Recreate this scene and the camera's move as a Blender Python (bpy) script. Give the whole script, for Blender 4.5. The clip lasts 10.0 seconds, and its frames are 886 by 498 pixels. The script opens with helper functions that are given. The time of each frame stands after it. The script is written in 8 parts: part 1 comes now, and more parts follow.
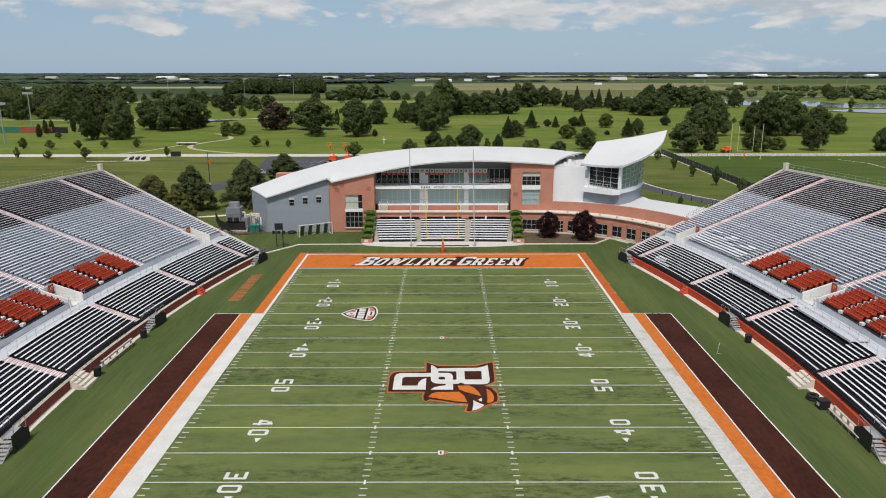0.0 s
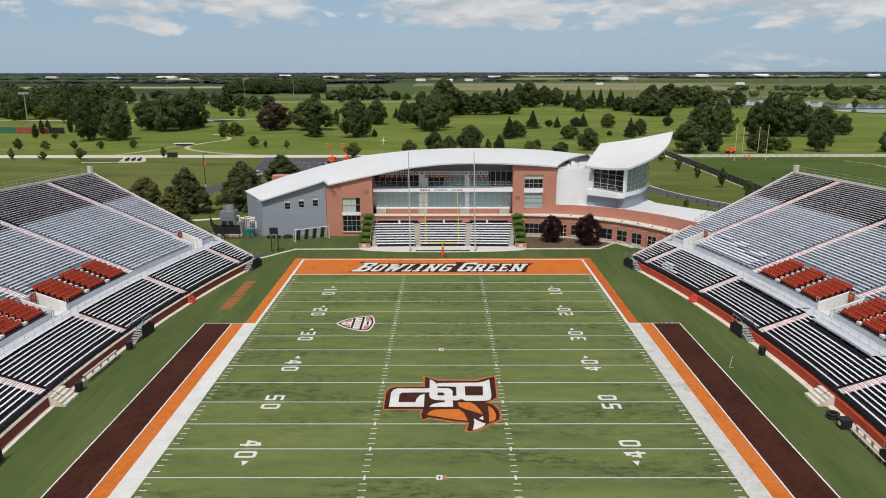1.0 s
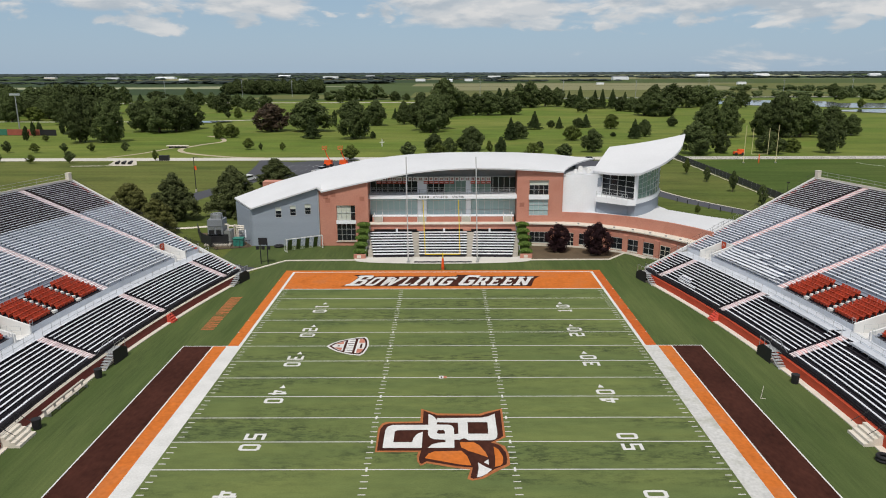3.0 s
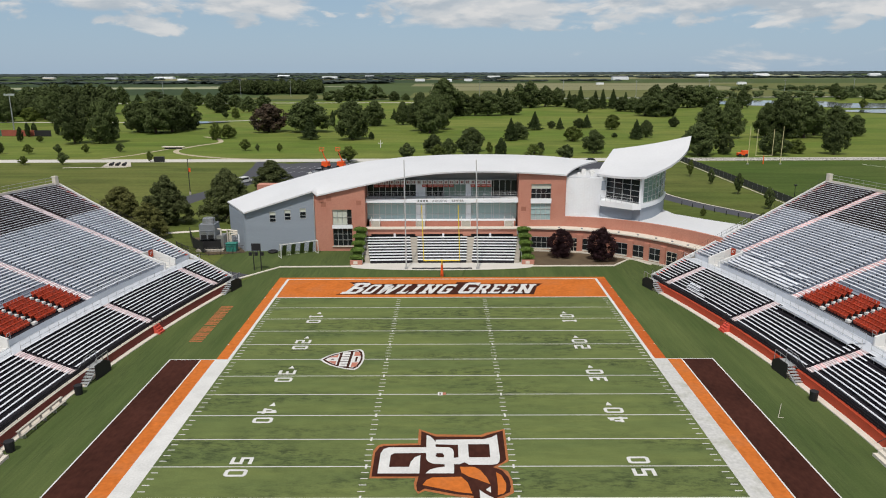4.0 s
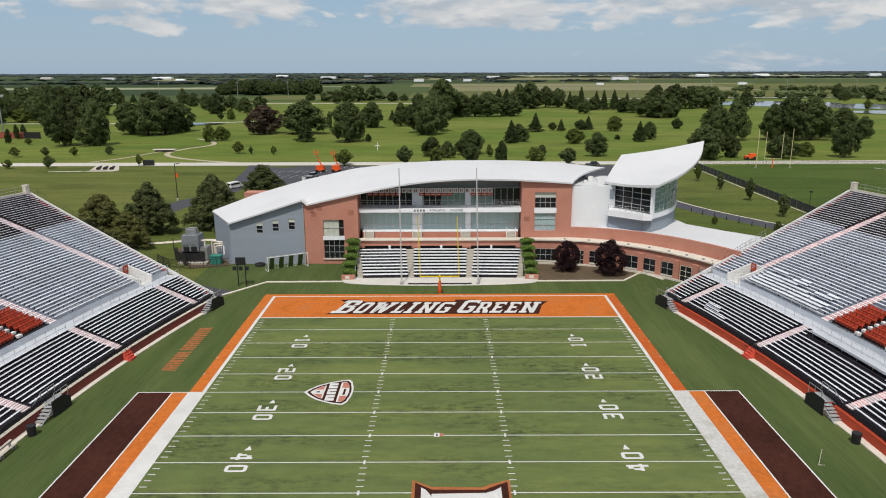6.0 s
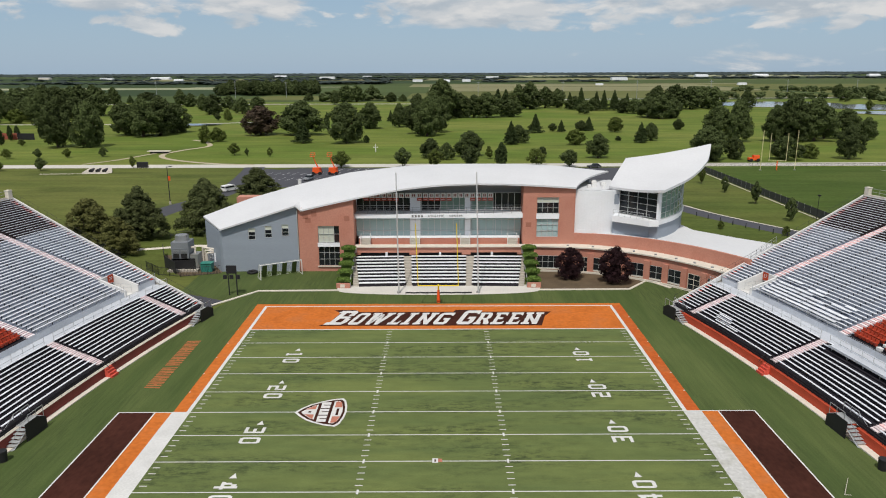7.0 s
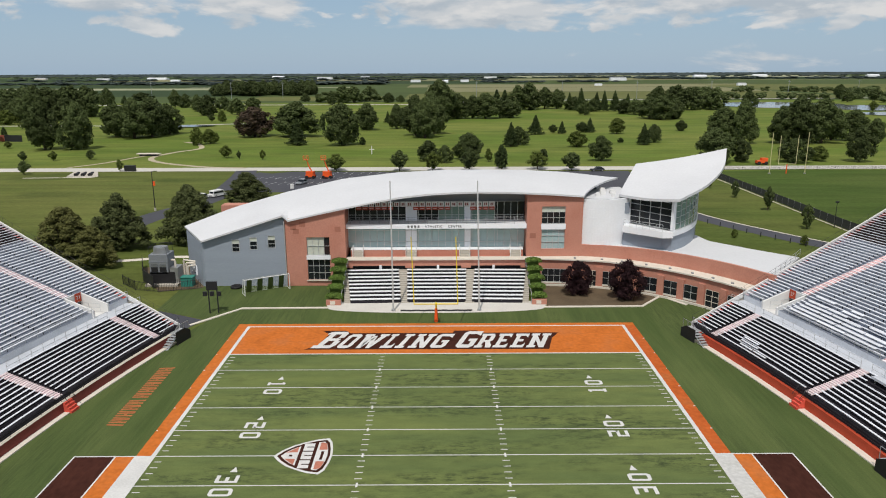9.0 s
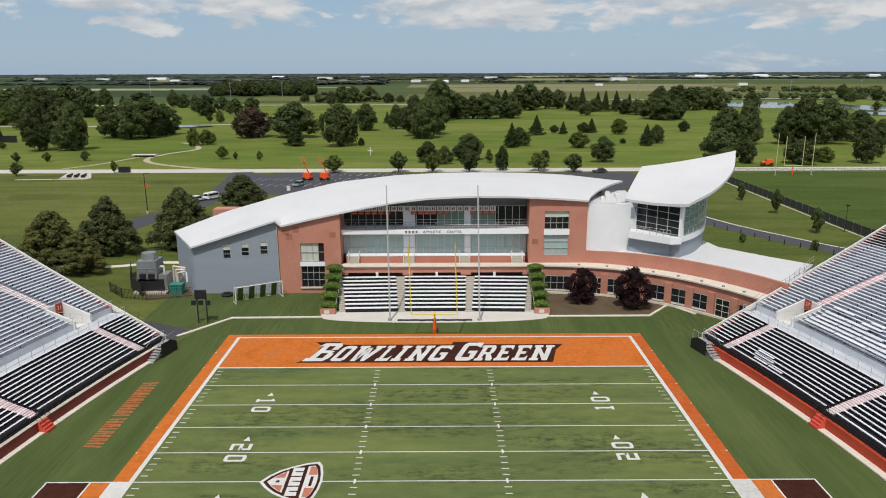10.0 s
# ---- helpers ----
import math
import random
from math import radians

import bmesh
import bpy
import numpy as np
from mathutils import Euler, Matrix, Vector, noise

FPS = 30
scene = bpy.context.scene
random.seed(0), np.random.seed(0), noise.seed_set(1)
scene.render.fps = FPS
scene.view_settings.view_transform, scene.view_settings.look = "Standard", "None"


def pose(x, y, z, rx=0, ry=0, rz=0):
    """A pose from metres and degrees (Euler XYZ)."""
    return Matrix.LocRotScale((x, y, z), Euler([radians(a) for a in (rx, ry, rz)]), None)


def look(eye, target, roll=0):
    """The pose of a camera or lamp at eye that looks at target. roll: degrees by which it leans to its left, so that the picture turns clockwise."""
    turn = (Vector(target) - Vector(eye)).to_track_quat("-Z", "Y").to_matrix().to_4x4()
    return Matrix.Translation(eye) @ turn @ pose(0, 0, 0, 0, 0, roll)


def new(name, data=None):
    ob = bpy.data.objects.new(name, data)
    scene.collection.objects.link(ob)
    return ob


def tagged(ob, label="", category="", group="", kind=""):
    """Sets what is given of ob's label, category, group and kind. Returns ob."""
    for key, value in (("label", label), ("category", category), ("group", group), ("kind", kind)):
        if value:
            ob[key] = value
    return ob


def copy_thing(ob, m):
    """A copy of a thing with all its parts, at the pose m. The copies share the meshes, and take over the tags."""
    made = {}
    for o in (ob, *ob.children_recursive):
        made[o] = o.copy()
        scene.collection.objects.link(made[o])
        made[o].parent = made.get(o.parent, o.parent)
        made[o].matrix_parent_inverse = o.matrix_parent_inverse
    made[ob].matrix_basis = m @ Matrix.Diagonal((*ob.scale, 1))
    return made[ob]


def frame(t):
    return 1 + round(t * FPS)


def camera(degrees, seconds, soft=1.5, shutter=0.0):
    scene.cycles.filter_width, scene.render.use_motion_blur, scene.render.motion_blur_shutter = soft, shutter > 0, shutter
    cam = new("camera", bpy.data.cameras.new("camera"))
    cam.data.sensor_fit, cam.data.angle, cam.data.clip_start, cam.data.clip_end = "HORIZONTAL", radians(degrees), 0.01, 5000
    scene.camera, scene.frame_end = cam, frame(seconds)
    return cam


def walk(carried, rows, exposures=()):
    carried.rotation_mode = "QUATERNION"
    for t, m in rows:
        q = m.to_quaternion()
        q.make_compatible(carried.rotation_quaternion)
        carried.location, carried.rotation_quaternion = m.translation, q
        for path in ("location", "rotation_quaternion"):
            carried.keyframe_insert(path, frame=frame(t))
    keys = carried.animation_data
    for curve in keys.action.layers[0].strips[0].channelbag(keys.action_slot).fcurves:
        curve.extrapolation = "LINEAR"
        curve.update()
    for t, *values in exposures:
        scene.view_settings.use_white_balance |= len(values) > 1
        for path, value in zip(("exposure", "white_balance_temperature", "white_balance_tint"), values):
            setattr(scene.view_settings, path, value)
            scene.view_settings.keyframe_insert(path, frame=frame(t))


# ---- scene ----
cam = camera(63.9, 10.0, soft=1.05)
PATH = [
    (0, (0.291, -69.902, 32.887), (0.287, -67.964, 32.392), -0.1),
    (0.5, (0.388, -67.837, 32.86), (0.383, -65.899, 32.364), -0.1),
    (1, (0.436, -65.883, 32.835), (0.43, -63.946, 32.34), -0.1),
    (1.5, (0.418, -63.901, 32.831), (0.412, -61.964, 32.335), -0.2),
    (2, (0.442, -61.898, 32.812), (0.436, -59.961, 32.316), -0.2),
    (2.5, (0.433, -59.902, 32.785), (0.426, -57.964, 32.29), -0.2),
    (4, (0.468, -53.755, 32.75), (0.463, -51.817, 32.255), -0.2),
    (4.5, (0.531, -51.701, 32.767), (0.526, -49.763, 32.272), -0.2),
    (5, (0.572, -49.701, 32.83), (0.567, -47.763, 32.335), -0.2),
    (5.5, (0.621, -47.659, 32.868), (0.617, -45.721, 32.373), -0.2),
    (7, (0.684, -41.285, 32.962), (0.684, -39.347, 32.468), -0.2),
    (7.5, (0.659, -39.147, 32.977), (0.661, -37.209, 32.483), -0.2),
    (8, (0.644, -37.111, 32.957), (0.647, -35.173, 32.462), -0.2),
    (8.5, (0.646, -35.094, 32.902), (0.65, -33.156, 32.408), -0.2),
    (9, (0.713, -33.006, 32.847), (0.718, -31.068, 32.354), -0.2),
    (9.5, (0.807, -30.884, 32.795), (0.811, -28.946, 32.301), -0.2),
    (10, (0.937, -28.837, 32.751), (0.941, -26.899, 32.258), -0.2),
]
walk(cam, [(t, look(eye, target, roll)) for t, eye, target, roll in PATH])


# ---- light ----
SUN_AZ, SUN_EL = radians(193), radians(60)      # compass bearing of the sun from +y, and its height
scene.view_settings.exposure = -0.13
world = bpy.data.worlds.new("sky")
scene.world = world
world.use_nodes = True


def build_sky():
    nt = world.node_tree
    nt.nodes.clear()
    N, L = nt.nodes.new, nt.links.new
    out, bg = N("ShaderNodeOutputWorld"), N("ShaderNodeBackground")
    sky = N("ShaderNodeTexSky")
    sky.sky_type, sky.sun_disc = "NISHITA", False
    sky.sun_elevation, sky.sun_rotation = SUN_EL, SUN_AZ
    sky.altitude, sky.air_density, sky.dust_density, sky.ozone_density = 200, 1.0, 0.4, 2.5
    co = N("ShaderNodeTexCoord")
    sep = N("ShaderNodeSeparateXYZ")
    L(co.outputs["Generated"], sep.inputs[0])

    def place_at(lift, stretch):
        mp = N("ShaderNodeMapping")
        mp.inputs["Location"].default_value = (0.35, 1.7, lift)
        mp.inputs["Scale"].default_value = (1, 1, stretch)
        L(co.outputs["Generated"], mp.inputs[0])
        return mp.outputs[0]

    def math_node(op, a, b):
        m = N("ShaderNodeMath")
        m.operation = op
        for i, v in enumerate((a, b)):
            if isinstance(v, (int, float)):
                m.inputs[i].default_value = v
            else:
                L(v, m.inputs[i])
        return m.outputs[0]

    def ramp(value, lo, hi, a=0.0, b=1.0):
        r = N("ShaderNodeMapRange")
        r.interpolation_type = "SMOOTHSTEP"
        for i, v in enumerate((lo, hi, a, b)):
            r.inputs[i + 1].default_value = v
        L(value, r.inputs[0])
        return r.outputs[0]

    def fbm(lift, scale, stretch, detail, rough, swirl):
        n = N("ShaderNodeTexNoise")
        n.inputs["Scale"].default_value, n.inputs["Detail"].default_value, n.inputs["Roughness"].default_value = scale, detail, rough
        n.inputs["Distortion"].default_value = swirl
        L(place_at(lift, stretch), n.inputs["Vector"])
        return n.outputs["Fac"]

    def layer(shift, scale, stretch, rough, cover, soft, rise):
        """One cloud layer: its cover and how far each spot looks up to open sky."""
        here, above = fbm(shift, scale, stretch, 8.0, rough, 0.25), fbm(shift + rise, scale, stretch, 8.0, rough, 0.25)
        dense = math_node("ADD", here, cover)
        return ramp(dense, 0.5, 0.5 + soft), ramp(math_node("SUBTRACT", here, above), -0.07, 0.1)

    side = ramp(sep.outputs["X"], -0.12, 0.1, -0.03, 0.05)
    high = math_node("ADD", ramp(sep.outputs["Z"], 0.036, 0.085, -0.13, 0.15), side)
    band = math_node("SUBTRACT", ramp(sep.outputs["Z"], 0.03, 0.055, -0.24, -0.01), ramp(sep.outputs["Z"], 0.066, 0.09, 0.0, 0.1))
    mask_a, light_a = layer(0.0, 7.0, 3.4, 0.56, high, 0.14, 0.035)
    mask_b, light_b = layer(0.6, 15.0, 2.6, 0.52, band, 0.1, 0.03)
    mask = math_node("MAXIMUM", mask_a, math_node("MULTIPLY", mask_b, 0.9))
    light = math_node("ADD", math_node("MULTIPLY", light_a, 0.6), math_node("MULTIPLY", light_b, 0.4))
    tone = N("ShaderNodeMix")
    tone.data_type = "RGBA"
    tone.inputs[6].default_value, tone.inputs[7].default_value = (5.4, 5.95, 6.5, 1), (9.0, 8.75, 8.5, 1)
    L(light, tone.inputs[0])
    mix = N("ShaderNodeMix")
    mix.data_type = "RGBA"
    L(math_node("MULTIPLY", mask, 0.85), mix.inputs[0])
    haze = N("ShaderNodeMix")
    haze.data_type = "RGBA"
    haze.inputs[7].default_value = (3.75, 5.4, 7.4, 1)
    L(ramp(sep.outputs["Z"], -0.05, 0.4, 0.8, 0.0), haze.inputs[0])
    L(sky.outputs[0], haze.inputs[6])
    L(haze.outputs[2], mix.inputs[6])
    L(tone.outputs[2], mix.inputs[7])
    L(mix.outputs[2], bg.inputs[0])
    bg.inputs[1].default_value = 0.09
    L(bg.outputs[0], out.inputs[0])


build_sky()
sun = new("sun", bpy.data.lights.new("sun", "SUN"))
sun.data.energy, sun.data.angle, sun.data.color = 3.5, radians(0.55), (1.0, 0.94, 0.86)
sun.matrix_world = look((math.sin(SUN_AZ) * math.cos(SUN_EL) * 100, math.cos(SUN_AZ) * math.cos(SUN_EL) * 100, math.sin(SUN_EL) * 100), (0, 0, 0))


# ---- materials ----
def mat(name, color, rough=0.7, metal=0.0, var=0.18, scale=0.6, fine=14.0, bump=0.0, second=None, edge=(0.42, 0.62), stretch=(1, 1, 1), obj=0.0, island=0.0, spec=0.4):
    """A surface with broad stains and fine grain; second: another colour in broad patches."""
    m = bpy.data.materials.new(name)
    m.use_nodes = True
    nt = m.node_tree
    N, L = nt.nodes.new, nt.links.new
    bs = nt.nodes["Principled BSDF"]
    bs.inputs["Roughness"].default_value, bs.inputs["Metallic"].default_value = rough, metal
    bs.inputs["Specular IOR Level"].default_value = spec
    co, mp = N("ShaderNodeTexCoord"), N("ShaderNodeMapping")
    mp.inputs["Scale"].default_value = stretch
    L(co.outputs["Object"], mp.inputs[0])
    tex = []
    for s, d in ((scale, 5.0), (fine, 3.0)):
        n = N("ShaderNodeTexNoise")
        n.inputs["Scale"].default_value, n.inputs["Detail"].default_value = s, d
        L(mp.outputs[0], n.inputs["Vector"])
        tex.append(n.outputs["Fac"])
    base = None
    if second:
        r = N("ShaderNodeMapRange")
        r.inputs[1].default_value, r.inputs[2].default_value = edge
        L(tex[0], r.inputs[0])
        mx = N("ShaderNodeMix")
        mx.data_type = "RGBA"
        mx.inputs[6].default_value, mx.inputs[7].default_value = (*color, 1), (*second, 1)
        L(r.outputs[0], mx.inputs[0])
        base = mx.outputs[2]
    add = N("ShaderNodeMath")
    add.operation = "ADD"
    L(tex[0], add.inputs[0]), L(tex[1], add.inputs[1])
    val = N("ShaderNodeMapRange")
    for i, v in enumerate((0.6, 1.4, 1 - var, 1 + var)):
        val.inputs[i + 1].default_value = v
    L(add.outputs[0], val.inputs[0])
    value = val.outputs[0]
    for amount, node, sock in ((obj, "ShaderNodeObjectInfo", "Random"), (island, "ShaderNodeNewGeometry", "Random Per Island")):
        if amount:
            o, r, mu = N(node), N("ShaderNodeMapRange"), N("ShaderNodeMath")
            r.inputs[3].default_value, r.inputs[4].default_value = 1 - amount, 1 + amount
            L(o.outputs[sock], r.inputs[0])
            mu.operation = "MULTIPLY"
            L(value, mu.inputs[0]), L(r.outputs[0], mu.inputs[1])
            value = mu.outputs[0]
    hsv = N("ShaderNodeHueSaturation")
    hsv.inputs["Color"].default_value = (*color, 1)
    if base:
        L(base, hsv.inputs["Color"])
    L(value, hsv.inputs["Value"])
    L(hsv.outputs[0], bs.inputs["Base Color"])
    if bump:
        b = N("ShaderNodeBump")
        b.inputs["Strength"].default_value, b.inputs["Distance"].default_value = bump, 0.05
        L(tex[1], b.inputs["Height"])
        L(b.outputs[0], bs.inputs["Normal"])
    return m


def glass_mat(name, color, rough=0.06, coat=0.5):
    m = bpy.data.materials.new(name)
    m.use_nodes = True
    bs = m.node_tree.nodes["Principled BSDF"]
    bs.inputs["Base Color"].default_value = (*color, 1)
    bs.inputs["Roughness"].default_value, bs.inputs["Metallic"].default_value = rough, 0.0
    bs.inputs["Specular IOR Level"].default_value = 0.6 if coat else 0.3
    bs.inputs["Coat Weight"].default_value = coat
    bs.inputs["Coat Roughness"].default_value = 0.03
    return m




def turf_mat(name, light, deep, smudge, along, amount):
    """Artificial turf: long lighter and deeper bands along one axis, dark broken smudges here and there, and a fine pile."""
    m = bpy.data.materials.new(name)
    m.use_nodes = True
    nt = m.node_tree
    N, L = nt.nodes.new, nt.links.new
    bs = nt.nodes["Principled BSDF"]
    bs.inputs["Roughness"].default_value, bs.inputs["Specular IOR Level"].default_value = 0.92, 0.1
    co = N("ShaderNodeTexCoord")

    def noise(scale, detail, stretch, lo, hi, a=0.0, b=1.0, rough=0.6):
        mp, n, r = N("ShaderNodeMapping"), N("ShaderNodeTexNoise"), N("ShaderNodeMapRange")
        mp.inputs["Scale"].default_value = stretch
        L(co.outputs["Object"], mp.inputs[0]), L(mp.outputs[0], n.inputs["Vector"])
        n.inputs["Scale"].default_value, n.inputs["Detail"].default_value, n.inputs["Roughness"].default_value = scale, detail, rough
        for i, v in enumerate((lo, hi, a, b)):
            r.inputs[i + 1].default_value = v
        L(n.outputs["Fac"], r.inputs[0])
        return r.outputs[0]

    def times(a, b):
        mu = N("ShaderNodeMath")
        mu.operation = "MULTIPLY"
        L(a, mu.inputs[0])
        if isinstance(b, float):
            mu.inputs[1].default_value = b
        else:
            L(b, mu.inputs[1])
        return mu.outputs[0]

    def blend(fac, a, b):
        mx = N("ShaderNodeMix")
        mx.data_type = "RGBA"
        L(fac, mx.inputs[0])
        for k, v in ((6, a), (7, b)):
            if isinstance(v, tuple):
                mx.inputs[k].default_value = (*v, 1)
            else:
                L(v, mx.inputs[k])
        return mx.outputs[2]

    ax, ay = along
    col = blend(noise(0.3, 4.0, (ax * 0.14, ay, 1), 0.36, 0.64), light, deep)
    col = blend(noise(0.05, 3.0, (1, 1, 1), 0.4, 0.66, 0.0, 0.5), col, deep)
    broken = noise(1.5, 9.0, (ax * 0.42, ay * 1.1, 1), 0.46, 0.6, rough=0.8)
    places = times(noise(0.2, 3.0, (ax * 0.22, ay, 1), 0.42, 0.58), noise(0.04, 2.0, (1, 1, 1), 0.32, 0.52))
    col = blend(times(times(broken, places), amount), col, smudge)
    pile = times(noise(7.0, 3.0, (1, 1, 1), 0.25, 0.75, 0.88, 1.12), noise(0.8, 5.0, (ax * 0.5, ay, 1), 0.25, 0.75, 0.88, 1.12))
    hsv = N("ShaderNodeHueSaturation")
    L(pile, hsv.inputs["Value"]), L(col, hsv.inputs["Color"])
    L(hsv.outputs[0], bs.inputs["Base Color"])
    return m


M_TURF = turf_mat("artificial_turf", (0.142, 0.172, 0.056), (0.096, 0.128, 0.046), (0.034, 0.046, 0.022), (1.0, 1.0), 0.9)
M_APRON = turf_mat("sideline_turf", (0.092, 0.119, 0.04), (0.06, 0.088, 0.027), (0.036, 0.052, 0.02), (6.0, 0.14), 0.6)


def lawn_mat(name, base, dry, dark):
    """Mown grass: broad dry and lush patches, small tufts, faint mowing lines and a fine grain."""
    m = bpy.data.materials.new(name)
    m.use_nodes = True
    nt = m.node_tree
    N, L = nt.nodes.new, nt.links.new
    bs = nt.nodes["Principled BSDF"]
    bs.inputs["Roughness"].default_value, bs.inputs["Specular IOR Level"].default_value = 0.95, 0.05
    co = N("ShaderNodeTexCoord")

    def noise(scale, detail, stretch, turn, lo, hi, a=0.0, b=1.0):
        mp, n, r = N("ShaderNodeMapping"), N("ShaderNodeTexNoise"), N("ShaderNodeMapRange")
        mp.inputs["Scale"].default_value, mp.inputs["Rotation"].default_value = stretch, (0, 0, turn)
        L(co.outputs["Object"], mp.inputs[0]), L(mp.outputs[0], n.inputs["Vector"])
        n.inputs["Scale"].default_value, n.inputs["Detail"].default_value, n.inputs["Roughness"].default_value = scale, detail, 0.62
        for i, v in enumerate((lo, hi, a, b)):
            r.inputs[i + 1].default_value = v
        L(n.outputs["Fac"], r.inputs[0])
        return r.outputs[0]

    def blend(fac, a, b):
        mx = N("ShaderNodeMix")
        mx.data_type = "RGBA"
        L(fac, mx.inputs[0])
        for k, v in ((6, a), (7, b)):
            if isinstance(v, tuple):
                mx.inputs[k].default_value = (*v, 1)
            else:
                L(v, mx.inputs[k])
        return mx.outputs[2]

    def times(a, b):
        mu = N("ShaderNodeMath")
        mu.operation = "MULTIPLY"
        L(a, mu.inputs[0]), L(b, mu.inputs[1])
        return mu.outputs[0]

    col = blend(noise(0.018, 6.0, (0.55, 1, 1), 0.1, 0.4, 0.62), base, dry)
    col = blend(noise(0.05, 8.0, (0.5, 1, 1), -0.15, 0.5, 0.72, 0.0, 0.75), col, dark)
    streak = noise(0.26, 5.0, (0.07, 1, 1), -0.95, 0.3, 0.7, 0.83, 1.17)
    tuft = noise(0.9, 6.0, (1, 1, 1), 0.0, 0.3, 0.7, 0.86, 1.14)
    broad = noise(0.11, 4.0, (0.35, 1, 1), 0.05, 0.3, 0.7, 0.9, 1.1)
    hsv = N("ShaderNodeHueSaturation")
    L(times(times(streak, tuft), broad), hsv.inputs["Value"]), L(col, hsv.inputs["Color"])
    L(hsv.outputs[0], bs.inputs["Base Color"])
    return m


M_LAWN = lawn_mat("mown_grass", (0.102, 0.148, 0.028), (0.152, 0.176, 0.043), (0.066, 0.1, 0.021))
M_PAINT_W = mat("white_turf_paint", (0.57, 0.57, 0.56), 0.85, var=0.16, scale=0.5, fine=6)
M_PAINT_O = mat("orange_turf_paint", (0.5, 0.14, 0.026), 0.88, spec=0.1, var=0.28, scale=0.35, fine=2.2, second=(0.4, 0.125, 0.034), edge=(0.5, 0.68))
M_PAINT_RO = mat("rusty_orange_turf_paint", (0.44, 0.1, 0.022), 0.88, spec=0.1, var=0.3, scale=0.35, fine=2.2, second=(0.33, 0.1, 0.03), edge=(0.5, 0.68))
M_PAINT_DW = mat("dirty_white_turf_paint", (0.5, 0.5, 0.49), 0.88, spec=0.1, var=0.25, scale=0.4, fine=3, second=(0.36, 0.36, 0.33), edge=(0.5, 0.66))
M_PAINT_B = mat("brown_turf_paint", (0.046, 0.016, 0.011), 0.9, spec=0.08, var=0.45, scale=0.35, fine=2.5, stretch=(1, 0.5, 1))
M_PAINT_OW = mat("worn_orange_turf_paint", (0.33, 0.11, 0.034), 0.85, var=0.35, scale=0.9, fine=5)
M_CONC = mat("concrete", (0.42, 0.39, 0.34), 0.85, var=0.16, scale=0.4, fine=6, bump=0.1)
M_CREAM = mat("cream_concrete", (0.62, 0.575, 0.5), 0.85, var=0.14, scale=0.7, fine=8, bump=0.1)
M_PATH = mat("tan_path", (0.4, 0.35, 0.25), 0.9, var=0.2, scale=0.2, fine=2)
# Horizon haze is mixed into this bluish leaf colour.
M_LEAF_F = mat("haze_blue_far_leaves", (0.045, 0.059, 0.056), 0.95, spec=0.05, var=0.15, scale=0.02, fine=0.2, island=0.12)
M_LEAF_O = mat("olive_leaves", (0.108, 0.112, 0.036), 0.8, spec=0.12, var=0.2, scale=0.4, fine=2, island=0.16)
M_ROAD = mat("pale_road", (0.5, 0.48, 0.44), 0.9, var=0.12, scale=0.05, fine=1)
M_ASPH = mat("asphalt", (0.052, 0.054, 0.066), 0.9, var=0.22, scale=0.12, fine=4, bump=0.1)
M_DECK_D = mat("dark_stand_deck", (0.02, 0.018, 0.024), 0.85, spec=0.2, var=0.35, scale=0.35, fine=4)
M_DECK_A = mat("aluminium_deck", (0.285, 0.315, 0.375), 0.5, 0.2, var=0.22, scale=0.3, fine=5)
M_ALU = mat("aluminium_plank", (0.75, 0.775, 0.83), 0.42, 0.1, var=0.14, scale=0.5, fine=7, obj=0.12)
M_WHITE = mat("white_paint", (0.68, 0.68, 0.67), 0.6, var=0.07, scale=0.4, fine=8)
M_STEPW = mat("painted_step_white", (0.84, 0.78, 0.79), 0.7, var=0.15, scale=1, fine=9, obj=0.08)
M_STEPR = mat("painted_step_red", (0.6, 0.085, 0.055), 0.7, var=0.2, scale=1, fine=9, obj=0.15)
M_STEPK = mat("rosy_painted_step", (0.78, 0.5, 0.5), 0.7, var=0.2, scale=1, fine=9, obj=0.2)
M_STEPG = mat("worn_pink_grey_step", (0.66, 0.56, 0.57), 0.7, var=0.25, scale=1, fine=9, obj=0.18)
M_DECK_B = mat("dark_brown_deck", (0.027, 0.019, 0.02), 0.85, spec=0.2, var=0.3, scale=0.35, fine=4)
M_STEPP = mat("faded_pink_step", (0.68, 0.54, 0.57), 0.7, var=0.2, scale=1, fine=9, obj=0.12)
M_REDWALL = mat("red_wall_paint", (0.45, 0.058, 0.022), 0.75, var=0.2, scale=0.5, fine=7, bump=0.1)
# Darker than the red wall colour; west front wall and pennant marks.
M_MAROON = mat("dark_maroon", (0.17, 0.03, 0.024), 0.75, var=0.25, scale=0.5, fine=7)
M_PLATE = mat("grey_platform_deck", (0.56, 0.59, 0.64), 0.5, 0.2, var=0.14, scale=0.4, fine=6)
M_FADED = mat("faded_red_turf_paint", (0.4, 0.15, 0.1), 0.85, var=0.25, scale=0.6, fine=4)
M_SEAT = mat("red_plastic", (0.4, 0.048, 0.02), 0.45, var=0.1, scale=0.5, fine=6, obj=0.12)
M_BRICK = mat("red_brick", (0.49, 0.225, 0.163), 0.85, var=0.16, scale=0.35, fine=5, bump=0.12, second=(0.42, 0.182, 0.13))
M_BRICK2 = mat("dark_brick_panel", (0.33, 0.135, 0.093), 0.85, var=0.14, scale=0.35, fine=5, bump=0.12)
M_ROOF = mat("white_roof_membrane", (0.59, 0.6, 0.62), 0.5, var=0.07, scale=0.15, fine=3)
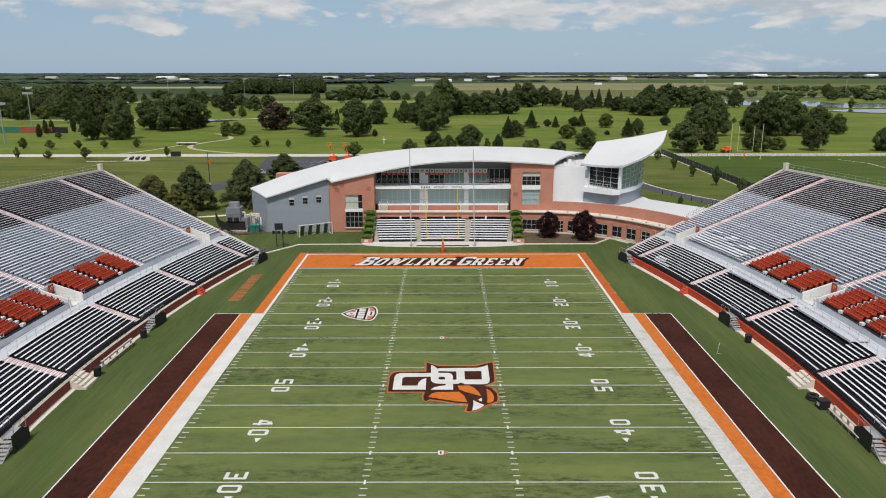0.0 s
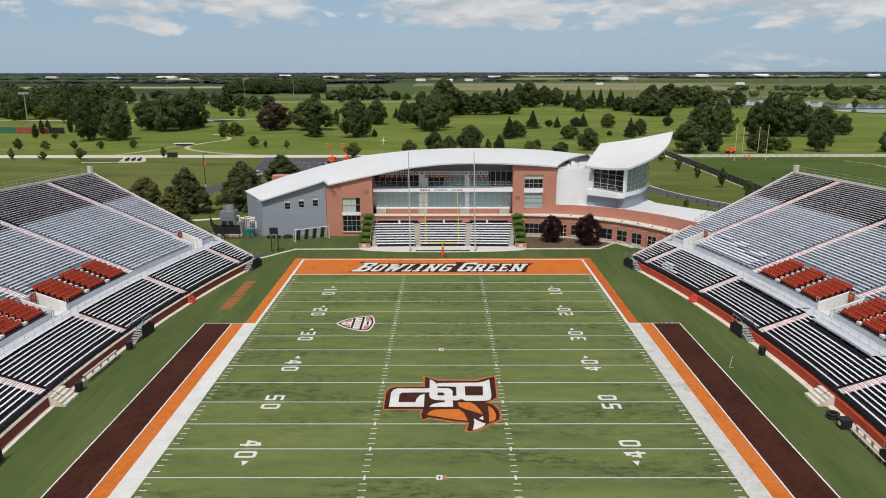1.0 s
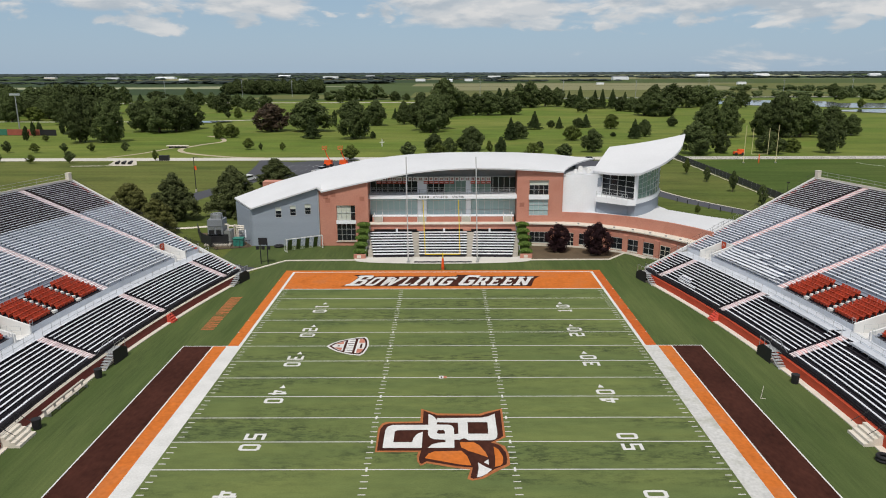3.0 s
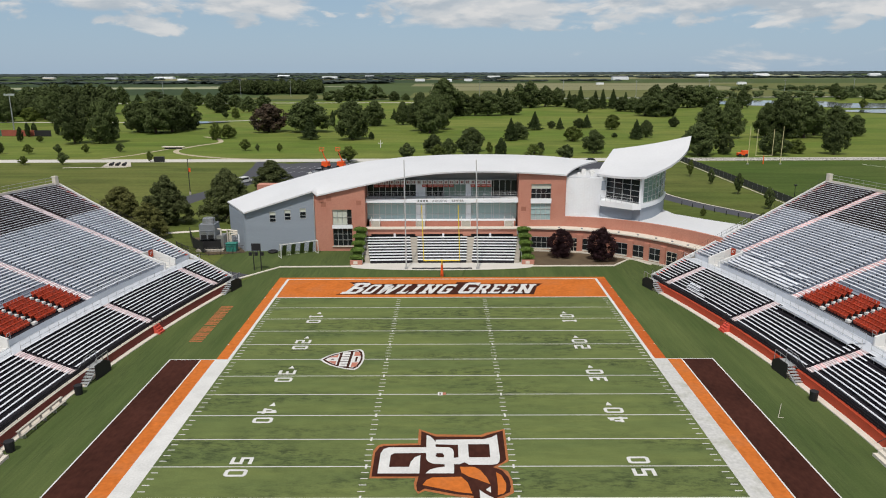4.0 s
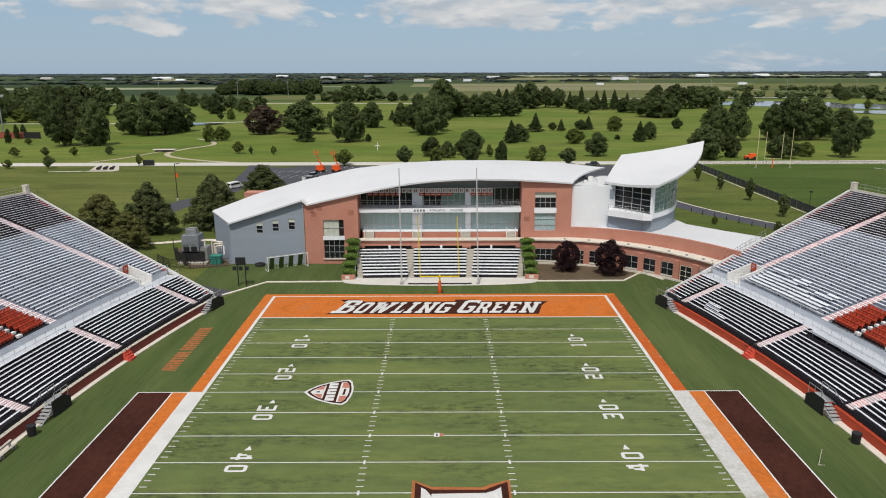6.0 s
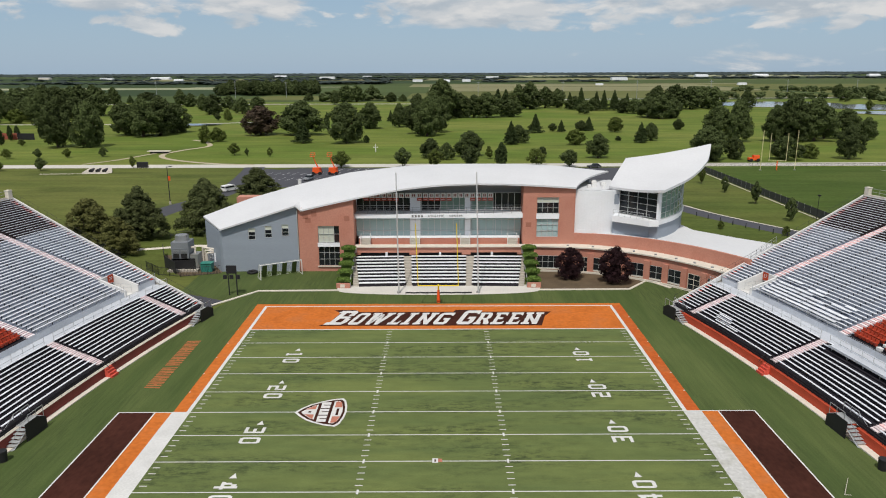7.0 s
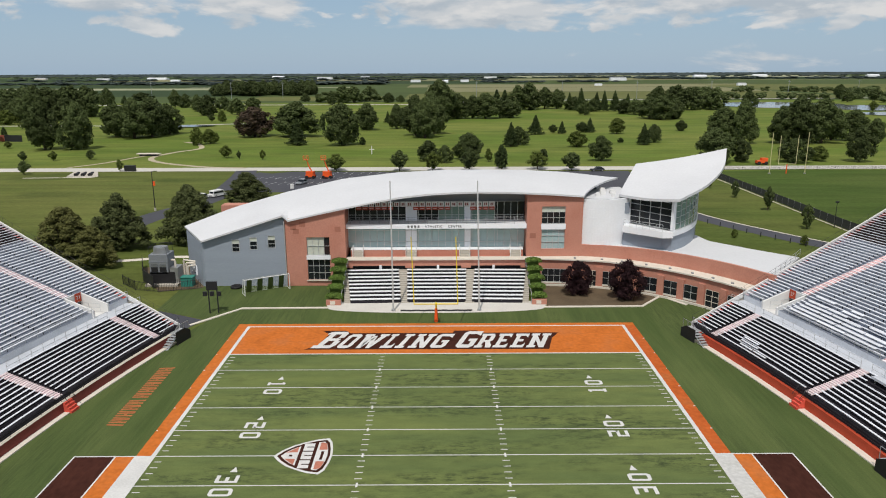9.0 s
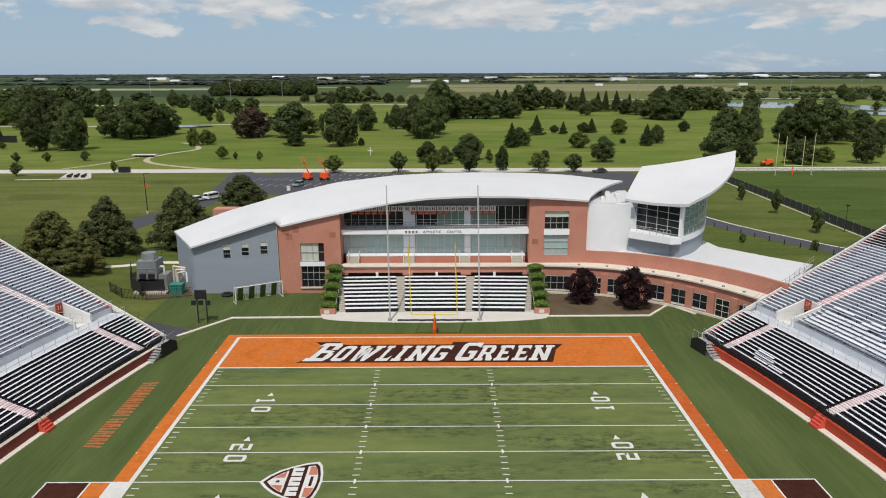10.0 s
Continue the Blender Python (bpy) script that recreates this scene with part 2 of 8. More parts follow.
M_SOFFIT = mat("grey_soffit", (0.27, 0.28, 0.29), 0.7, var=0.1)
M_GREY = mat("blue_grey_cladding", (0.265, 0.305, 0.36), 0.6, var=0.08, scale=0.3, fine=5, stretch=(0.3, 0.3, 3))
M_WHITECLAD = mat("white_cladding", (0.79, 0.815, 0.85), 0.5, var=0.06, scale=0.3, fine=5)
M_GLASS_D = glass_mat("dark_glass", (0.014, 0.017, 0.02), 0.06, 0.0)
M_GLASS_G = glass_mat("green_glass", (0.16, 0.245, 0.22))
# Teal glass whose base colour is paled to include the reflected sky.
M_GLASS_T = glass_mat("sky_pale_teal_glass", (0.34, 0.46, 0.475))
M_BLIND = mat("pale_blind", (0.5, 0.53, 0.46), 0.7, var=0.06)
M_FRAME = mat("aluminium_frame", (0.5, 0.52, 0.53), 0.4, 0.4, var=0.06)
M_POLE = mat("pale_galvanised_pole", (0.6, 0.61, 0.62), 0.45, 0.3, var=0.1)
M_STEEL = mat("galvanised_steel", (0.42, 0.43, 0.44), 0.4, 0.7, var=0.12)
M_BLACK = mat("black_plastic", (0.014, 0.014, 0.016), 0.6, var=0.2)
M_YELLOW = mat("yellow_paint", (0.8, 0.62, 0.02), 0.45, var=0.06)
M_ORANGE = mat("orange_paint", (0.75, 0.1, 0.015), 0.5, var=0.1)
M_BARK = mat("bark", (0.075, 0.055, 0.04), 0.95, var=0.3, scale=3, fine=20)
M_LEAF = mat("green_leaves", (0.062, 0.083, 0.028), 0.8, spec=0.15, var=0.15, scale=0.25, fine=2, obj=0.25, island=0.14)
M_LEAF_N = mat("broad_green_leaves", (0.074, 0.089, 0.033), 0.8, spec=0.15, var=0.22, scale=0.3, fine=2, obj=0.1, island=0.25)
M_LEAF_C = mat("conifer_needles", (0.038, 0.056, 0.018), 0.85, spec=0.15, var=0.2, scale=0.3, fine=2, obj=0.2, island=0.2)
M_LEAF_L = mat("light_green_leaves", (0.085, 0.11, 0.024), 0.8, spec=0.15, var=0.2, scale=0.3, fine=2, obj=0.2, island=0.22)
M_LEAF_R = mat("maroon_leaves", (0.023, 0.01, 0.012), 0.75, spec=0.15, var=0.2, scale=0.5, fine=2, island=0.3)
M_LEAF_B = mat("bronze_leaves", (0.055, 0.036, 0.02), 0.75, var=0.2, scale=0.3, fine=2, island=0.4)
M_IVY = mat("ivy_leaves", (0.088, 0.142, 0.028), 0.8, spec=0.15, var=0.2, scale=0.6, fine=3, island=0.4)
M_MULCH = mat("bark_mulch", (0.1, 0.072, 0.042), 0.95, var=0.3, scale=0.5, fine=5, bump=0.3)
M_WATER = glass_mat("pond_water", (0.08, 0.1, 0.12), 0.15)


# ---- mesh helpers ----
def part(name, bm, material, parent=None, label=""):
    me = bpy.data.meshes.new(name)
    bm.normal_update()
    bm.to_mesh(me)
    bm.free()
    for m in material if isinstance(material, (list, tuple)) else [material]:
        me.materials.append(m)
    ob = new(name, me)
    if parent:
        ob.parent = parent
    if label:
        ob["label"] = label
    return ob


def thing(name, label, category, group="", kind="", at=(0, 0, 0)):
    ob = new(name)
    ob.location = at
    return tagged(ob, label, category, group, kind)


def box(bm, x0, x1, y0, y1, z0, z1, m=None, mi=0):
    v = [bm.verts.new(Vector(c) if m is None else m @ Vector(c)) for c in
         ((x0, y0, z0), (x1, y0, z0), (x1, y1, z0), (x0, y1, z0), (x0, y0, z1), (x1, y0, z1), (x1, y1, z1), (x0, y1, z1))]
    for f in ((3, 2, 1, 0), (4, 5, 6, 7), (0, 1, 5, 4), (1, 2, 6, 5), (2, 3, 7, 6), (3, 0, 4, 7)):
        bm.faces.new([v[i] for i in f]).material_index = mi


def prism(bm, pts, z0, z1, mi=0):
    """An upright prism over a plan polygon; z0 and z1 may be lists, a height for each corner."""
    n = len(pts)
    lo = [bm.verts.new((p[0], p[1], z0[i] if isinstance(z0, (list, tuple)) else z0)) for i, p in enumerate(pts)]
    hi = [bm.verts.new((p[0], p[1], z1[i] if isinstance(z1, (list, tuple)) else z1)) for i, p in enumerate(pts)]
    area = sum(pts[i][0] * pts[(i + 1) % n][1] - pts[(i + 1) % n][0] * pts[i][1] for i in range(n))
    faces = [lo[::-1], hi] + [[lo[i], lo[(i + 1) % n], hi[(i + 1) % n], hi[i]] for i in range(n)]
    for f in faces:
        bm.faces.new(f if area > 0 else f[::-1]).material_index = mi


def sheet(bm, pts, z, mi=0):
    area = sum(pts[i][0] * pts[(i + 1) % len(pts)][1] - pts[(i + 1) % len(pts)][0] * pts[i][1] for i in range(len(pts)))
    bm.faces.new([bm.verts.new((p[0], p[1], z)) for p in (pts if area > 0 else pts[::-1])]).material_index = mi


def tube(bm, a, b, r0, r1=None, n=6, mi=0):
    a, b = Vector(a), Vector(b)
    r1 = r0 if r1 is None else r1
    q = (b - a).to_track_quat("Z", "Y")
    ring = [[bm.verts.new(p + q @ Vector((r * math.cos(2 * math.pi * i / n), r * math.sin(2 * math.pi * i / n), 0))) for i in range(n)] for p, r in ((a, r0), (b, r1))]
    for i in range(n):
        bm.faces.new((ring[0][i], ring[0][(i + 1) % n], ring[1][(i + 1) % n], ring[1][i])).material_index = mi
    bm.faces.new(ring[0][::-1]).material_index = mi
    bm.faces.new(ring[1]).material_index = mi


def wall(bm, line, thick, z0, z1, mi=0):
    """An upright wall along a plan line, thickened to its left."""
    n = len(line)
    off = []
    for i in range(n):
        a, b = Vector(line[max(i - 1, 0)]), Vector(line[min(i + 1, n - 1)])
        d = (b - a).normalized()
        off.append((line[i][0] - d.y * thick, line[i][1] + d.x * thick))
    for i in range(n - 1):
        prism(bm, [line[i], line[i + 1], off[i + 1], off[i]], z0 if not callable(z0) else [z0(*p) for p in (line[i], line[i + 1], off[i + 1], off[i])],
              z1 if not callable(z1) else [z1(*p) for p in (line[i], line[i + 1], off[i + 1], off[i])], mi)
    weld(bm)


def weld(bm):
    bmesh.ops.remove_doubles(bm, verts=bm.verts, dist=0.0008)


def torus(bm, c, r, t, n=18, k=8):
    """A tyre lying flat, one closed surface."""
    rows = [[bm.verts.new((c[0] + (r + t * math.cos(2 * math.pi * j / k)) * math.cos(2 * math.pi * i / n), c[1] + (r + t * math.cos(2 * math.pi * j / k)) * math.sin(2 * math.pi * i / n), c[2] + t * math.sin(2 * math.pi * j / k))) for j in range(k)] for i in range(n)]
    for i in range(n):
        for j in range(k):
            bm.faces.new((rows[i][j], rows[(i + 1) % n][j], rows[(i + 1) % n][(j + 1) % k], rows[i][(j + 1) % k]))


def spline(pts, n):
    """A smooth plan line through a few points."""
    out = []
    P = [Vector(p) for p in pts]
    P = [2 * P[0] - P[1]] + P + [2 * P[-1] - P[-2]]
    for i in range(1, len(P) - 2):
        for k in range(n):
            t = k / n
            a, b, c, d = P[i - 1:i + 3]
            out.append(tuple(0.5 * (2 * b + (c - a) * t + (2 * a - 5 * b + 4 * c - d) * t * t + (3 * b - a - 3 * c + d) * t ** 3)))
    return out + [tuple(P[-2])]


def letters(name, body, size, material, m, parent, extrude=0.004, shear=0.0, bold=0.0, gap=1.0):
    cu = bpy.data.curves.new(name, "FONT")
    cu.body, cu.size, cu.extrude, cu.shear, cu.offset = body, size, extrude, shear, bold
    cu.space_character = gap
    cu.align_x, cu.align_y = "CENTER", "CENTER"
    tmp = bpy.data.objects.new(name, cu)
    me = bpy.data.meshes.new_from_object(tmp)
    bpy.data.objects.remove(tmp)
    me.materials.clear()
    me.materials.append(material)
    me.transform(m)
    ob = new(name, me)
    ob.parent = parent
    return ob


# ---- ground ----
def structure(name, bm, material, label="", parent=None):
    return tagged(part(name, bm, material, parent, label), kind="structure") if not parent else part(name, bm, material, parent, label)


bm = bmesh.new()
sheet(bm, [(-4500, -600), (4500, -600), (4500, 4850), (-4500, 4850)], -0.03)
ground = structure("ground", bm, M_LAWN, "flat mown parkland grass reaching to the horizon")

bm = bmesh.new()
sheet(bm, [(-420, 30), (87, 30), (87, 203), (-420, 203)], -0.018)
structure("near_lawn", bm, lawn_mat("near_mown_grass", (0.077, 0.104, 0.025), (0.12, 0.132, 0.038), (0.047, 0.067, 0.018)), "mown lawn between the road and the stadium")

YD = 0.9144
HW = 24.384          # half the field's width
GOAL, END = 45.72, 54.864
A0, KF = 38.7, 0.0027   # plan curve of the foot of both stands


def foot(s):
    return A0 - KF * s * s


def SP(sg, s, d):
    """A point of the stand's plan: s along the foot, d outwards."""
    n = math.hypot(1, 2 * KF * s)
    return (sg * (foot(s) + d / n), s + 2 * KF * s * d / n)


bm = bmesh.new()
edge = [(foot(s) + 0.3, s) for s in range(-60, 49, 4)] + [(35.5, 48), (39.5, 52), (41.0, 56.5), (39.5, 60), (36.8, 63.2), (33.6, 66.2), (33, 66.6), (29.2, 62.35), (15.3, 62.2)]
arc = [(15.3 * math.cos(a), 62.2 - 2.0 * math.sin(a)) for a in np.linspace(0.15, math.pi - 0.15, 14)]
left = [(-15.3, 62.2), (-27.4, 62.1), (-30.7, 57.6), (-32.5, 52)] + [(-foot(s) - 0.3, s) for s in range(48, -61, -4)]
sheet(bm, edge + arc + left, 0.0)
apron = structure("turf_apron", bm, M_APRON, "dark green sideline turf between field and stands")
bm = bmesh.new()
sheet(bm, [(-HW - 0.3, -GOAL), (HW + 0.3, -GOAL), (HW + 0.3, GOAL), (-HW - 0.3, GOAL)], 0.006)
field = structure("football_field", bm, M_TURF, "green artificial turf football field with white yard lines")


def flat(name, pts, material, z=0.012, label="", parent=None):
    bm = bmesh.new()
    sheet(bm, pts, z)
    return part(name, bm, material, parent or field, label)


def rect(x0, x1, y0, y1):
    return [(x0, y0), (x1, y0), (x1, y1), (x0, y1)]


flat("end_zone", rect(-HW, HW, GOAL, END), M_PAINT_O, 0.01, "orange painted end zone")
flat("end_border", rect(-26.1, 26.1, END + 0.2, 56.05), M_PAINT_O, 0.009)
flat("end_line", rect(-HW - 0.4, HW + 0.4, END, END + 0.28), M_PAINT_W, 0.016)
flat("goal_line", rect(-HW, HW, GOAL - 0.1, GOAL + 0.14), M_PAINT_W, 0.016)
Y25 = 22.86
for sg in (-1, 1):
    flat("side_border", rect(*sorted((sg * (HW + 0.2), sg * 26.1)), Y25 + 0.05, 56.05), M_PAINT_O if sg < 0 else M_PAINT_RO, 0.008)
    flat("side_line", rect(*sorted((sg * HW, sg * (HW + 0.4))), Y25, END + 0.28), M_PAINT_W, 0.015)
    flat("wide_white_border", rect(*sorted((sg * HW, sg * 26.2)), -Y25, Y25), M_PAINT_W if sg < 0 else M_PAINT_DW, 0.013)
    flat("orange_band", rect(*sorted((sg * 26.2, sg * 27.8)), -Y25, Y25), M_PAINT_O, 0.011)
    flat("brown_team_area", rect(*sorted((sg * 27.8, sg * 31.45)), -Y25, Y25), M_PAINT_B, 0.01, "dark brown painted team area")
    for x in (27.85, 31.45):
        flat("thin_white_line", rect(*sorted((sg * (x - 0.07), sg * (x + 0.07))), -Y25, Y25 + 0.07), M_PAINT_W, 0.017)
    flat("thin_white_line", rect(*sorted((sg * HW, sg * 31.5)), Y25 - 0.07, Y25 + 0.07), M_PAINT_W, 0.018)
for n in range(5, 100, 5):
    y = GOAL - n * YD
    if y > -30:
        flat("yard_line", rect(-HW, HW, y - 0.058, y + 0.058), M_PAINT_W, 0.014)
        for sg in (-1, 1):
            flat("hash_cross", rect(sg * 6.25 - 0.09, sg * 6.25 + 0.09, y - 0.32, y + 0.32), M_PAINT_W, 0.017)
for n in range(5, 45, 5):
    for sg in (-1, 1):
        flat("edge_mark", rect(sg * 26.0 - 0.08, sg * 26.0 + 0.08, END - n * YD - 0.08, END - n * YD + 0.08), M_PAINT_W, 0.02)
tick = None
for n in range(1, 84):
    if n % 5 == 0:
        continue
    y = GOAL - n * YD
    for x in (-HW + 0.55, -6.25, 6.25, HW - 0.55):
        if tick is None:
            tick = flat("yard_tick", rect(-0.31, 0.31, -0.055, 0.055), M_PAINT_W, 0.0)
            me = tick.data
        else:
            tick = new("yard_tick", me)
            tick.parent = field
        tick.location = (x, y, 0.014)

# block digits on a 4 x 6 grid, strokes as plan rectangles with cut corners
STROKES = {"0": ["o"], "1": [(1.4, 0.9, 2.6, 6), (0.7, 4.9, 1.4, 5.7), (0.7, 0, 3.3, 0.9)],
           "2": [(0, 5, 4, 6), (3, 3, 4, 5), (0, 2.5, 4, 3.5), (0, 1, 1, 2.5), (0, 0, 4, 1)],
           "3": [(0, 5, 4, 6), (3, 1, 4, 5), (1, 2.5, 3, 3.5), (0, 0, 4, 1)],
           "4": [(2.4, 0, 3.5, 1.5), (2.4, 2.5, 3.5, 6), (0, 1.5, 4, 2.5), (0.5, 2.5, 1.5, 4.2), (1.3, 4.2, 2.4, 5.6)],
           "5": [(0, 5, 4, 6), (0, 3.5, 1, 5), (0, 2.5, 4, 3.5), (3, 1, 4, 2.5), (0, 0, 4, 1)]}


def digit(ch, cx, cy, sg, towards):
    """A painted digit 1.83 m tall whose foot points to its sideline."""
    bm = bmesh.new()
    u = 1.9 / 6
    if ch == "0":
        out = [(0.7, 0), (3.3, 0), (4, 0.7), (4, 5.3), (3.3, 6), (0.7, 6), (0, 5.3), (0, 0.7)]
        inn = [(1.2, 1), (2.8, 1), (3, 1.2), (3, 4.8), (2.8, 5), (1.2, 5), (1, 4.8), (1, 1.2)]
        vo, vi = [bm.verts.new((*p, 0)) for p in out], [bm.verts.new((*p, 0)) for p in inn]
        for i in range(8):
            bm.faces.new((vo[i], vo[(i + 1) % 8], vi[(i + 1) % 8], vi[i]))
    else:
        for a, b, c, d in STROKES[ch]:
            sheet(bm, [(a, b), (c, b), (c, d), (a, d)], 0)
    for v in bm.verts:
        gx, gy = (v.co.x - 2) * u * 0.86, (v.co.y - 3) * u
        # upright of the digit runs towards the field's middle
        v.co = (cx - sg * gy, cy + sg * gx, 0.02)
    return part("yard_number", bm, M_PAINT_W, field)


for n in range(10, 80, 10):
    y = GOAL - n * YD
    num = str(n if n <= 50 else 100 - n)
    for sg in (-1, 1):
        cx = sg * 17.05
        digit(num[0], cx, y - sg * 0.95, sg, 1)
        digit(num[1], cx, y + sg * 0.95, sg, 1)
        if n != 50:
            w = 1 if n < 50 else -1
            flat("yard_arrow", [(cx + sg * 0.1, y + w * 2.0), (cx - sg * 0.55, y + w * 2.0), (cx - sg * 0.23, y + w * 2.8)], M_PAINT_W, 0.02)

# ---- lettering and emblems painted on the turf ----
flat("word_shadow", [(-15.9, 47.1), (-14.5, 48.3), (-13.6, 52.1), (-14.6, 53.4), (-11.6, 53.4), (-10.9, 52.5), (2.1, 52.5), (2.4, 53.3), (5.3, 53.3), (5.8, 52.5), (15.7, 52.5), (14.6, 50.7), (13.7, 47.0)], M_PAINT_B, 0.02, "dark brown backing of the end zone word")


# slab letters on a 4 x 6 grid: strokes as polygons
GLYPHS = {"B": [[(-0.5, 5), (0, 6), (3.3, 6), (3.9, 5.3), (3.9, 4.8), (2.7, 5)], [(0.3, 1), (1.5, 1), (1.5, 5), (0.3, 5)], [(2.7, 3.5), (3.9, 3.8), (3.9, 4.8), (2.7, 5)], [(1.5, 2.6), (3.4, 2.6), (3.7, 3.2), (2.7, 3.5), (1.5, 3.5)], [(2.8, 1), (4, 1), (4, 2.4), (3.4, 2.6), (2.8, 2.6)], [(-0.4, 0), (3.4, 0), (4, 1), (-0.4, 1)]],
          "O": [[(0, 0.7), (1.2, 1.1), (1.2, 4.9), (0, 5.3)], [(2.8, 1.1), (4, 0.7), (4, 5.3), (2.8, 4.9)], [(0.7, 0), (3.3, 0), (4, 0.7), (2.8, 1.1), (1.2, 1.1), (0, 0.7)], [(0, 5.3), (1.2, 4.9), (2.8, 4.9), (4, 5.3), (3.3, 6), (0.7, 6)]],
          "W": [[(0.5, 0), (1.5, 0), (1.3, 5.2), (0.0, 5.2)], [(1.5, 0), (2.6, 5.2), (1.7, 5.2), (1.0, 2.2)], [(2.6, 0), (3.5, 0), (2.6, 5.2), (1.9, 3.8)], [(3.5, 0), (4.7, 5.2), (3.5, 5.2), (3.0, 2.2)], [(-0.4, 5.2), (1.7, 5.2), (1.7, 6), (-0.4, 6)], [(3.1, 5.2), (5.1, 5.2), (5.1, 6), (3.1, 6)]],
          "L": [[(0.6, 1), (1.8, 1), (1.8, 5.1), (0.6, 5.1)], [(0, 5.1), (2.4, 5.1), (2.4, 6), (0, 6)], [(0, 0), (4, 0), (4, 2.1), (3.2, 1), (0, 1)]],
          "I": [[(0.6, 0.9), (1.8, 0.9), (1.8, 5.1), (0.6, 5.1)], [(0, 5.1), (2.4, 5.1), (2.4, 6), (0, 6)], [(0, 0), (2.4, 0), (2.4, 0.9), (0, 0.9)]],
          "N": [[(0.4, 0.9), (1.5, 0.9), (1.5, 5.1), (0.4, 5.1)], [(2.9, 0.0), (4, 0.0), (4, 5.1), (2.9, 5.1)], [(1.5, 4.9), (1.5, 3.1), (2.9, 0), (2.9, 2.2)], [(0, 5.1), (1.9, 5.1), (1.9, 6), (0, 6)], [(2.5, 5.1), (4.5, 5.1), (4.5, 6), (2.5, 6)], [(0, 0), (2.0, 0), (2.0, 0.9), (0, 0.9)]],
          "G": [[(0, 0.7), (1.2, 1.1), (1.2, 4.9), (0, 5.3)], [(0.7, 0), (3.3, 0), (4, 0.7), (2.8, 1.1), (1.2, 1.1), (0, 0.7)], [(0, 5.3), (1.2, 4.9), (3.2, 4.9), (4.2, 4.2), (4.2, 6), (0.7, 6)], [(2.8, 1.1), (4, 0.7), (4, 3.2), (2.8, 3.2)], [(2.1, 2.3), (2.8, 2.3), (2.8, 3.2), (2.1, 3.2)]],
          "R": [[(0.4, 0.9), (1.6, 0.9), (1.6, 5.1), (0.4, 5.1)], [(0, 5.1), (4, 5.1), (3.4, 6), (0, 6)], [(2.8, 3.2), (3.4, 2.5), (4, 3.2), (4, 5.1), (2.8, 5.1)], [(1.6, 2.4), (2.2, 2.4), (3.4, 2.5), (2.8, 3.2), (1.6, 3.2)], [(2.2, 2.4), (3.0, 0), (4.5, 0), (4.4, 0.9), (3.4, 2.5)], [(-0.1, 0), (2.1, 0), (2.1, 0.9), (-0.1, 0.9)]],
          "E": [[(0.5, 1), (1.7, 1), (1.7, 5), (0.5, 5)], [(0, 5), (3.2, 5), (4.0, 4.2), (4.0, 6), (0, 6)], [(0, 0), (4, 0), (4, 1.9), (3.2, 1), (0, 1)], [(1.7, 2.5), (3.1, 2.5), (3.1, 3.5), (1.7, 3.5)]]}


def slab(ch, x0, x1, y0, y1, lean=0.31):
    bm = bmesh.new()
    span = {"W": 5.1, "I": 2.4}.get(ch, 4.1)
    for i, poly in enumerate(GLYPHS[ch]):
        sheet(bm, [(x0 + px / span * (x1 - x0) + lean * py / 6 * (y1 - y0), y0 + py / 6 * (y1 - y0)) for px, py in poly], 0.03)
    part("end_zone_letter", bm, M_PAINT_W, field)


slab("B", -15.0, -12.5, 47.5, 53.0)
for ch, a, b in (("O", -12.2, -10.5), ("W", -10.0, -7.2), ("L", -6.9, -5.4), ("I", -5.1, -4.0), ("N", -3.5, -1.4), ("G", -0.9, 1.0)):
    slab(ch, a, b, 47.5, 52.1)
slab("G", 2.2, 4.4, 47.5, 53.0)
for ch, a, b in (("R", 4.6, 6.4), ("E", 6.8, 8.5), ("E", 8.9, 10.6), ("N", 10.9, 13.1)):
    slab(ch, a, b, 47.5, 52.1)

# unreadable orange word beside the field, as bars: long strokes across, some joined by a short one
for i in range(30):
    y = 28.5 + i * 0.45
    if i == 12:
        continue
    lean = 0.14 * ((i * 7) % 3 - 1)
    flat("painted_bar", [(-31.25, y), (-29.6, y + lean), (-29.6, y + lean + 0.3), (-31.25, y + 0.3)], M_PAINT_OW, 0.012, parent=apron)
    if i % 3:
        x = (-31.2, -29.85, -30.5)[(i * 5) % 3]
        flat("painted_bar", rect(x, x + 0.3, y + 0.2, y + 0.45), M_PAINT_OW, 0.016, parent=apron)

# centre emblem: brown shape with an orange rim and white bands
flat("emblem_rim", [(-5.8, -1.8), (-5.9, 2.5), (-5.6, 3.4), (-5.2, 3.7), (-2.0, 3.8), (-2.0, 6.4), (-0.4, 5.4), (3.7, 5.3), (4.3, 5.7), (6.0, 6.4), (5.9, 0.8), (4.9, -0.1), (5.7, -0.8), (5.95, -2.2), (5.9, -3.9), (4.7, -4.9), (3.5, -6.0), (2.6, -6.25), (2.2, -6.0), (2.5, -4.6), (1.4, -4.4), (-1.2, -3.6), (-1.7, -4.0), (-2.0, -3.4), (-2.1, -2.5), (-2.0, -1.8)], M_PAINT_OW, 0.021, "worn orange rim of the centre emblem")
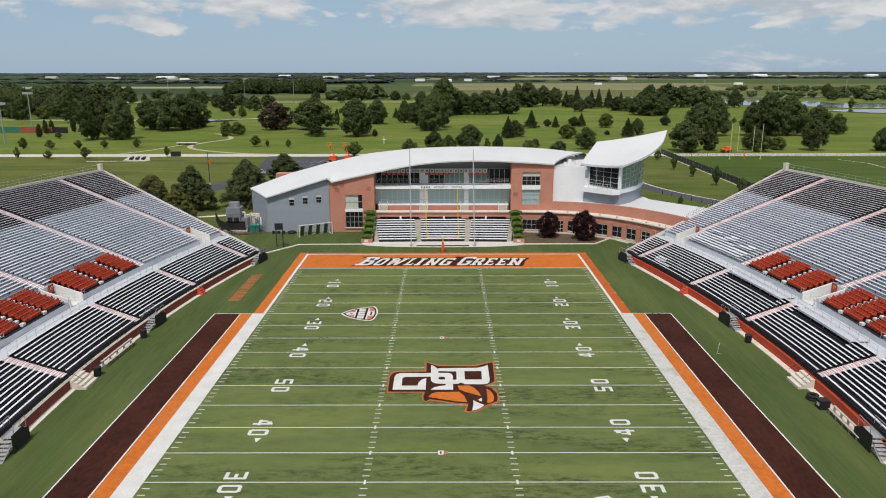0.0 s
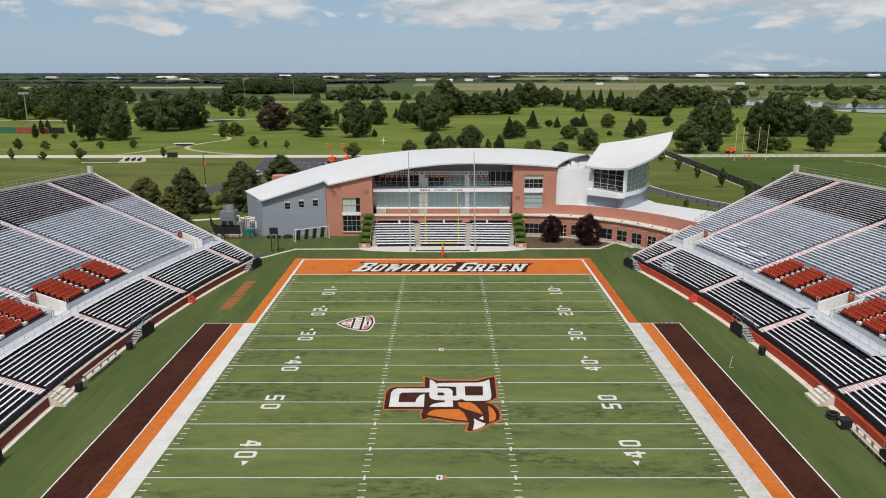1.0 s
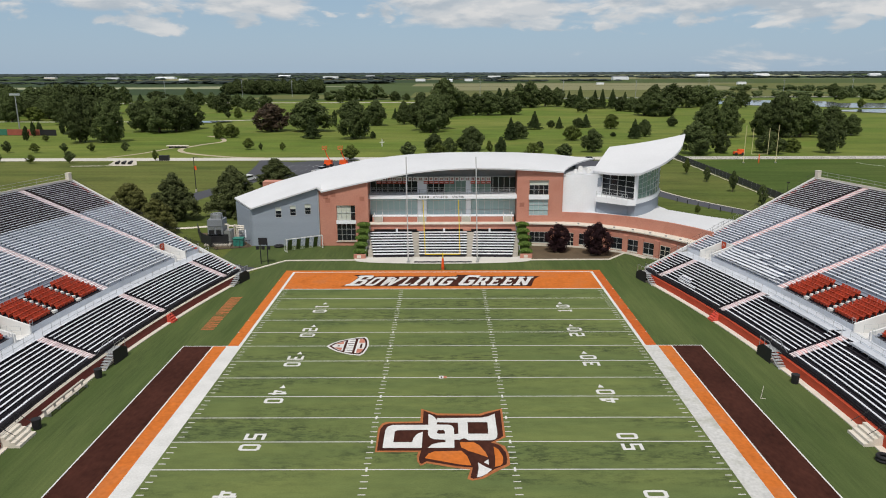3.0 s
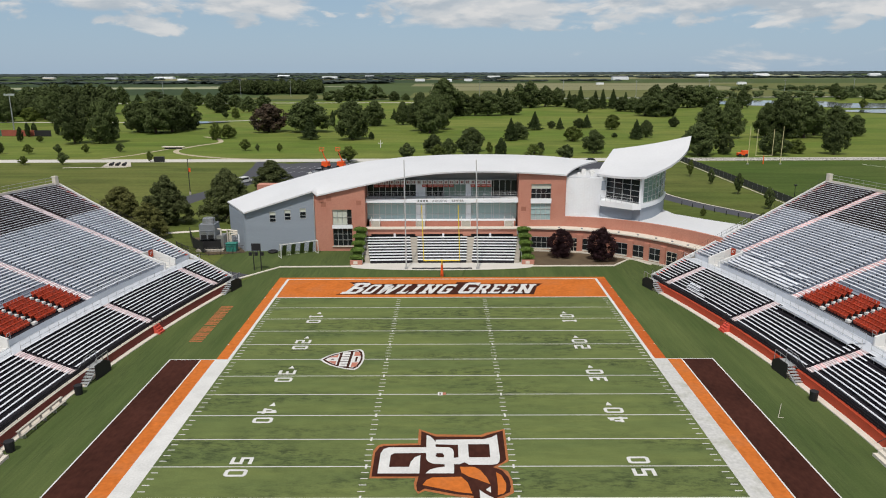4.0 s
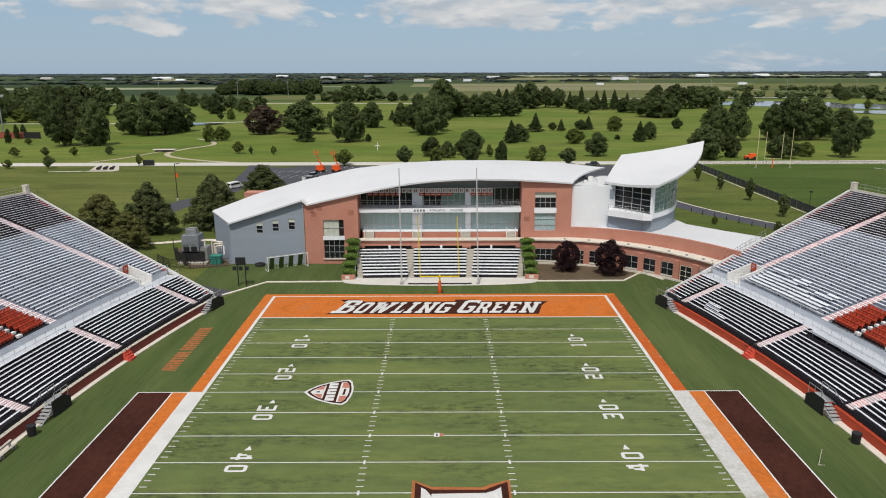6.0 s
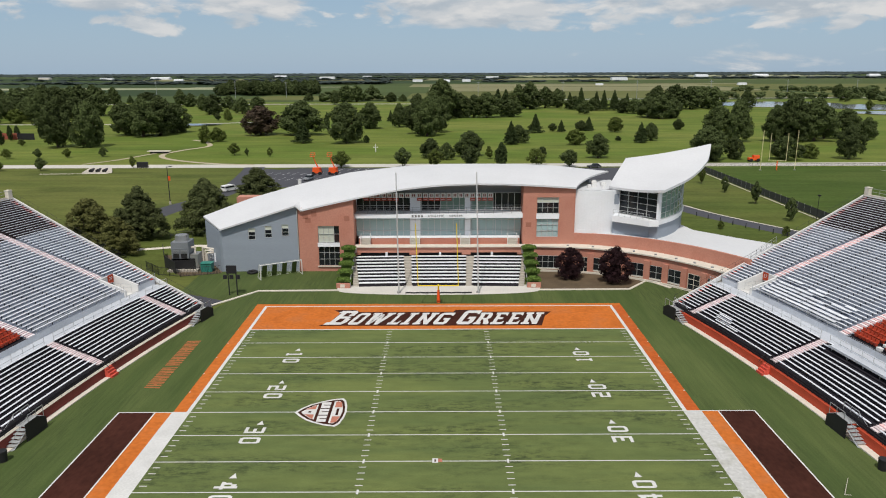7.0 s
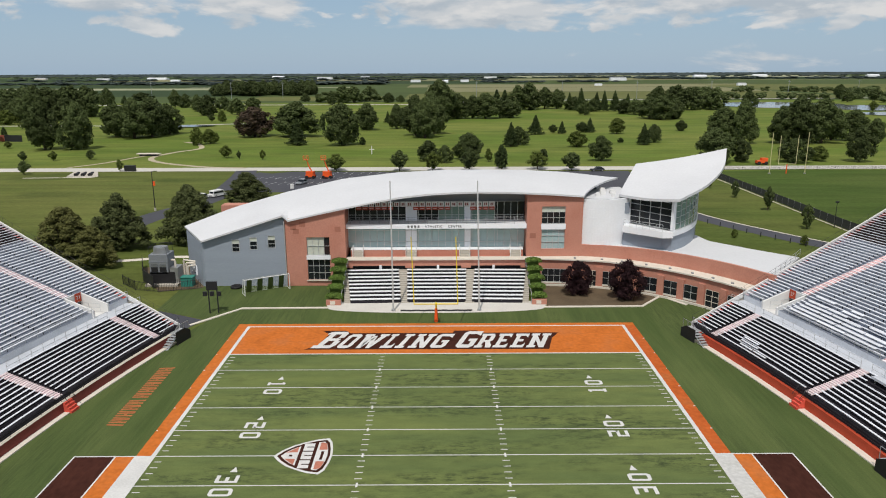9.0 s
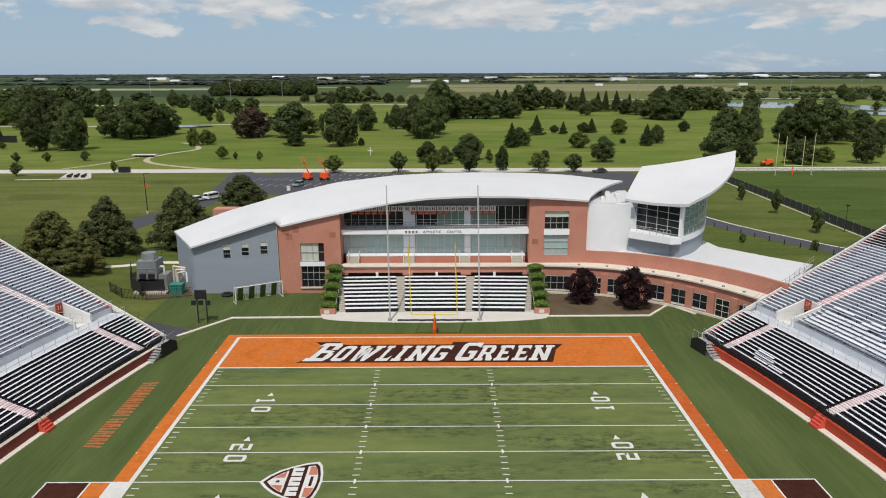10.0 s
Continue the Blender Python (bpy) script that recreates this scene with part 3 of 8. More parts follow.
flat("emblem_field", [(-5.65, -1.55), (-5.7, 2.2), (-5.4, 3.1), (-5.0, 3.4), (-1.75, 3.5), (-1.75, 6.0), (-0.4, 5.0), (3.9, 4.95), (4.4, 5.3), (5.8, 6.1), (5.7, 1.0), (5.4, 0.6), (4.5, -0.15), (5.2, -0.6), (5.7, -1.8), (5.75, -3.0), (5.6, -3.8), (4.6, -4.5), (3.9, -5.2), (3.4, -5.75), (2.7, -6.0), (2.45, -5.8), (2.6, -5.0), (2.7, -4.3), (1.4, -4.1), (-1.2, -3.3), (-1.6, -3.7), (-1.8, -3.6), (-1.9, -2.8), (-1.75, -1.55)], M_PAINT_B, 0.026)
flat("emblem_band", [(-5.2, -1.1), (-5.2, 2.1), (-5.0, 2.8), (-4.6, 3.1), (-1.2, 3.1), (-1.2, 2.15), (-4.0, 2.1), (-4.3, 1.8), (-4.3, -0.1), (-2.6, -0.1), (-2.5, 0.7), (-2.2, 1.4), (-1.7, 1.8), (-1.7, -1.1)], M_PAINT_W, 0.031)
flat("emblem_band", [(-1.25, 5.3), (-1.2, 1.2), (-1.0, 0.7), (-0.6, 0.4), (0.4, 0.3), (0.4, -0.1), (-0.2, -0.2), (-0.8, -0.5), (-1.2, -1.1), (1.2, -1.1), (1.2, 2.3), (1.1, 2.8), (0.8, 3.1), (-0.4, 3.15), (-0.4, 4.0), (-0.6, 4.5), (-0.9, 5.0)], M_PAINT_W, 0.034)
flat("emblem_field", [(-0.3, 2.1), (0.2, 2.1), (0.35, 1.8), (0.35, 1.4), (-0.2, 1.4), (-0.4, 1.6)], M_PAINT_B, 0.038)
flat("emblem_band", [(-0.4, 4.4), (3.9, 4.5), (4.6, 4.8), (5.2, 5.3), (5.2, 1.4), (5.1, 0.7), (4.9, 0.35), (4.5, 0.2), (2.5, 0.2), (2.1, 0.6), (1.7, 0.3), (1.2, 0.3), (1.2, 1.3), (1.6, 1.4), (1.6, 3.5), (-0.4, 3.6)], M_PAINT_W, 0.037)
flat("emblem_field", [(2.5, 3.6), (4.4, 3.6), (4.35, 1.4), (2.5, 1.4)], M_PAINT_B, 0.041)
flat("emblem_wing", [(1.7, -0.1), (2.9, -0.1), (3.4, -0.6), (3.9, -1.8), (4.1, -2.7), (3.8, -2.5), (3.1, -2.0), (2.4, -1.6), (1.8, -1.0)], M_PAINT_O, 0.03)
flat("emblem_wing", [(-1.4, -2.8), (-1.1, -2.1), (-0.6, -1.7), (1.8, -1.6), (2.3, -2.5), (2.6, -4.0), (1.5, -3.8)], M_PAINT_O, 0.032)
flat("emblem_wing", [(4.7, -0.9), (5.1, -1.4), (5.4, -2.6), (5.3, -3.6), (5.1, -4.0), (4.6, -4.2), (4.7, -3.1)], M_PAINT_O, 0.03)
flat("emblem_fleck", [(3.2, -3.5), (3.5, -3.9), (3.9, -4.3), (4.3, -4.6), (3.9, -5.2), (3.4, -5.65), (3.0, -5.8), (3.1, -5.2), (3.2, -4.4)], M_PAINT_W, 0.033)
flat("emblem_fleck", [(3.7, -3.5), (4.1, -3.0), (4.1, -3.9)], M_PAINT_W, 0.033)

# shield emblems near both 25 yard lines: white, brown and orange layers, plain blocks on a dark band
SHIELD = [(-3.1, -0.05), (-2.5, 0.9), (-1.7, 1.7), (-0.7, 2.3), (0.4, 2.8), (1.35, 3.0), (1.7, 2.4), (1.95, 1.2), (2.05, 0.0), (1.95, -1.2), (1.7, -2.4), (1.3, -3.0), (0.2, -2.75), (-0.9, -2.2), (-1.7, -1.7), (-2.5, -0.9)]


def shield(cx, cy):
    def put(name, pts, k, material, z):
        flat(name, [(cx + x * k, cy + y * k) for x, y in pts], material, z)

    put("shield_rim", SHIELD, 1.0, M_PAINT_W, 0.022)
    put("shield_edge", SHIELD, 0.9, M_PAINT_B, 0.026)
    put("shield_face", SHIELD, 0.79, M_PAINT_W, 0.03)
    put("shield_band", [(-0.95, -1.95), (-0.95, 1.95), (0.55, 2.55), (0.55, -2.55)], 1, M_PAINT_B, 0.034)
    for y0 in (-2.05, -0.62, 0.8):
        put("shield_block", rect(-0.66, 0.26, y0, y0 + 1.25), 1, M_PAINT_W, 0.038)
        put("shield_slot", rect(-0.4, 0.26, y0 + 0.54, y0 + 0.7), 1, M_PAINT_B, 0.042)
    put("shield_patch", [(0.75, 0.95), (1.5, 0.95), (1.3, 2.05), (0.95, 2.25), (0.75, 2.2)], 1, M_FADED, 0.034)
    put("shield_patch", [(0.75, -0.95), (1.5, -0.95), (1.3, -2.05), (0.95, -2.25), (0.75, -2.2)], 1, M_FADED, 0.034)
    put("shield_patch", [(-1.1, 0.55), (-1.1, 1.5), (-2.1, 0.5)], 1, M_FADED, 0.034)
    put("shield_patch", [(-1.1, -0.55), (-1.1, -1.5), (-2.1, -0.5)], 1, M_FADED, 0.034)
    put("shield_bar", rect(1.0, 1.25, -0.7, 0.7), 1, M_PAINT_B, 0.034)
    put("shield_bar", rect(-1.75, -1.45, -0.15, 0.15), 1, M_PAINT_B, 0.034)


shield(-10.95, 22.85)
shield(11.9, -23.2)
for y in (13.8, -13.7):
    flat("small_mark", rect(-0.3, 0.2, y - 0.35, y + 0.35), M_PAINT_W, 0.022)
    flat("small_mark", rect(-0.12, 0.02, y - 0.2, y + 0.2), M_PAINT_B, 0.027)
    flat("small_mark", rect(0.2, 0.55, y - 0.25, y + 0.3), M_FADED, 0.022)


# ---- stands ----
PITCH_LOW, PITCH_UP = 0.55, 0.6
S0 = -24.0
AISLES = (47.3, 31.3, 15.9, -0.9, -16.5)
VOMS = ((46.5, 49.1), (14.6, 17.4))
REDS = ((17.9, 30.7), (2.6, 14.2))
TOP = 37.4
ROWS_LOW = [0.95 + i * PITCH_LOW for i in range(11)]
ROWS_UP = [9.1 + i * PITCH_UP for i in range(47)]
WALK0, WALK1 = 7.0, 9.1


def zs(d):
    return 1.2 + 0.33 * d


def s_end(d):
    return 51.3 + 0.135 * d


def cut(spans, gaps):
    for a, b in gaps:
        nxt = []
        for p, q in spans:
            if b <= p or a >= q:
                nxt.append((p, q))
            else:
                if a > p:
                    nxt.append((p, a))
                if b < q:
                    nxt.append((b, q))
        spans = nxt
    return [s for s in spans if s[1] - s[0] > 0.25]


def samples(a, b):
    return np.linspace(a, b, max(2, int((b - a) / 4) + 1))


def ribbon(bm, sg, a, b, d0, z0, d1, z1, mi=0):
    """A strip along the stand between two lines at (d0, z0) and (d1, z1)."""
    prev = None
    for s in samples(a, b):
        p, q = SP(sg, s, d0), SP(sg, s, d1)
        cur = (bm.verts.new((*p, z0)), bm.verts.new((*q, z1)))
        if prev:
            f = (prev[0], cur[0], cur[1], prev[1])
            bm.faces.new(f if sg < 0 else f[::-1]).material_index = mi
        prev = cur


def bar(bm, sg, a, b, d0, d1, z0, z1, mi=0):
    """A solid beam along the stand."""
    ribbon(bm, sg, a, b, d0, z1, d1, z1, mi)
    ribbon(bm, sg, a, b, d1, z0, d0, z0, mi)
    ribbon(bm, sg, a, b, d0, z0, d0, z1, mi)
    ribbon(bm, sg, a, b, d1, z1, d1, z0, mi)
    for s, fl in ((a, 0), (b, 1)):
        p, q = SP(sg, s, d0), SP(sg, s, d1)
        v = [bm.verts.new(c) for c in ((*p, z0), (*q, z0), (*q, z1), (*p, z1))]
        bm.faces.new(v if fl else v[::-1]).material_index = mi


def seat_mesh():
    """A moulded chair on a pedestal: one profile drawn across its width."""
    prof = [(0.08, 0.38), (0.1, 0.44), (0.36, 0.42), (0.42, 0.66), (0.45, 0.72), (0.5, 0.7), (0.46, 0.36), (0.32, 0.35), (0.32, 0.0), (0.22, 0.0), (0.22, 0.35)]
    bm = bmesh.new()
    n = len(prof)
    sides = [[bm.verts.new((x, y, z)) for y, z in prof] for x in (-0.215, 0.215)]
    for k in range(n):
        bm.faces.new((sides[0][k], sides[0][(k + 1) % n], sides[1][(k + 1) % n], sides[1][k]))
    bm.faces.new(sides[0][::-1])
    bm.faces.new(sides[1])
    bmesh.ops.recalc_face_normals(bm, faces=bm.faces)
    me = bpy.data.meshes.new("stadium_seat")
    bm.to_mesh(me)
    bm.free()
    me.materials.append(M_SEAT)
    return me


SEAT = seat_mesh()


def step_mesh(name, w, d, h, m):
    bm = bmesh.new()
    box(bm, -w / 2, w / 2, 0, d, 0, h)
    me = bpy.data.meshes.new(name)
    bm.to_mesh(me)
    bm.free()
    me.materials.append(m)
    return me


STEP = [step_mesh("aisle_step", 1.0, 0.27, 0.1, m) for m in (M_STEPW, M_STEPP, M_STEPK, M_STEPG)]
END_STEP = [step_mesh("end_step", 0.5, 0.3, 0.12, m) for m in (M_STEPP, M_STEPR)]


def low_row(d):
    return d < 8


def place(sg, s, d, z):
    """A pose on the stand, y pointing outwards and up the slope."""
    x, y = SP(sg, s, d)
    a = math.atan2(2 * KF * s, 1) if sg > 0 else math.pi - math.atan2(2 * KF * s, 1)
    return Matrix.Translation((x, y, z)) @ Matrix.Rotation(a - math.pi / 2, 4, "Z")


def rail(bm, sg, line, z_of, heights, step, r=0.025):
    """A railing along (s, d) points; z_of gives the foot's height."""
    pts = [Vector((*SP(sg, s, d), z_of(d))) for s, d in line]
    for i, (a, b) in enumerate(zip(pts, pts[1:])):
        for h in heights:
            tube(bm, a + Vector((0, 0, h)), b + Vector((0, 0, h)), r, n=4)
        n = max(1, round((b - a).length / step))
        for k in range(n + (i == len(pts) - 2)):
            p = a.lerp(b, k / n)
            tube(bm, p, p + Vector((0, 0, max(heights))), r, n=4)


def stand(sg):
    side = "west" if sg < 0 else "east"
    st = thing("bleacher_stand", f"curved aluminium bleacher stand with red seats, {side} sideline", "bleachers", "stands beside the field")
    rnd = random.Random(5 + sg)
    # stepped deck, open at the vomitories
    bm = bmesh.new()
    for rows, zone in ((ROWS_LOW, 0), (ROWS_UP, 1)):
        for d in rows:
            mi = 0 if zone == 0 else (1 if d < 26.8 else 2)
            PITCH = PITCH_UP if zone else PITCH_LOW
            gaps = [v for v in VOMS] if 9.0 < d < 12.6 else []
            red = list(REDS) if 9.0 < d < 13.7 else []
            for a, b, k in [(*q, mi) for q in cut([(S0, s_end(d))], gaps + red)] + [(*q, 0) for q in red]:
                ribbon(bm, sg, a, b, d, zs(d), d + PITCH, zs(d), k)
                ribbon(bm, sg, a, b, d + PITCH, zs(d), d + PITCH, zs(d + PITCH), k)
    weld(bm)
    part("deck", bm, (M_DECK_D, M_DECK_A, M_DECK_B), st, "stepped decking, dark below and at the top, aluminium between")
    # cross walkway with its kerb
    bm = bmesh.new()
    zw = zs(WALK0)
    ribbon(bm, sg, S0, s_end(7), WALK0, zw, WALK1, zw, 0)
    for a, b in cut([(S0, s_end(8))], VOMS):
        ribbon(bm, sg, a, b, WALK1, zw, WALK1, zs(WALK1), 0)
    part("walkway", bm, M_PLATE, st, "pale aluminium cross walkway")
    # bench planks
    gaps_low = [(a - 0.65, a + 0.65) for a in AISLES]
    for i, d in enumerate(ROWS_LOW + ROWS_UP):
        low = d < 8
        gaps = list(gaps_low)
        if not low and d < 12.8:
            gaps += [(a - 0.3, b + 0.3) for a, b in VOMS]
        if 9 < d < 14.0:
            gaps += list(REDS)
        if sg > 0 and d > 5.3 and low:
            gaps += [(17.6, 29.6), (3.0, 13.9)]
        zone_top = d > 26.8
        for a, b in cut([(S0, s_end(d) - 0.25)], gaps):
            bm = bmesh.new()
            w = 0.115 if zone_top else (0.195 if low else 0.235)
            off = 0.04 if d < 1 else 0.25
            bar(bm, sg, a, b, d + off, d + off + w, zs(d) + 0.36, zs(d) + 0.41)
            for s in np.arange(a + 0.5, b, 2.4):
                x, y = SP(sg, s, d + 0.38)
                box(bm, x - 0.03, x + 0.03, y - 0.03, y + 0.03, zs(d), zs(d) + 0.36, mi=1)
            part("bench_plank", bm, (M_ALU, M_DECK_D), st)
    # painted steps up the aisles, two to a row
    for j, a in enumerate(AISLES):
        for d in ROWS_LOW + ROWS_UP:
            if any(v0 - 0.5 < a < v1 + 0.5 for v0, v1 in VOMS) and 8 < d < 13.3:
                continue
            for k in range(2):
                if low_row(d):
                    kind = 3 if k == 0 else ((2 if sg > 0 and a < 16 else 1) if rnd.random() < 0.6 else 3)
                else:
                    kind = 0 if k == 0 else (2 if sg > 0 else 1)
                ob = new("aisle_step", STEP[kind])
                ob.matrix_world = place(sg, a, d + k * 0.29, zs(d) + 0.004 + k * 0.09)
                ob.parent = st
    # narrow painted steps along the open end
    for d in ROWS_LOW[1:] + ROWS_UP:
        ob = new("end_step", END_STEP[1 if rnd.random() < (0.5 if sg > 0 else 0.25) else 0])
        ob.matrix_world = place(sg, s_end(d) - 0.42, d + 0.1, zs(d) + 0.004)
        ob.parent = st
    # front wall, kerb, end and back walls
    bm = bmesh.new()
    bar(bm, sg, S0, 49.4, 0.5, 0.86, 0.0, 1.06)
    part("front_wall", bm, M_REDWALL if sg > 0 else M_MAROON, st, "red painted front wall" if sg > 0 else "darker maroon front wall")
    bm = bmesh.new()
    # Near-black strip stands in for the dark gap between wall and first row.
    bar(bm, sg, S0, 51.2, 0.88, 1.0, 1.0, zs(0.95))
    part("front_fascia", bm, M_DECK_D, st, "dark strip for the thin gap under the first row")
    if sg < 0:
        bm = bmesh.new()
        bar(bm, sg, S0, 49.4, 0.48, 0.88, 1.06, 1.12)
        part("wall_cap", bm, M_CREAM, st, "thin pale cap on the front wall")
    bm = bmesh.new()
    bar(bm, sg, S0, 49.6, -0.22 if sg > 0 else -0.1, 0.52, -0.05, 0.1)
    part("kerb", bm, M_CREAM, st, "cream concrete kerb at the foot")
    bm = bmesh.new()
    ds = [0.9] + ROWS_LOW[1:] + ROWS_UP[::3] + [TOP + 0.3]
    for a, b in zip(ds, ds[1:]):
        p, q = SP(sg, s_end(a), a), SP(sg, s_end(b), b)
        r_, t_ = SP(sg, s_end(b) + 0.16, b), SP(sg, s_end(a) + 0.16, a)
        za, zb = zs(a) + 0.1, zs(b) + 0.1
        prism(bm, [p, q, r_, t_], [za - 0.5, zb - 0.5, zb - 0.5, za - 0.5], [za + 0.1, zb + 0.1, zb + 0.1, za + 0.1])
    weld(bm)
    part("end_coping", bm, M_WHITE, st, "white coping along the stepped end")
    bm = bmesh.new()
    for a, b in zip(ds, ds[1:]):
        p, q = SP(sg, s_end(a) + 0.05, a), SP(sg, s_end(b) + 0.05, b)
        prism(bm, [p, q, (q[0], q[1] + 0.15), (p[0], p[1] + 0.15)], -0.05, [zs(a) - 0.4, zs(b) - 0.4, zs(b) - 0.4, zs(a) - 0.4])
    weld(bm)
    part("end_wall", bm, M_CONC, st)
    bm = bmesh.new()
    bar(bm, sg, S0, s_end(TOP), TOP + 0.05, TOP + 0.35, -0.05, zs(TOP) + 0.35)
    part("back_wall", bm, M_CREAM, st, "cream back wall behind the top row")
    bm = bmesh.new()
    corner = place(sg, s_end(TOP) - 0.4, TOP, zs(TOP))
    box(bm, -0.35, 0.35, -0.25, 0.45, 0, 1.35, corner), box(bm, -0.4, 0.4, -0.3, 0.5, 1.35, 1.45, corner)
    part("corner_pillar", bm, M_CREAM, st, "short cream pillar at the top corner")
    bm = bmesh.new()
    rail(bm, sg, [(s, TOP + 0.2) for s in samples(S0, s_end(TOP))], lambda d: zs(TOP) + 0.35, (0.45, 0.95), 2.0, 0.025)
    part("top_rail", bm, M_STEEL, st)
    bm = bmesh.new()
    rail(bm, sg, [(s, 0.7) for s in samples(S0, 48.5)], lambda d: 1.06, (0.35, 0.7), 1.8, 0.022)
    part("front_rail", bm, M_BLACK, st)
    for a, b in cut([(S0, s_end(7))], [(s - 0.7, s + 0.7) for s in AISLES]):
        bm = bmesh.new()
        rail(bm, sg, [(s, 7.05) for s in samples(a, b)], lambda d: zw, (0.5, 1.0), 1.6, 0.028)
        part("walkway_rail", bm, M_FRAME, st)
    for a, b in cut([(S0, s_end(9))], [(v0, v1) for v0, v1 in VOMS] + list(REDS) + [(s - 0.7, s + 0.7) for s in AISLES]):
        bm = bmesh.new()
        rail(bm, sg, [(s, 9.1) for s in samples(a, b)], lambda d: zs(9.1), (0.4, 0.8), 1.6, 0.025)
        part("upper_rail", bm, M_FRAME, st)
    bm = bmesh.new()
    rail(bm, sg, [(s_end(d) + 0.15, d) for d in (1, 7, 14, 21, 28, 34, TOP)], lambda d: zs(d), (0.5, 1.0), 2.2, 0.016)
    part("end_rail", bm, M_BLACK, st)
    # vomitories
    for k, (a, b) in enumerate(VOMS):
        bm = bmesh.new()
        zf = zs(WALK0)
        for s in (a, b - 0.25):
            prism(bm, [SP(sg, s, 8.9), SP(sg, s + 0.22, 8.9), SP(sg, s + 0.22, 12.9), SP(sg, s, 12.9)], zf - 0.8, [zs(9) + 0.35, zs(9) + 0.35, zs(12.9) + 0.3, zs(12.9) + 0.3])
        bar(bm, sg, a, b, 12.7, 12.9, zs(12.9) - 0.7, zs(12.9) + 0.3)
        vo = part("vomitory", bm, M_WHITE, st, "white painted vomitory walls")
        bm = bmesh.new()
        ribbon(bm, sg, a, b, 8.9, zf + 0.01, 12.8, zf - 0.5)
        part("ramp", bm, M_WHITE, vo)
        bm = bmesh.new()
        bar(bm, sg, a + 0.25, b - 0.25, 12.76, 12.82, zf - 0.8, zs(12.9) - 0.7)
        part("dark_opening", bm, M_BLACK, vo)
        m = place(sg, (a + b) / 2 + 0.5, 12.6, zs(13) + 0.0)
        bm = bmesh.new()
        box(bm, -0.5, 0.5, -0.03, 0.03, -0.75, 0.38, m)
        part("section_sign", bm, M_REDWALL, vo, "red section sign")
        letters("sign_number", {(1, 0): "27", (-1, 0): "21", (1, 1): "17", (-1, 1): "17"}[(sg, k)], 0.65, M_WHITE, m @ Matrix.Translation((0, -0.045, -0.15)) @ Matrix.Rotation(math.pi / 2, 4, "X"), vo)
        bm = bmesh.new()
        rail(bm, sg, [(a + 1.6, 9.3), (a + 1.6, 12.6)], lambda d: zf + 0.3, (0.5, 1.0), 1.5, 0.025)
        part("ramp_rail", bm, M_FRAME, vo)
    # red seats in rows, with white steps between the groups
    for a, b in REDS:
        n_gap = [a + (b - a) * f for f in (0.34, 0.68)]
        for i in range(6):
            d = 9.45 + i * 0.76
            for s in np.arange(a + 0.3, b - 0.1, 0.54):
                if min(abs(s - g) for g in n_gap) < 0.42:
                    continue
                ob = new("stadium_seat", SEAT)
                ob.matrix_world = place(sg, s, d, zs(d) + 0.02)
                ob.parent = st
        for g in n_gap:
            for i in range(6):
                bm = bmesh.new()
                box(bm, -0.3, 0.3, -0.1, 0.34, -0.1, 0.2, place(sg, g, 9.45 + i * 0.76, zs(9.45 + i * 0.76)))
                part("seat_block_step", bm, M_WHITE, st)
    return st


def platform(a, b, legs):
    """A pale aluminium camera platform built over the lower rows."""
    th = thing("camera_platform", "long pale aluminium platform standing over the lower bleacher rows", "platform", "platforms on the east stand")
    bm = bmesh.new()
    bar(bm, 1, a, b, 6.15, 8.3, 3.66, 3.76)
    part("deck", bm, M_PLATE, th)
    bm = bmesh.new()
    bar(bm, 1, a, b, 6.08, 6.16, 3.56, 3.82)
    part("front_panel", bm, M_PLATE, th, "pale front panel")
    bm = bmesh.new()
    bar(bm, 1, a, b, 7.3, 7.38, 3.76, 3.86)
    part("kerb_strip", bm, M_ALU, th)
    for s in np.linspace(a + 0.3, b - 0.3, legs):
        for d in (6.3, 8.1):
            bm = bmesh.new()
            x, y = SP(1, s, d)
            box(bm, x - 0.05, x + 0.05, y - 0.05, y + 0.05, zs(d) - 0.2 if d < 6.9 else zs(WALK0), 3.66)
            part("leg", bm, M_STEEL, th)
    bm = bmesh.new()
    rail(bm, 1, [(s, 8.2) for s in samples(a, b)], lambda d: 3.76, (0.5, 1.0), 1.8, 0.02)
    part("rail", bm, M_FRAME, th)


stand(-1)
stand(1)
platform(17.6, 29.6, 6)
platform(3.0, 13.9, 5)


def loose_boards(s0, s1, d, w, n):
    """Wide pale boards laid over the benches."""
    for k in range(n):
        bm = bmesh.new()
        a = s0 + (s1 - s0) * k / n
        bar(bm, 1, a + 0.1, a + (s1 - s0) / n - 0.1, d, d + w, zs(d + 0.3) + 0.43, zs(d + 0.3) + 0.5)
        tagged(part("bench_board", bm, M_ALU), "wide white board laid over the bleacher benches", "board", "boards on the east stand")


for s0, s1, d, w, n in ((38.5, 43.0, 1.2, 0.2, 2), (40.6, 43.6, 1.75, 0.22, 1), (41.2, 43.8, 2.3, 0.22, 1),
                        (33.0, 45.4, 9.38, 0.42, 3), (33.0, 45.4, 9.98, 0.42, 2), (32.8, 45.2, 10.6, 0.4, 4), (37.0, 45.0, 11.2, 0.42, 2), (33.6, 36.6, 11.8, 0.42, 1), (39.5, 45.2, 11.8, 0.4, 2), (33.4, 35.2, 12.4, 0.4, 1), (38.4, 41.0, 12.4, 0.42, 1), (38.6, 40.4, 13.0, 0.4, 1), (42.5, 45.3, 13.0, 0.4, 1)):
    loose_boards(s0, s1, d, w, n)

# ---- athletic building at the far end ----
bld = thing("athletic_building", "red brick and grey clad building with a sweeping white curved roof", "building")


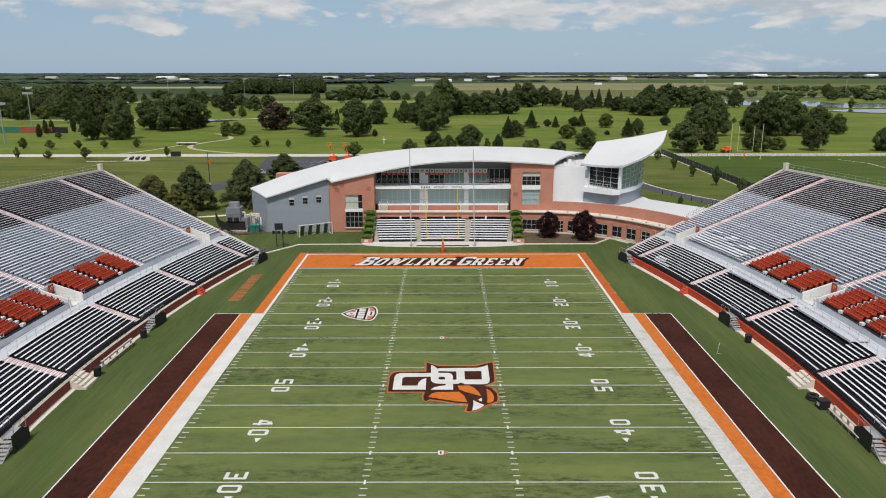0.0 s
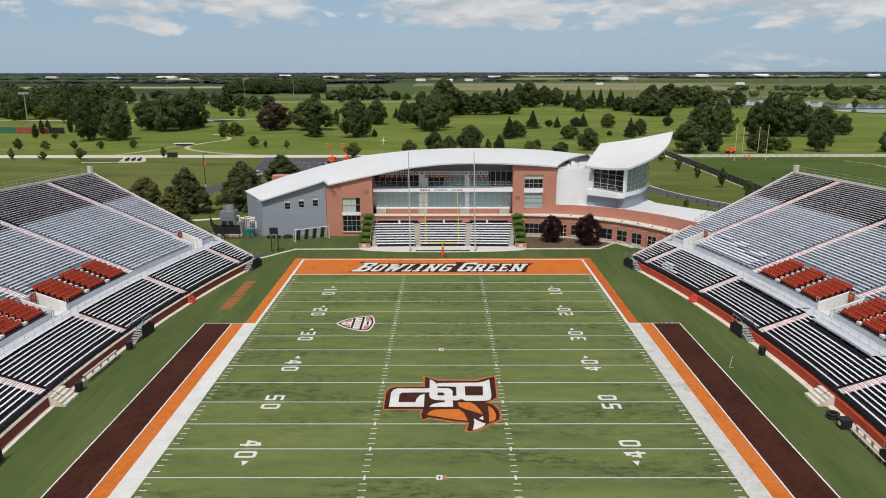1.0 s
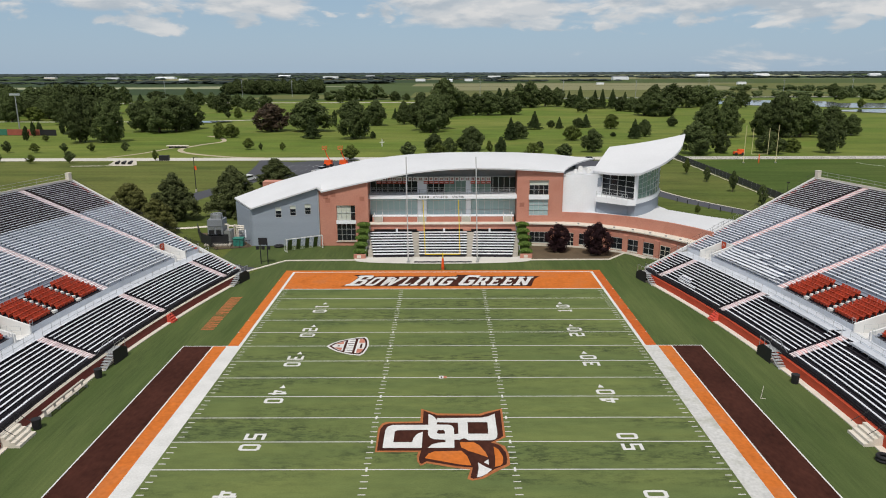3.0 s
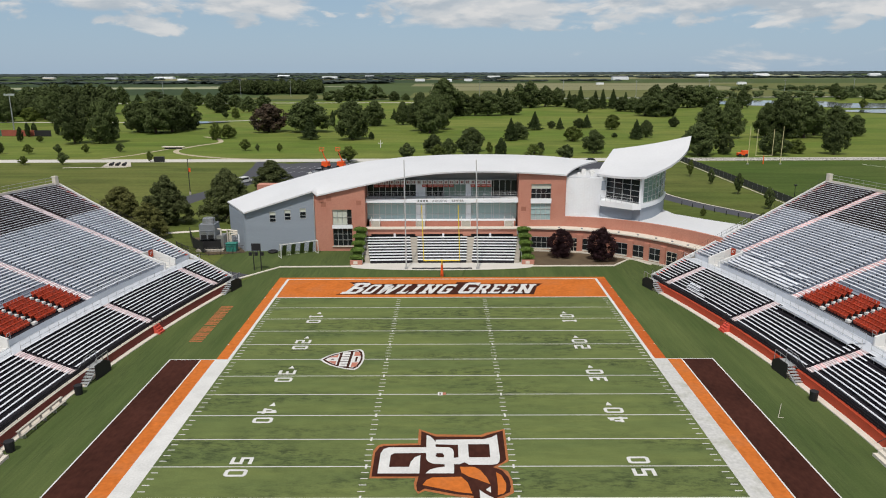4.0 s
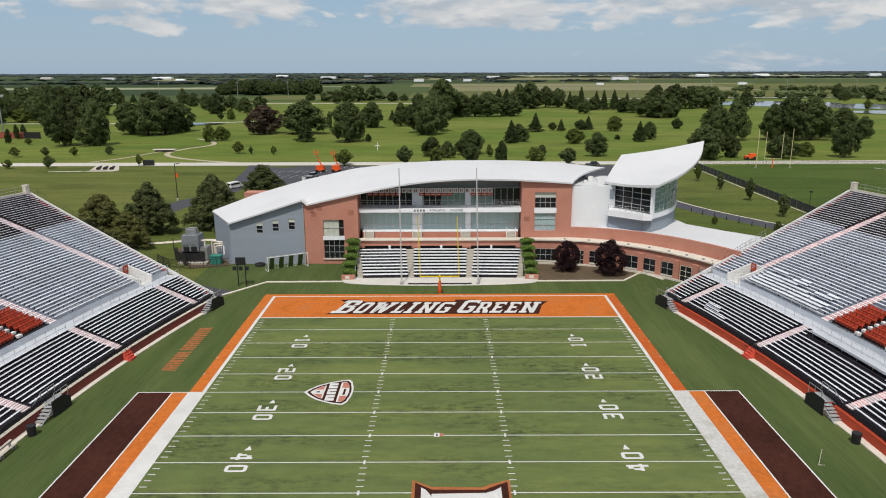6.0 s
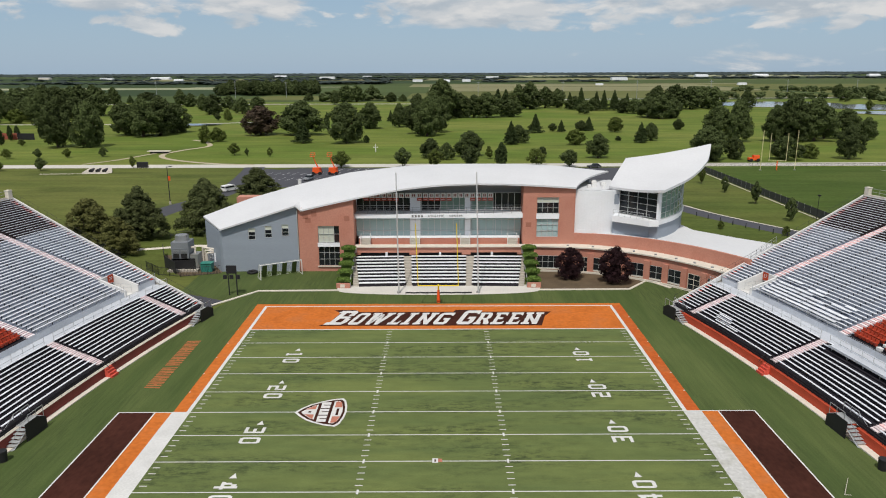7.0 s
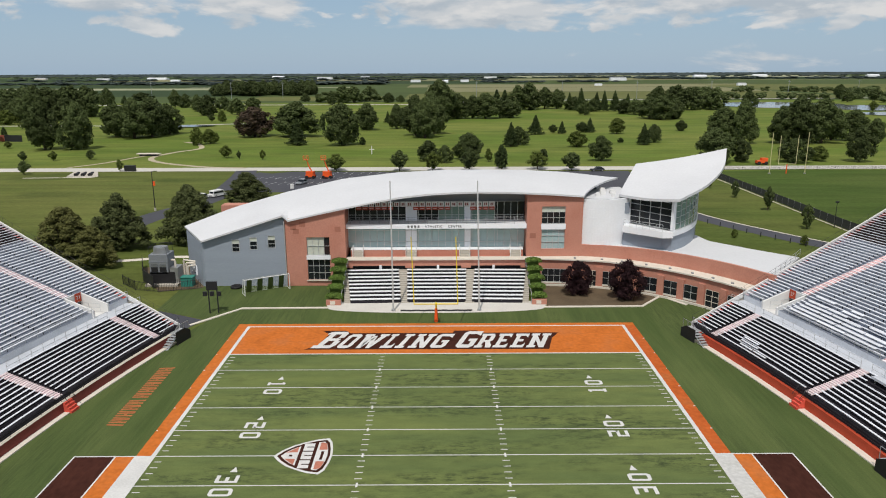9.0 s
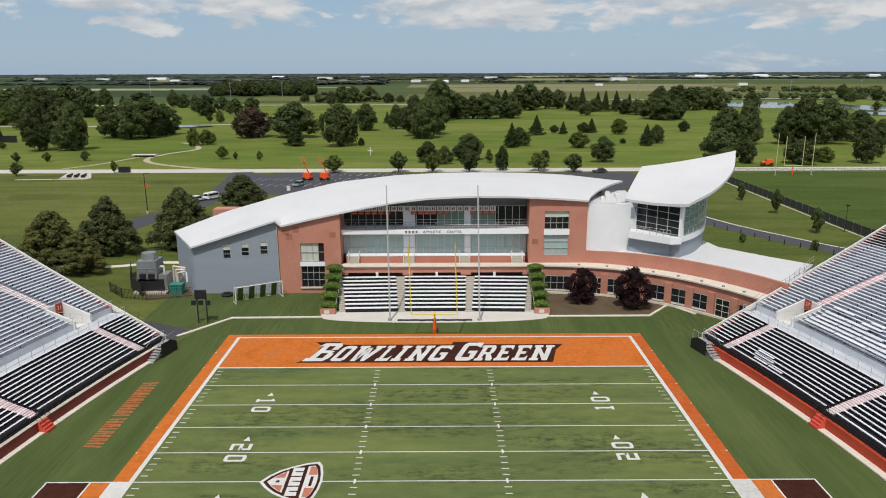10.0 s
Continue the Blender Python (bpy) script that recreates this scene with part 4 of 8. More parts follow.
def interp(x, xs, zs_):
    return float(np.interp(x, xs, zs_))


FX = (-36.0, -30.7, -26.4, -23.4, -22.62, -18.18, -13.43, -9.77, -5.73, -0.81, 3.02, 6.54, 10.1, 14.03, 18.32, 22.62)
FZ = (7.4, 9.06, 10.4, 11.35, 10.54, 11.55, 12.56, 13.36, 14.11, 14.64, 14.82, 14.89, 14.77, 14.49, 14.24, 13.92)
BX = (-41.3, -33.6, -25.1, -16.1, -6.8, 0.9, 8.5, 15.0, 21.8, 30.2)
BY = (80.8, 83.0, 86.0, 88.5, 90.0, 91.0, 91.0, 90.6, 89.6, 86.6)
BZ = (7.95, 10.64, 12.75, 14.5, 15.35, 15.6, 15.65, 15.6, 15.4, 14.8)


def front_y(x):
    return interp(x, (-36, -23.4, -22.6, -14, -8, 8, 14, 22.6), (72.6, 72.6, 72.75, 72.8, 72.2, 72.4, 73.7, 73.95))


def roof_point(x, v):
    """The roof's top over front station x, v from the front eave to the back edge."""
    u = (x + 36.0) / 58.2
    xb = -41.3 + u * 71.5
    flow = interp(x, FX[:3] + FX[5:], FZ[:3] + FZ[5:])
    yf, zf = front_y(x), flow + (interp(x, FX, FZ) - flow) * max(0.0, 1 - v / 0.2)
    yb, zb = interp(xb, BX, BY), interp(xb, BX, BZ)
    if v > 0.999:
        return Vector((xb, yb, zb))
    bow = 0.35 * math.sin(math.pi * v) * min(1, max(0, (x + 36) / 15))
    xr = x + (xb - x) * v ** (1.25 if x > 5 else 1.0)
    return Vector((xr, yf + (yb - yf) * v, zf + (zb - zf) * v + bow))


def build_roof():
    xs = [x for x in np.linspace(-36, -23.45, 12)] + [-23.4, -22.6] + [x for x in np.linspace(-21, 22.6, 34)]
    vs = [0, 0.05, 0.1, 0.2, 0.3, 0.42, 0.55, 0.7, 0.85, 1]
    bm = bmesh.new()
    top = [[bm.verts.new(roof_point(x, v)) for v in vs] for x in xs]
    low = [[bm.verts.new(roof_point(x, v) - Vector((0, 0, 0.27))) for v in vs] for x in xs]
    for i in range(len(xs) - 1):
        for k in range(len(vs) - 1):
            bm.faces.new((top[i][k], top[i + 1][k], top[i + 1][k + 1], top[i][k + 1]))
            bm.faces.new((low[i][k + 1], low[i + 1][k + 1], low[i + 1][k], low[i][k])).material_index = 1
        bm.faces.new((low[i][0], low[i + 1][0], top[i + 1][0], top[i][0]))
        bm.faces.new((top[i][-1], top[i + 1][-1], low[i + 1][-1], low[i][-1]))
    for row_t, row_l, fl in ((top[0], low[0], 0), (top[-1], low[-1], 1)):
        for k in range(len(vs) - 1):
            f = (row_l[k], row_t[k], row_t[k + 1], row_l[k + 1])
            bm.faces.new(f[::-1] if fl else f)
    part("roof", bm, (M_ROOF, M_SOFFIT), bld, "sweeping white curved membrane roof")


build_roof()


def under_roof(x, y):
    yf = front_y(x)
    u = (x + 36.0) / 58.2
    yb = interp(-41.3 + u * 71.5, BX, BY)
    v = min(max((y - yf) / (yb - yf), 0), 0.95)
    return roof_point(x, v).z - 0.42


def ring(bm, x0, x1, z0, z1, w, ya, yb):
    """A rectangular frame of one piece facing along y."""
    def loop(k, y):
        return [bm.verts.new(c) for c in ((x0 + k, y, z0 + k), (x1 - k, y, z0 + k), (x1 - k, y, z1 - k), (x0 + k, y, z1 - k))]

    of, inf, ob_, ib = loop(0, ya), loop(w, ya), loop(0, yb), loop(w, yb)
    for i in range(4):
        j = (i + 1) % 4
        for f in ((of[i], of[j], inf[j], inf[i]), (inf[i], inf[j], ib[j], ib[i]), (ob_[j], ob_[i], ib[i], ib[j]), (of[j], of[i], ob_[i], ob_[j])):
            bm.faces.new(f)
    bmesh.ops.recalc_face_normals(bm, faces=bm.faces)


def window(parent, x0, x1, y, z0, z1, cols, rows, glass, blind=0.0, deep=0.18):
    """A window facing the field: glass set back, frame bars proud of it."""
    w = 0.055
    bm = bmesh.new()
    ring(bm, x0 - w / 2, x1 + w / 2, z0 - w / 2, z1 + w / 2, w, y - 0.04, y + deep)
    win = part("window", bm, M_FRAME, parent)
    for i in range(1, cols):
        bm = bmesh.new()
        x = x0 + (x1 - x0) * i / cols
        box(bm, x - w / 2, x + w / 2, y - 0.035, y + 0.078, z0 + w / 2, z1 - w / 2)
        part("mullion", bm, M_FRAME, win)
    for i in range(1, rows):
        bm = bmesh.new()
        z = z0 + (z1 - z0) * i / rows
        box(bm, x0 + w / 2, x1 - w / 2, y - 0.03, y + 0.076, z - w / 2, z + w / 2)
        part("transom", bm, M_FRAME, win)
    for i in range(cols):
        for j in range(rows):
            bm = bmesh.new()
            a, b = x0 + (x1 - x0) * i / cols, x0 + (x1 - x0) * (i + 1) / cols
            c, d = z0 + (z1 - z0) * j / rows, z0 + (z1 - z0) * (j + 1) / rows
            box(bm, a, b, y + 0.08, y + 0.1, c, d)
            part("pane", bm, M_BLIND if (i < cols * blind if blind >= 0 else j == rows - 1) else glass, win)
    return win


def brick_wall(name, x0, x1, y, z0, openings, m=M_BRICK, thick=0.6, ztop=None):
    """A wall facing the field under the curved roof, with rectangular openings through it."""
    bm = bmesh.new()
    cuts = sorted({x0, x1, *[o[0] for o in openings], *[o[1] for o in openings]})
    for a, b in zip(cuts, cuts[1:]):
        zz = [(z0, None)]
        for o in sorted([o for o in openings if o[0] <= a and o[1] >= b], key=lambda o: o[2]):
            lo = zz.pop()
            zz += [(lo[0], o[2]), (o[3], None)]
        for lo, hi in zz:
            t = [ztop or under_roof(x, y) for x in (a, b)] if hi is None else [hi, hi]
            prism(bm, [(a, y), (b, y), (b, y + thick), (a, y + thick)], lo, [t[0], t[1], t[1], t[0]])
    weld(bm)
    return part(name, bm, m, bld)


# grey wing
brick_wall("grey_wall", -36.0, -23.4, 73.3, 0.0, [(-31.5, -30.4, 5.5, 7.4), (-28.75, -27.65, 5.85, 7.75), (-25.95, -24.85, 6.1, 8.0)], M_GREY)
for x0, x1, z0 in ((-31.5, -30.4, 5.5), (-28.75, -27.65, 5.85), (-25.95, -24.85, 6.1)):
    window(bld, x0, x1, 73.32, z0, z0 + 1.9, 1, 3, M_GLASS_D, -1)
bm = bmesh.new()
wall(bm, [(-36.0, 73.3), (-40.6, 80.4), (-33, 82.4), (-20, 86.5), (0, 90.2), (15, 90), (22.5, 88), (26.5, 84)], 0.4, 0.0, lambda x, y: under_roof(max(min(x, 22), -35.9) if x > -36 else -35.9, y) if x > -36 else 7.0 + (y - 73.3) * 0.05)
part("rear_wall", bm, M_GREY, bld)
for z in np.arange(0.9, 10.5, 0.9):
    bm = bmesh.new()
    x0 = interp(z + 0.6, [7.0, 11.0], [-35.9, -23.6]) if z + 0.6 > 7 else -35.9
    box(bm, x0, -23.5, 73.29, 73.3, z, z + 0.012)
    part("cladding_joint", bm, M_GREY, bld)
bm = bmesh.new()
tube(bm, (-23.3, 73.1, 0), (-23.3, 73.1, 10.4), 0.08, n=8)
part("downpipe", bm, M_FRAME, bld)

# brick blocks either side of the bay
brick_wall("brick_wall", -23.2, -14.05, 73.25, 0.0, [(-20.0, -16.5, 0.95, 4.25), (-20.0, -16.5, 4.9, 7.75)])
window(bld, -20.0, -16.5, 73.45, 0.95, 4.25, 4, 3, M_GLASS_D)
window(bld, -20.0, -16.5, 73.45, 4.9, 7.75, 4, 2, M_GLASS_D, 0.55)
bm = bmesh.new()
box(bm, -20.1, -16.4, 73.1, 73.5, 4.25, 4.9)
part("window_band", bm, M_WHITECLAD, bld, "white spandrel band")
bm = bmesh.new()
box(bm, -20.2, -16.3, 73.05, 73.3, 0.8, 0.95)
part("window_sill", bm, M_CREAM, bld)
brick_wall("brick_wall", 14.0, 22.6, 74.4, 4.3, [(16.3, 19.9, 5.5, 8.6), (16.3, 19.9, 9.5, 12.2)])
window(bld, 16.3, 19.9, 74.6, 5.5, 8.6, 4, 3, M_GLASS_T)
window(bld, 16.3, 19.9, 74.6, 9.5, 12.2, 4, 3, M_GLASS_D, -1)
bm = bmesh.new()
box(bm, 16.2, 20.0, 74.3, 74.7, 8.6, 9.5)
part("window_band", bm, M_WHITECLAD, bld, "white spandrel band")
for x0, z in ((-22.4, 9.0), (-22.0, 8.3), (-21.0, 9.4), (-15.6, 8.6), (14.5, 7.2)):
    bm = bmesh.new()
    y = 73.22 if x0 < 0 else 74.37
    box(bm, x0, x0 + 0.9, y, y + 0.06, z, z + 0.8)
    part("brick_panel", bm, M_BRICK2, bld)
for x, y in ((-14.05, 73.25), (14.0, 74.4)):
    sg = 1 if x < 0 else -1
    bm = bmesh.new()
    prism(bm, [(x, y), (x + sg * 0.02, y), (x + sg * 0.02, 78), (x, 78)][:: 1 if sg > 0 else -1], 4.3, under_roof(x, 75))
    part("bay_cheek", bm, M_BRICK, bld)

# glazed bay between them: two storeys, balcony and terrace
bay = thing("glazed_bay", "two storey glazed bay with balcony, red pennants and brick terrace", "facade")
bay.parent = bld
bay["category"] = ""
del bay["category"]
bm = bmesh.new()
for a, b in zip(np.linspace(-14.0, 13.95, 13), np.linspace(-14.0, 13.95, 13)[1:]):
    prism(bm, [(a, 78.2), (b, 78.2), (b, 78.5), (a, 78.5)], 4.3, [under_roof(a, 78.2) - 0.1, under_roof(b, 78.2) - 0.1] * 2)
weld(bm)
part("back_wall", bm, M_SOFFIT, bay)


def curtain(y, z0, z1, xs, glass, rails):
    for i, (a, b) in enumerate(zip(xs, xs[1:])):
        kind = glass(i)
        if kind is None:
            bm = bmesh.new()
            box(bm, a, b, y - 0.05, y + 0.2, z0, z1)
            part("column_panel", bm, M_WHITECLAD, bay)
            continue
        bm = bmesh.new()
        box(bm, a - 0.04, a + 0.04, y - 0.06, y + 0.12, z0, z1)
        for f in rails:
            z = z0 + (z1 - z0) * f
            box(bm, a + 0.04, b - 0.04, y - 0.04, y + 0.1, z - 0.03, z + 0.03)
        part("mullion", bm, M_FRAME, bay)
        bm = bmesh.new()
        box(bm, a, b, y + 0.04, y + 0.07, z0, z1)
        part("pane", bm, kind, bay)


UX = list(np.linspace(-13.95, -4.9, 9)) + [-4.0, -3.1] + list(np.linspace(-2.9, 3.5, 7)) + [4.4, 5.4] + list(np.linspace(5.6, 9.2, 4)) + list(np.linspace(9.6, 13.9, 5))


def upper_glass(i):
    x = (UX[i] + UX[i + 1]) / 2
    if -4.9 < x < -3.0 or 3.5 < x < 5.5:
        return None if abs(abs(x) - 4) > 0.35 else M_GLASS_G
    return M_GLASS_D if x < 0.2 or x > 9.2 else M_GLASS_G


def lower_glass(i):
    x = (UX[i] + UX[i + 1]) / 2
    if -4.9 < x < -3.0 or 3.5 < x < 5.5:
        return M_WHITECLAD if abs(abs(x) - 4) > 0.35 else M_GLASS_T
    return M_GLASS_T


curtain(77.4, 9.45, 12.5, UX, upper_glass, (0.0, 0.3, 1.0))
curtain(76.6, 5.3, 8.5, UX, lower_glass, (0.0, 0.28, 0.86, 1.0))
for i in range(22):
    a, w = -12.7 + i * 1.0, 0.86
    bm = bmesh.new()
    box(bm, a, a + w, 77.2, 77.24, 11.7, 12.5)
    pn = part("pennant", bm, M_WHITE, bay, "small white pennant with a red foot")
    bm = bmesh.new()
    for f in (0.24, 0.56):
        box(bm, a + w * f, a + w * (f + 0.2), 77.18, 77.19, 11.9, 12.32)
    part("pennant_mark", bm, M_MAROON, pn)
    if i not in (6, 7, 8, 15, 16, 17):
        bm = bmesh.new()
        box(bm, a, a + w, 77.18, 77.25, 11.2, 11.7)
        part("pennant_foot", bm, M_SEAT, pn)
        bm = bmesh.new()
        box(bm, a + w * 0.15, a + w * 0.85, 77.16, 77.17, 11.38, 11.48)
        part("pennant_bar", bm, M_STEPP, pn)
bm = bmesh.new()
box(bm, -14.0, 13.95, 74.5, 77.6, 8.75, 9.45)
part("balcony_slab", bm, M_WHITECLAD, bay, "white balcony fascia")
bm = bmesh.new()
for h in (0.35, 0.7, 1.05):
    tube(bm, (-13.9, 74.75, 9.45 + h), (13.8, 74.75, 9.45 + h), 0.022, n=4)
for x in np.arange(-13.4, 13.6, 1.5):
    tube(bm, (x, 74.75, 9.45), (x, 74.75, 10.55), 0.028, n=4)
part("balcony_rail", bm, M_STEEL, bay)
M_LETTER = mat("brushed_metal_letters", (0.16, 0.165, 0.17), 0.45, 0.4)
for word, x in (("ATHLETIC", -0.45), ("CENTER", 2.85)):
    letters("fascia_letters", word, 0.5, M_LETTER, Matrix.Translation((x, 74.48, 9.1)) @ Matrix.Rotation(math.pi / 2, 4, "X"), bay, 0.02, 0.0, 0.008, 1.25)
for i in range(4):
    bm = bmesh.new()
    box(bm, -4.5 + i * 0.52, -4.2 + i * 0.52, 74.47, 74.5, 8.92, 9.28)
    part("fascia_bar", bm, M_LETTER, bay)

# concave terrace wall and low wing
LOW = spline([(-14.0, 73.3), (0.0, 73.4), (14.0, 73.4), (23.0, 72.2), (28.0, 70.4), (33.0, 67.3), (37.0, 63.4), (40.0, 59.4), (42.5, 55.0)], 8)
T_Z = 4.2


def part_of(line, x0, x1):
    return [p for p in line if x0 <= p[0] <= x1]


WZ = 4.2            # top of the low wing under its coping
wing = thing("low_wing", "low curved brick wing with white coping and dark windows", "building")
bm = bmesh.new()
wall(bm, part_of(LOW, 12.9, 50), 0.5, -0.05, WZ)
part("curved_wall", bm, M_BRICK, wing)
bm = bmesh.new()
cop = [(p[0], p[1]) for p in part_of(LOW, 12.9, 50)]
n_off = []
for i in range(len(cop)):
    a, b = Vector(cop[max(i - 1, 0)]), Vector(cop[min(i + 1, len(cop) - 1)])
    d = (b - a).normalized()
    n_off.append((cop[i][0] + d.y * 0.3, cop[i][1] - d.x * 0.3))
wall(bm, n_off, 2.6, WZ - 0.1, WZ + 0.1)
part("coping", bm, M_CREAM, wing, "pale coping ledge")
up = []
for i in range(len(cop)):
    a, b = Vector(cop[max(i - 1, 0)]), Vector(cop[min(i + 1, len(cop) - 1)])
    d = (b - a).normalized()
    up.append((cop[i][0] - d.y * 2.1, cop[i][1] + d.x * 2.1))
bm = bmesh.new()
wall(bm, [p for p in up if p[0] > 22.3], 0.4, WZ, lambda x, y: interp(x, [22.0, 43.0], [6.12, 6.4]))
part("upper_wall", bm, M_BRICK, wing)
roof_line = [p for p in up if p[0] > 24]
bm = bmesh.new()
edge_ = [(p[0] + 0.3, p[1] + 0.3) for p in roof_line]
prism(bm, edge_ + [(52.6, 66.2), (48.0, 70.8), (43.2, 76.4), (42.0, 84), (30, 84), (27, 78)], 4.6, [interp(p[0], [22.0, 43.0], [6.04, 6.3]) for p in edge_] + [6.15] * 6)
part("flat_roof", bm, M_ROOF, wing, "white flat roof")
for k in range(6, len(n_off) - 2, 5):
    bm = bmesh.new()
    box(bm, n_off[k][0] + 0.1, n_off[k][0] + 0.42, n_off[k][1] + 0.5, n_off[k][1] + 0.8, WZ + 0.1, WZ + 0.3)
    part("ledge_lamp", bm, M_SOFFIT, wing, "small dark lamp on the coping ledge")
bm = bmesh.new()
wall(bm, [roof_line[-1], (52.6, 66.2), (48.0, 70.8), (43.2, 76.4), (42, 84)], 0.3, -0.05, 6.02)
part("rear_wall", bm, M_BRICK, wing)
for i in range(6):
    a = Vector((*roof_line[-1], 0)).lerp(Vector((52.6, 66.2, 0)), i / 5)
    bm = bmesh.new()
    tube(bm, (a.x, a.y, 6.4), (a.x, a.y, 7.4), 0.03, n=4)
    part("roof_rail_post", bm, M_STEEL, wing)
bm = bmesh.new()
for h in (6.9, 7.4):
    tube(bm, (*roof_line[-1], h), (52.6, 66.2, h), 0.025, n=4)
part("roof_rail", bm, M_STEEL, wing)


def wing_opening(x, width, z0, z1, cols, rows, door=False):
    """A window or door set into the curved wall at plan station x."""
    i = min(range(1, len(cop) - 1), key=lambda k: abs(cop[k][0] - x))
    a, b = Vector(cop[i - 1]), Vector(cop[i + 1])
    d = (b - a).normalized()
    y = interp(x, [p[0] for p in cop], [p[1] for p in cop])
    m = Matrix.Translation((x + d.y * 0.12, y - d.x * 0.12, 0)) @ Matrix.Rotation(math.atan2(d.y, d.x), 4, "Z")
    bm = bmesh.new()
    box(bm, -width / 2, width / 2, 0.02, 0.1, z0, z1, m)
    win = part("door" if door else "window", bm, M_GLASS_D, wing, "dark glazed door with pale frame" if door else "")
    bm = bmesh.new()
    for k in range(cols + 1):
        u = -width / 2 + width * k / cols
        box(bm, u - 0.028, u + 0.028, -0.04, 0.02, z0, z1, m)
    for k in range(rows + 1):
        u = z0 + (z1 - z0) * k / rows
        box(bm, -width / 2, width / 2, -0.03, 0.02, u - 0.03, u + 0.03, m)
    part("frame", bm, M_FRAME if not door else M_CREAM, win)
    bm = bmesh.new()
    box(bm, -width / 2 - 0.15, width / 2 + 0.15, -0.12, 0.02, z0 - 0.22, z0 - 0.05, m)
    part("sill", bm, M_CREAM, win)


for x, w, dr in ((18.2, 3.7, 0), (24.0, 1.2, 1), (26.3, 2.2, 0), (31.8, 2.2, 0), (34.3, 2.2, 0), (36.5, 2.2, 0), (38.6, 2.0, 1), (40.5, 2.0, 0)):
    wing_opening(x, w, 0.2 if dr else 0.6, 2.65, 2 if w < 3 else 4, 3 if dr else 2, bool(dr))
bm = bmesh.new()
wall(bm, [(p[0], p[1] - 0.02) for p in n_off if p[0] > 14], -0.25, -0.04, 0.3)
part("base_course", bm, M_CREAM, wing)

# terrace above the end bleachers
ter = thing("terrace", "raised brick terrace with pale coping and short white stairs", "terrace")
bm = bmesh.new()
for x0, x1, z1 in ((-14.0, -13.0, T_Z), (-4.9, -3.4, T_Z), (3.8, 5.3, T_Z), (13.0, 13.9, T_Z)):
    box(bm, x0, x1, 72.9, 73.4, 2.9, z1)
box(bm, -14.0, 13.9, 72.92, 73.4, 3.25, T_Z)
part("front_wall", bm, M_BRICK, ter)
bm = bmesh.new()
box(bm, -13.9, 13.8, 73.3, 73.6, 2.4, 3.3)
part("dark_slot", bm, M_BLACK, ter)
for x in (-8.7, 0.2, 8.8):
    bm = bmesh.new()
    box(bm, x - 0.18, x + 0.18, 72.85, 73.3, 2.7, 3.35)
    part("slot_post", bm, M_WHITECLAD, ter)
bm = bmesh.new()
box(bm, -14.2, 14.0, 72.6, 74.3, T_Z, T_Z + 0.14)
part("coping", bm, M_CREAM, ter, "pale stone coping")
bm = bmesh.new()
box(bm, -13.5, 13.6, 74.3, 78.3, T_Z - 0.3, T_Z)
box(bm, -13.5, 13.6, 75.2, 75.5, T_Z, T_Z + 1.0)
part("planter_wall", bm, M_BRICK, ter)
bm = bmesh.new()
box(bm, -13.5, 13.6, 75.15, 76.6, T_Z + 1.0, T_Z + 1.13)
part("upper_coping", bm, M_WHITECLAD, ter)
for x in (-12.3, -4.0, 4.4, 12.3):
    bm = bmesh.new()
    for k in range(5):
        box(bm, x - 0.75, x + 0.75, 74.2 + k * 0.22, 75.14, T_Z + 0.2 * k, T_Z + 0.2 * (k + 1))
    weld(bm)
    stn = part("stair", bm, M_CONC, ter, "short pale stair")
    bm = bmesh.new()
    for sx_ in (-0.8, 0.8):
        for h in (0.45, 0.95):
            tube(bm, (x + sx_, 74.2, T_Z + h), (x + sx_, 75.3, T_Z + 0.85 + h), 0.05, n=5)
        tube(bm, (x + sx_, 74.2, T_Z), (x + sx_, 74.2, T_Z + 0.95), 0.05, n=5)
        tube(bm, (x + sx_, 75.3, T_Z + 0.8), (x + sx_, 75.3, T_Z + 1.8), 0.05, n=5)
    part("stair_rail", bm, M_WHITE, stn, "white handrail")

# white drum wall and observation tower
drum = thing("white_drum", "white clad curved wall between brick block and tower", "wall")
bm = bmesh.new()
wall(bm, spline([(22.65, 74.9), (24.6, 74.2), (27.0, 74.1), (29.6, 75.2), (32.5, 77.6)], 5), 0.5, 4.9, 13.3)
part("curved_wall", bm, M_WHITECLAD, drum)
for z in np.arange(6.7, 13.0, 1.24):
    bm = bmesh.new()
    wall(bm, spline([(22.62, 74.87), (24.6, 74.17), (27.0, 74.07), (29.6, 75.16)], 4), 0.05, z, z + 0.03)
    part("joint", bm, M_WHITECLAD, drum)
bm = bmesh.new()
prism(bm, [(22.6, 74.8), (26.5, 74.2), (30.4, 77.6), (31, 86), (23, 86)], 13.0, 13.3)
part("roof", bm, M_ROOF, drum)
for x, y, w in ((26.4, 78.5, 0.8), (28.2, 79.5, 0.9), (27.0, 81.5, 0.9), (25.3, 77.0, 0.6), (29.2, 77.6, 0.5), (27.6, 76.6, 0.5)):
    bm = bmesh.new()
    box(bm, x - w / 2, x + w / 2, y - w / 2, y + w / 2, 13.3, 13.75)
    box(bm, x - w / 2.6, x + w / 2.6, y - w / 2.6, y + w / 2.6, 13.75, 13.9)
    part("roof_fan", bm, M_WHITE, drum, "small pale rooftop vent")

# Blue grey panel high on the drum, next to the tower.
bm = bmesh.new()
box(bm, -0.85, 0.85, -0.06, 0.06, 10.9, 12.6, Matrix.Translation((29.2, 75.02, 0)) @ Matrix.Rotation(radians(24), 4, "Z"))
part("louvre", bm, M_GREY, drum, "blue grey panel on the drum wall")
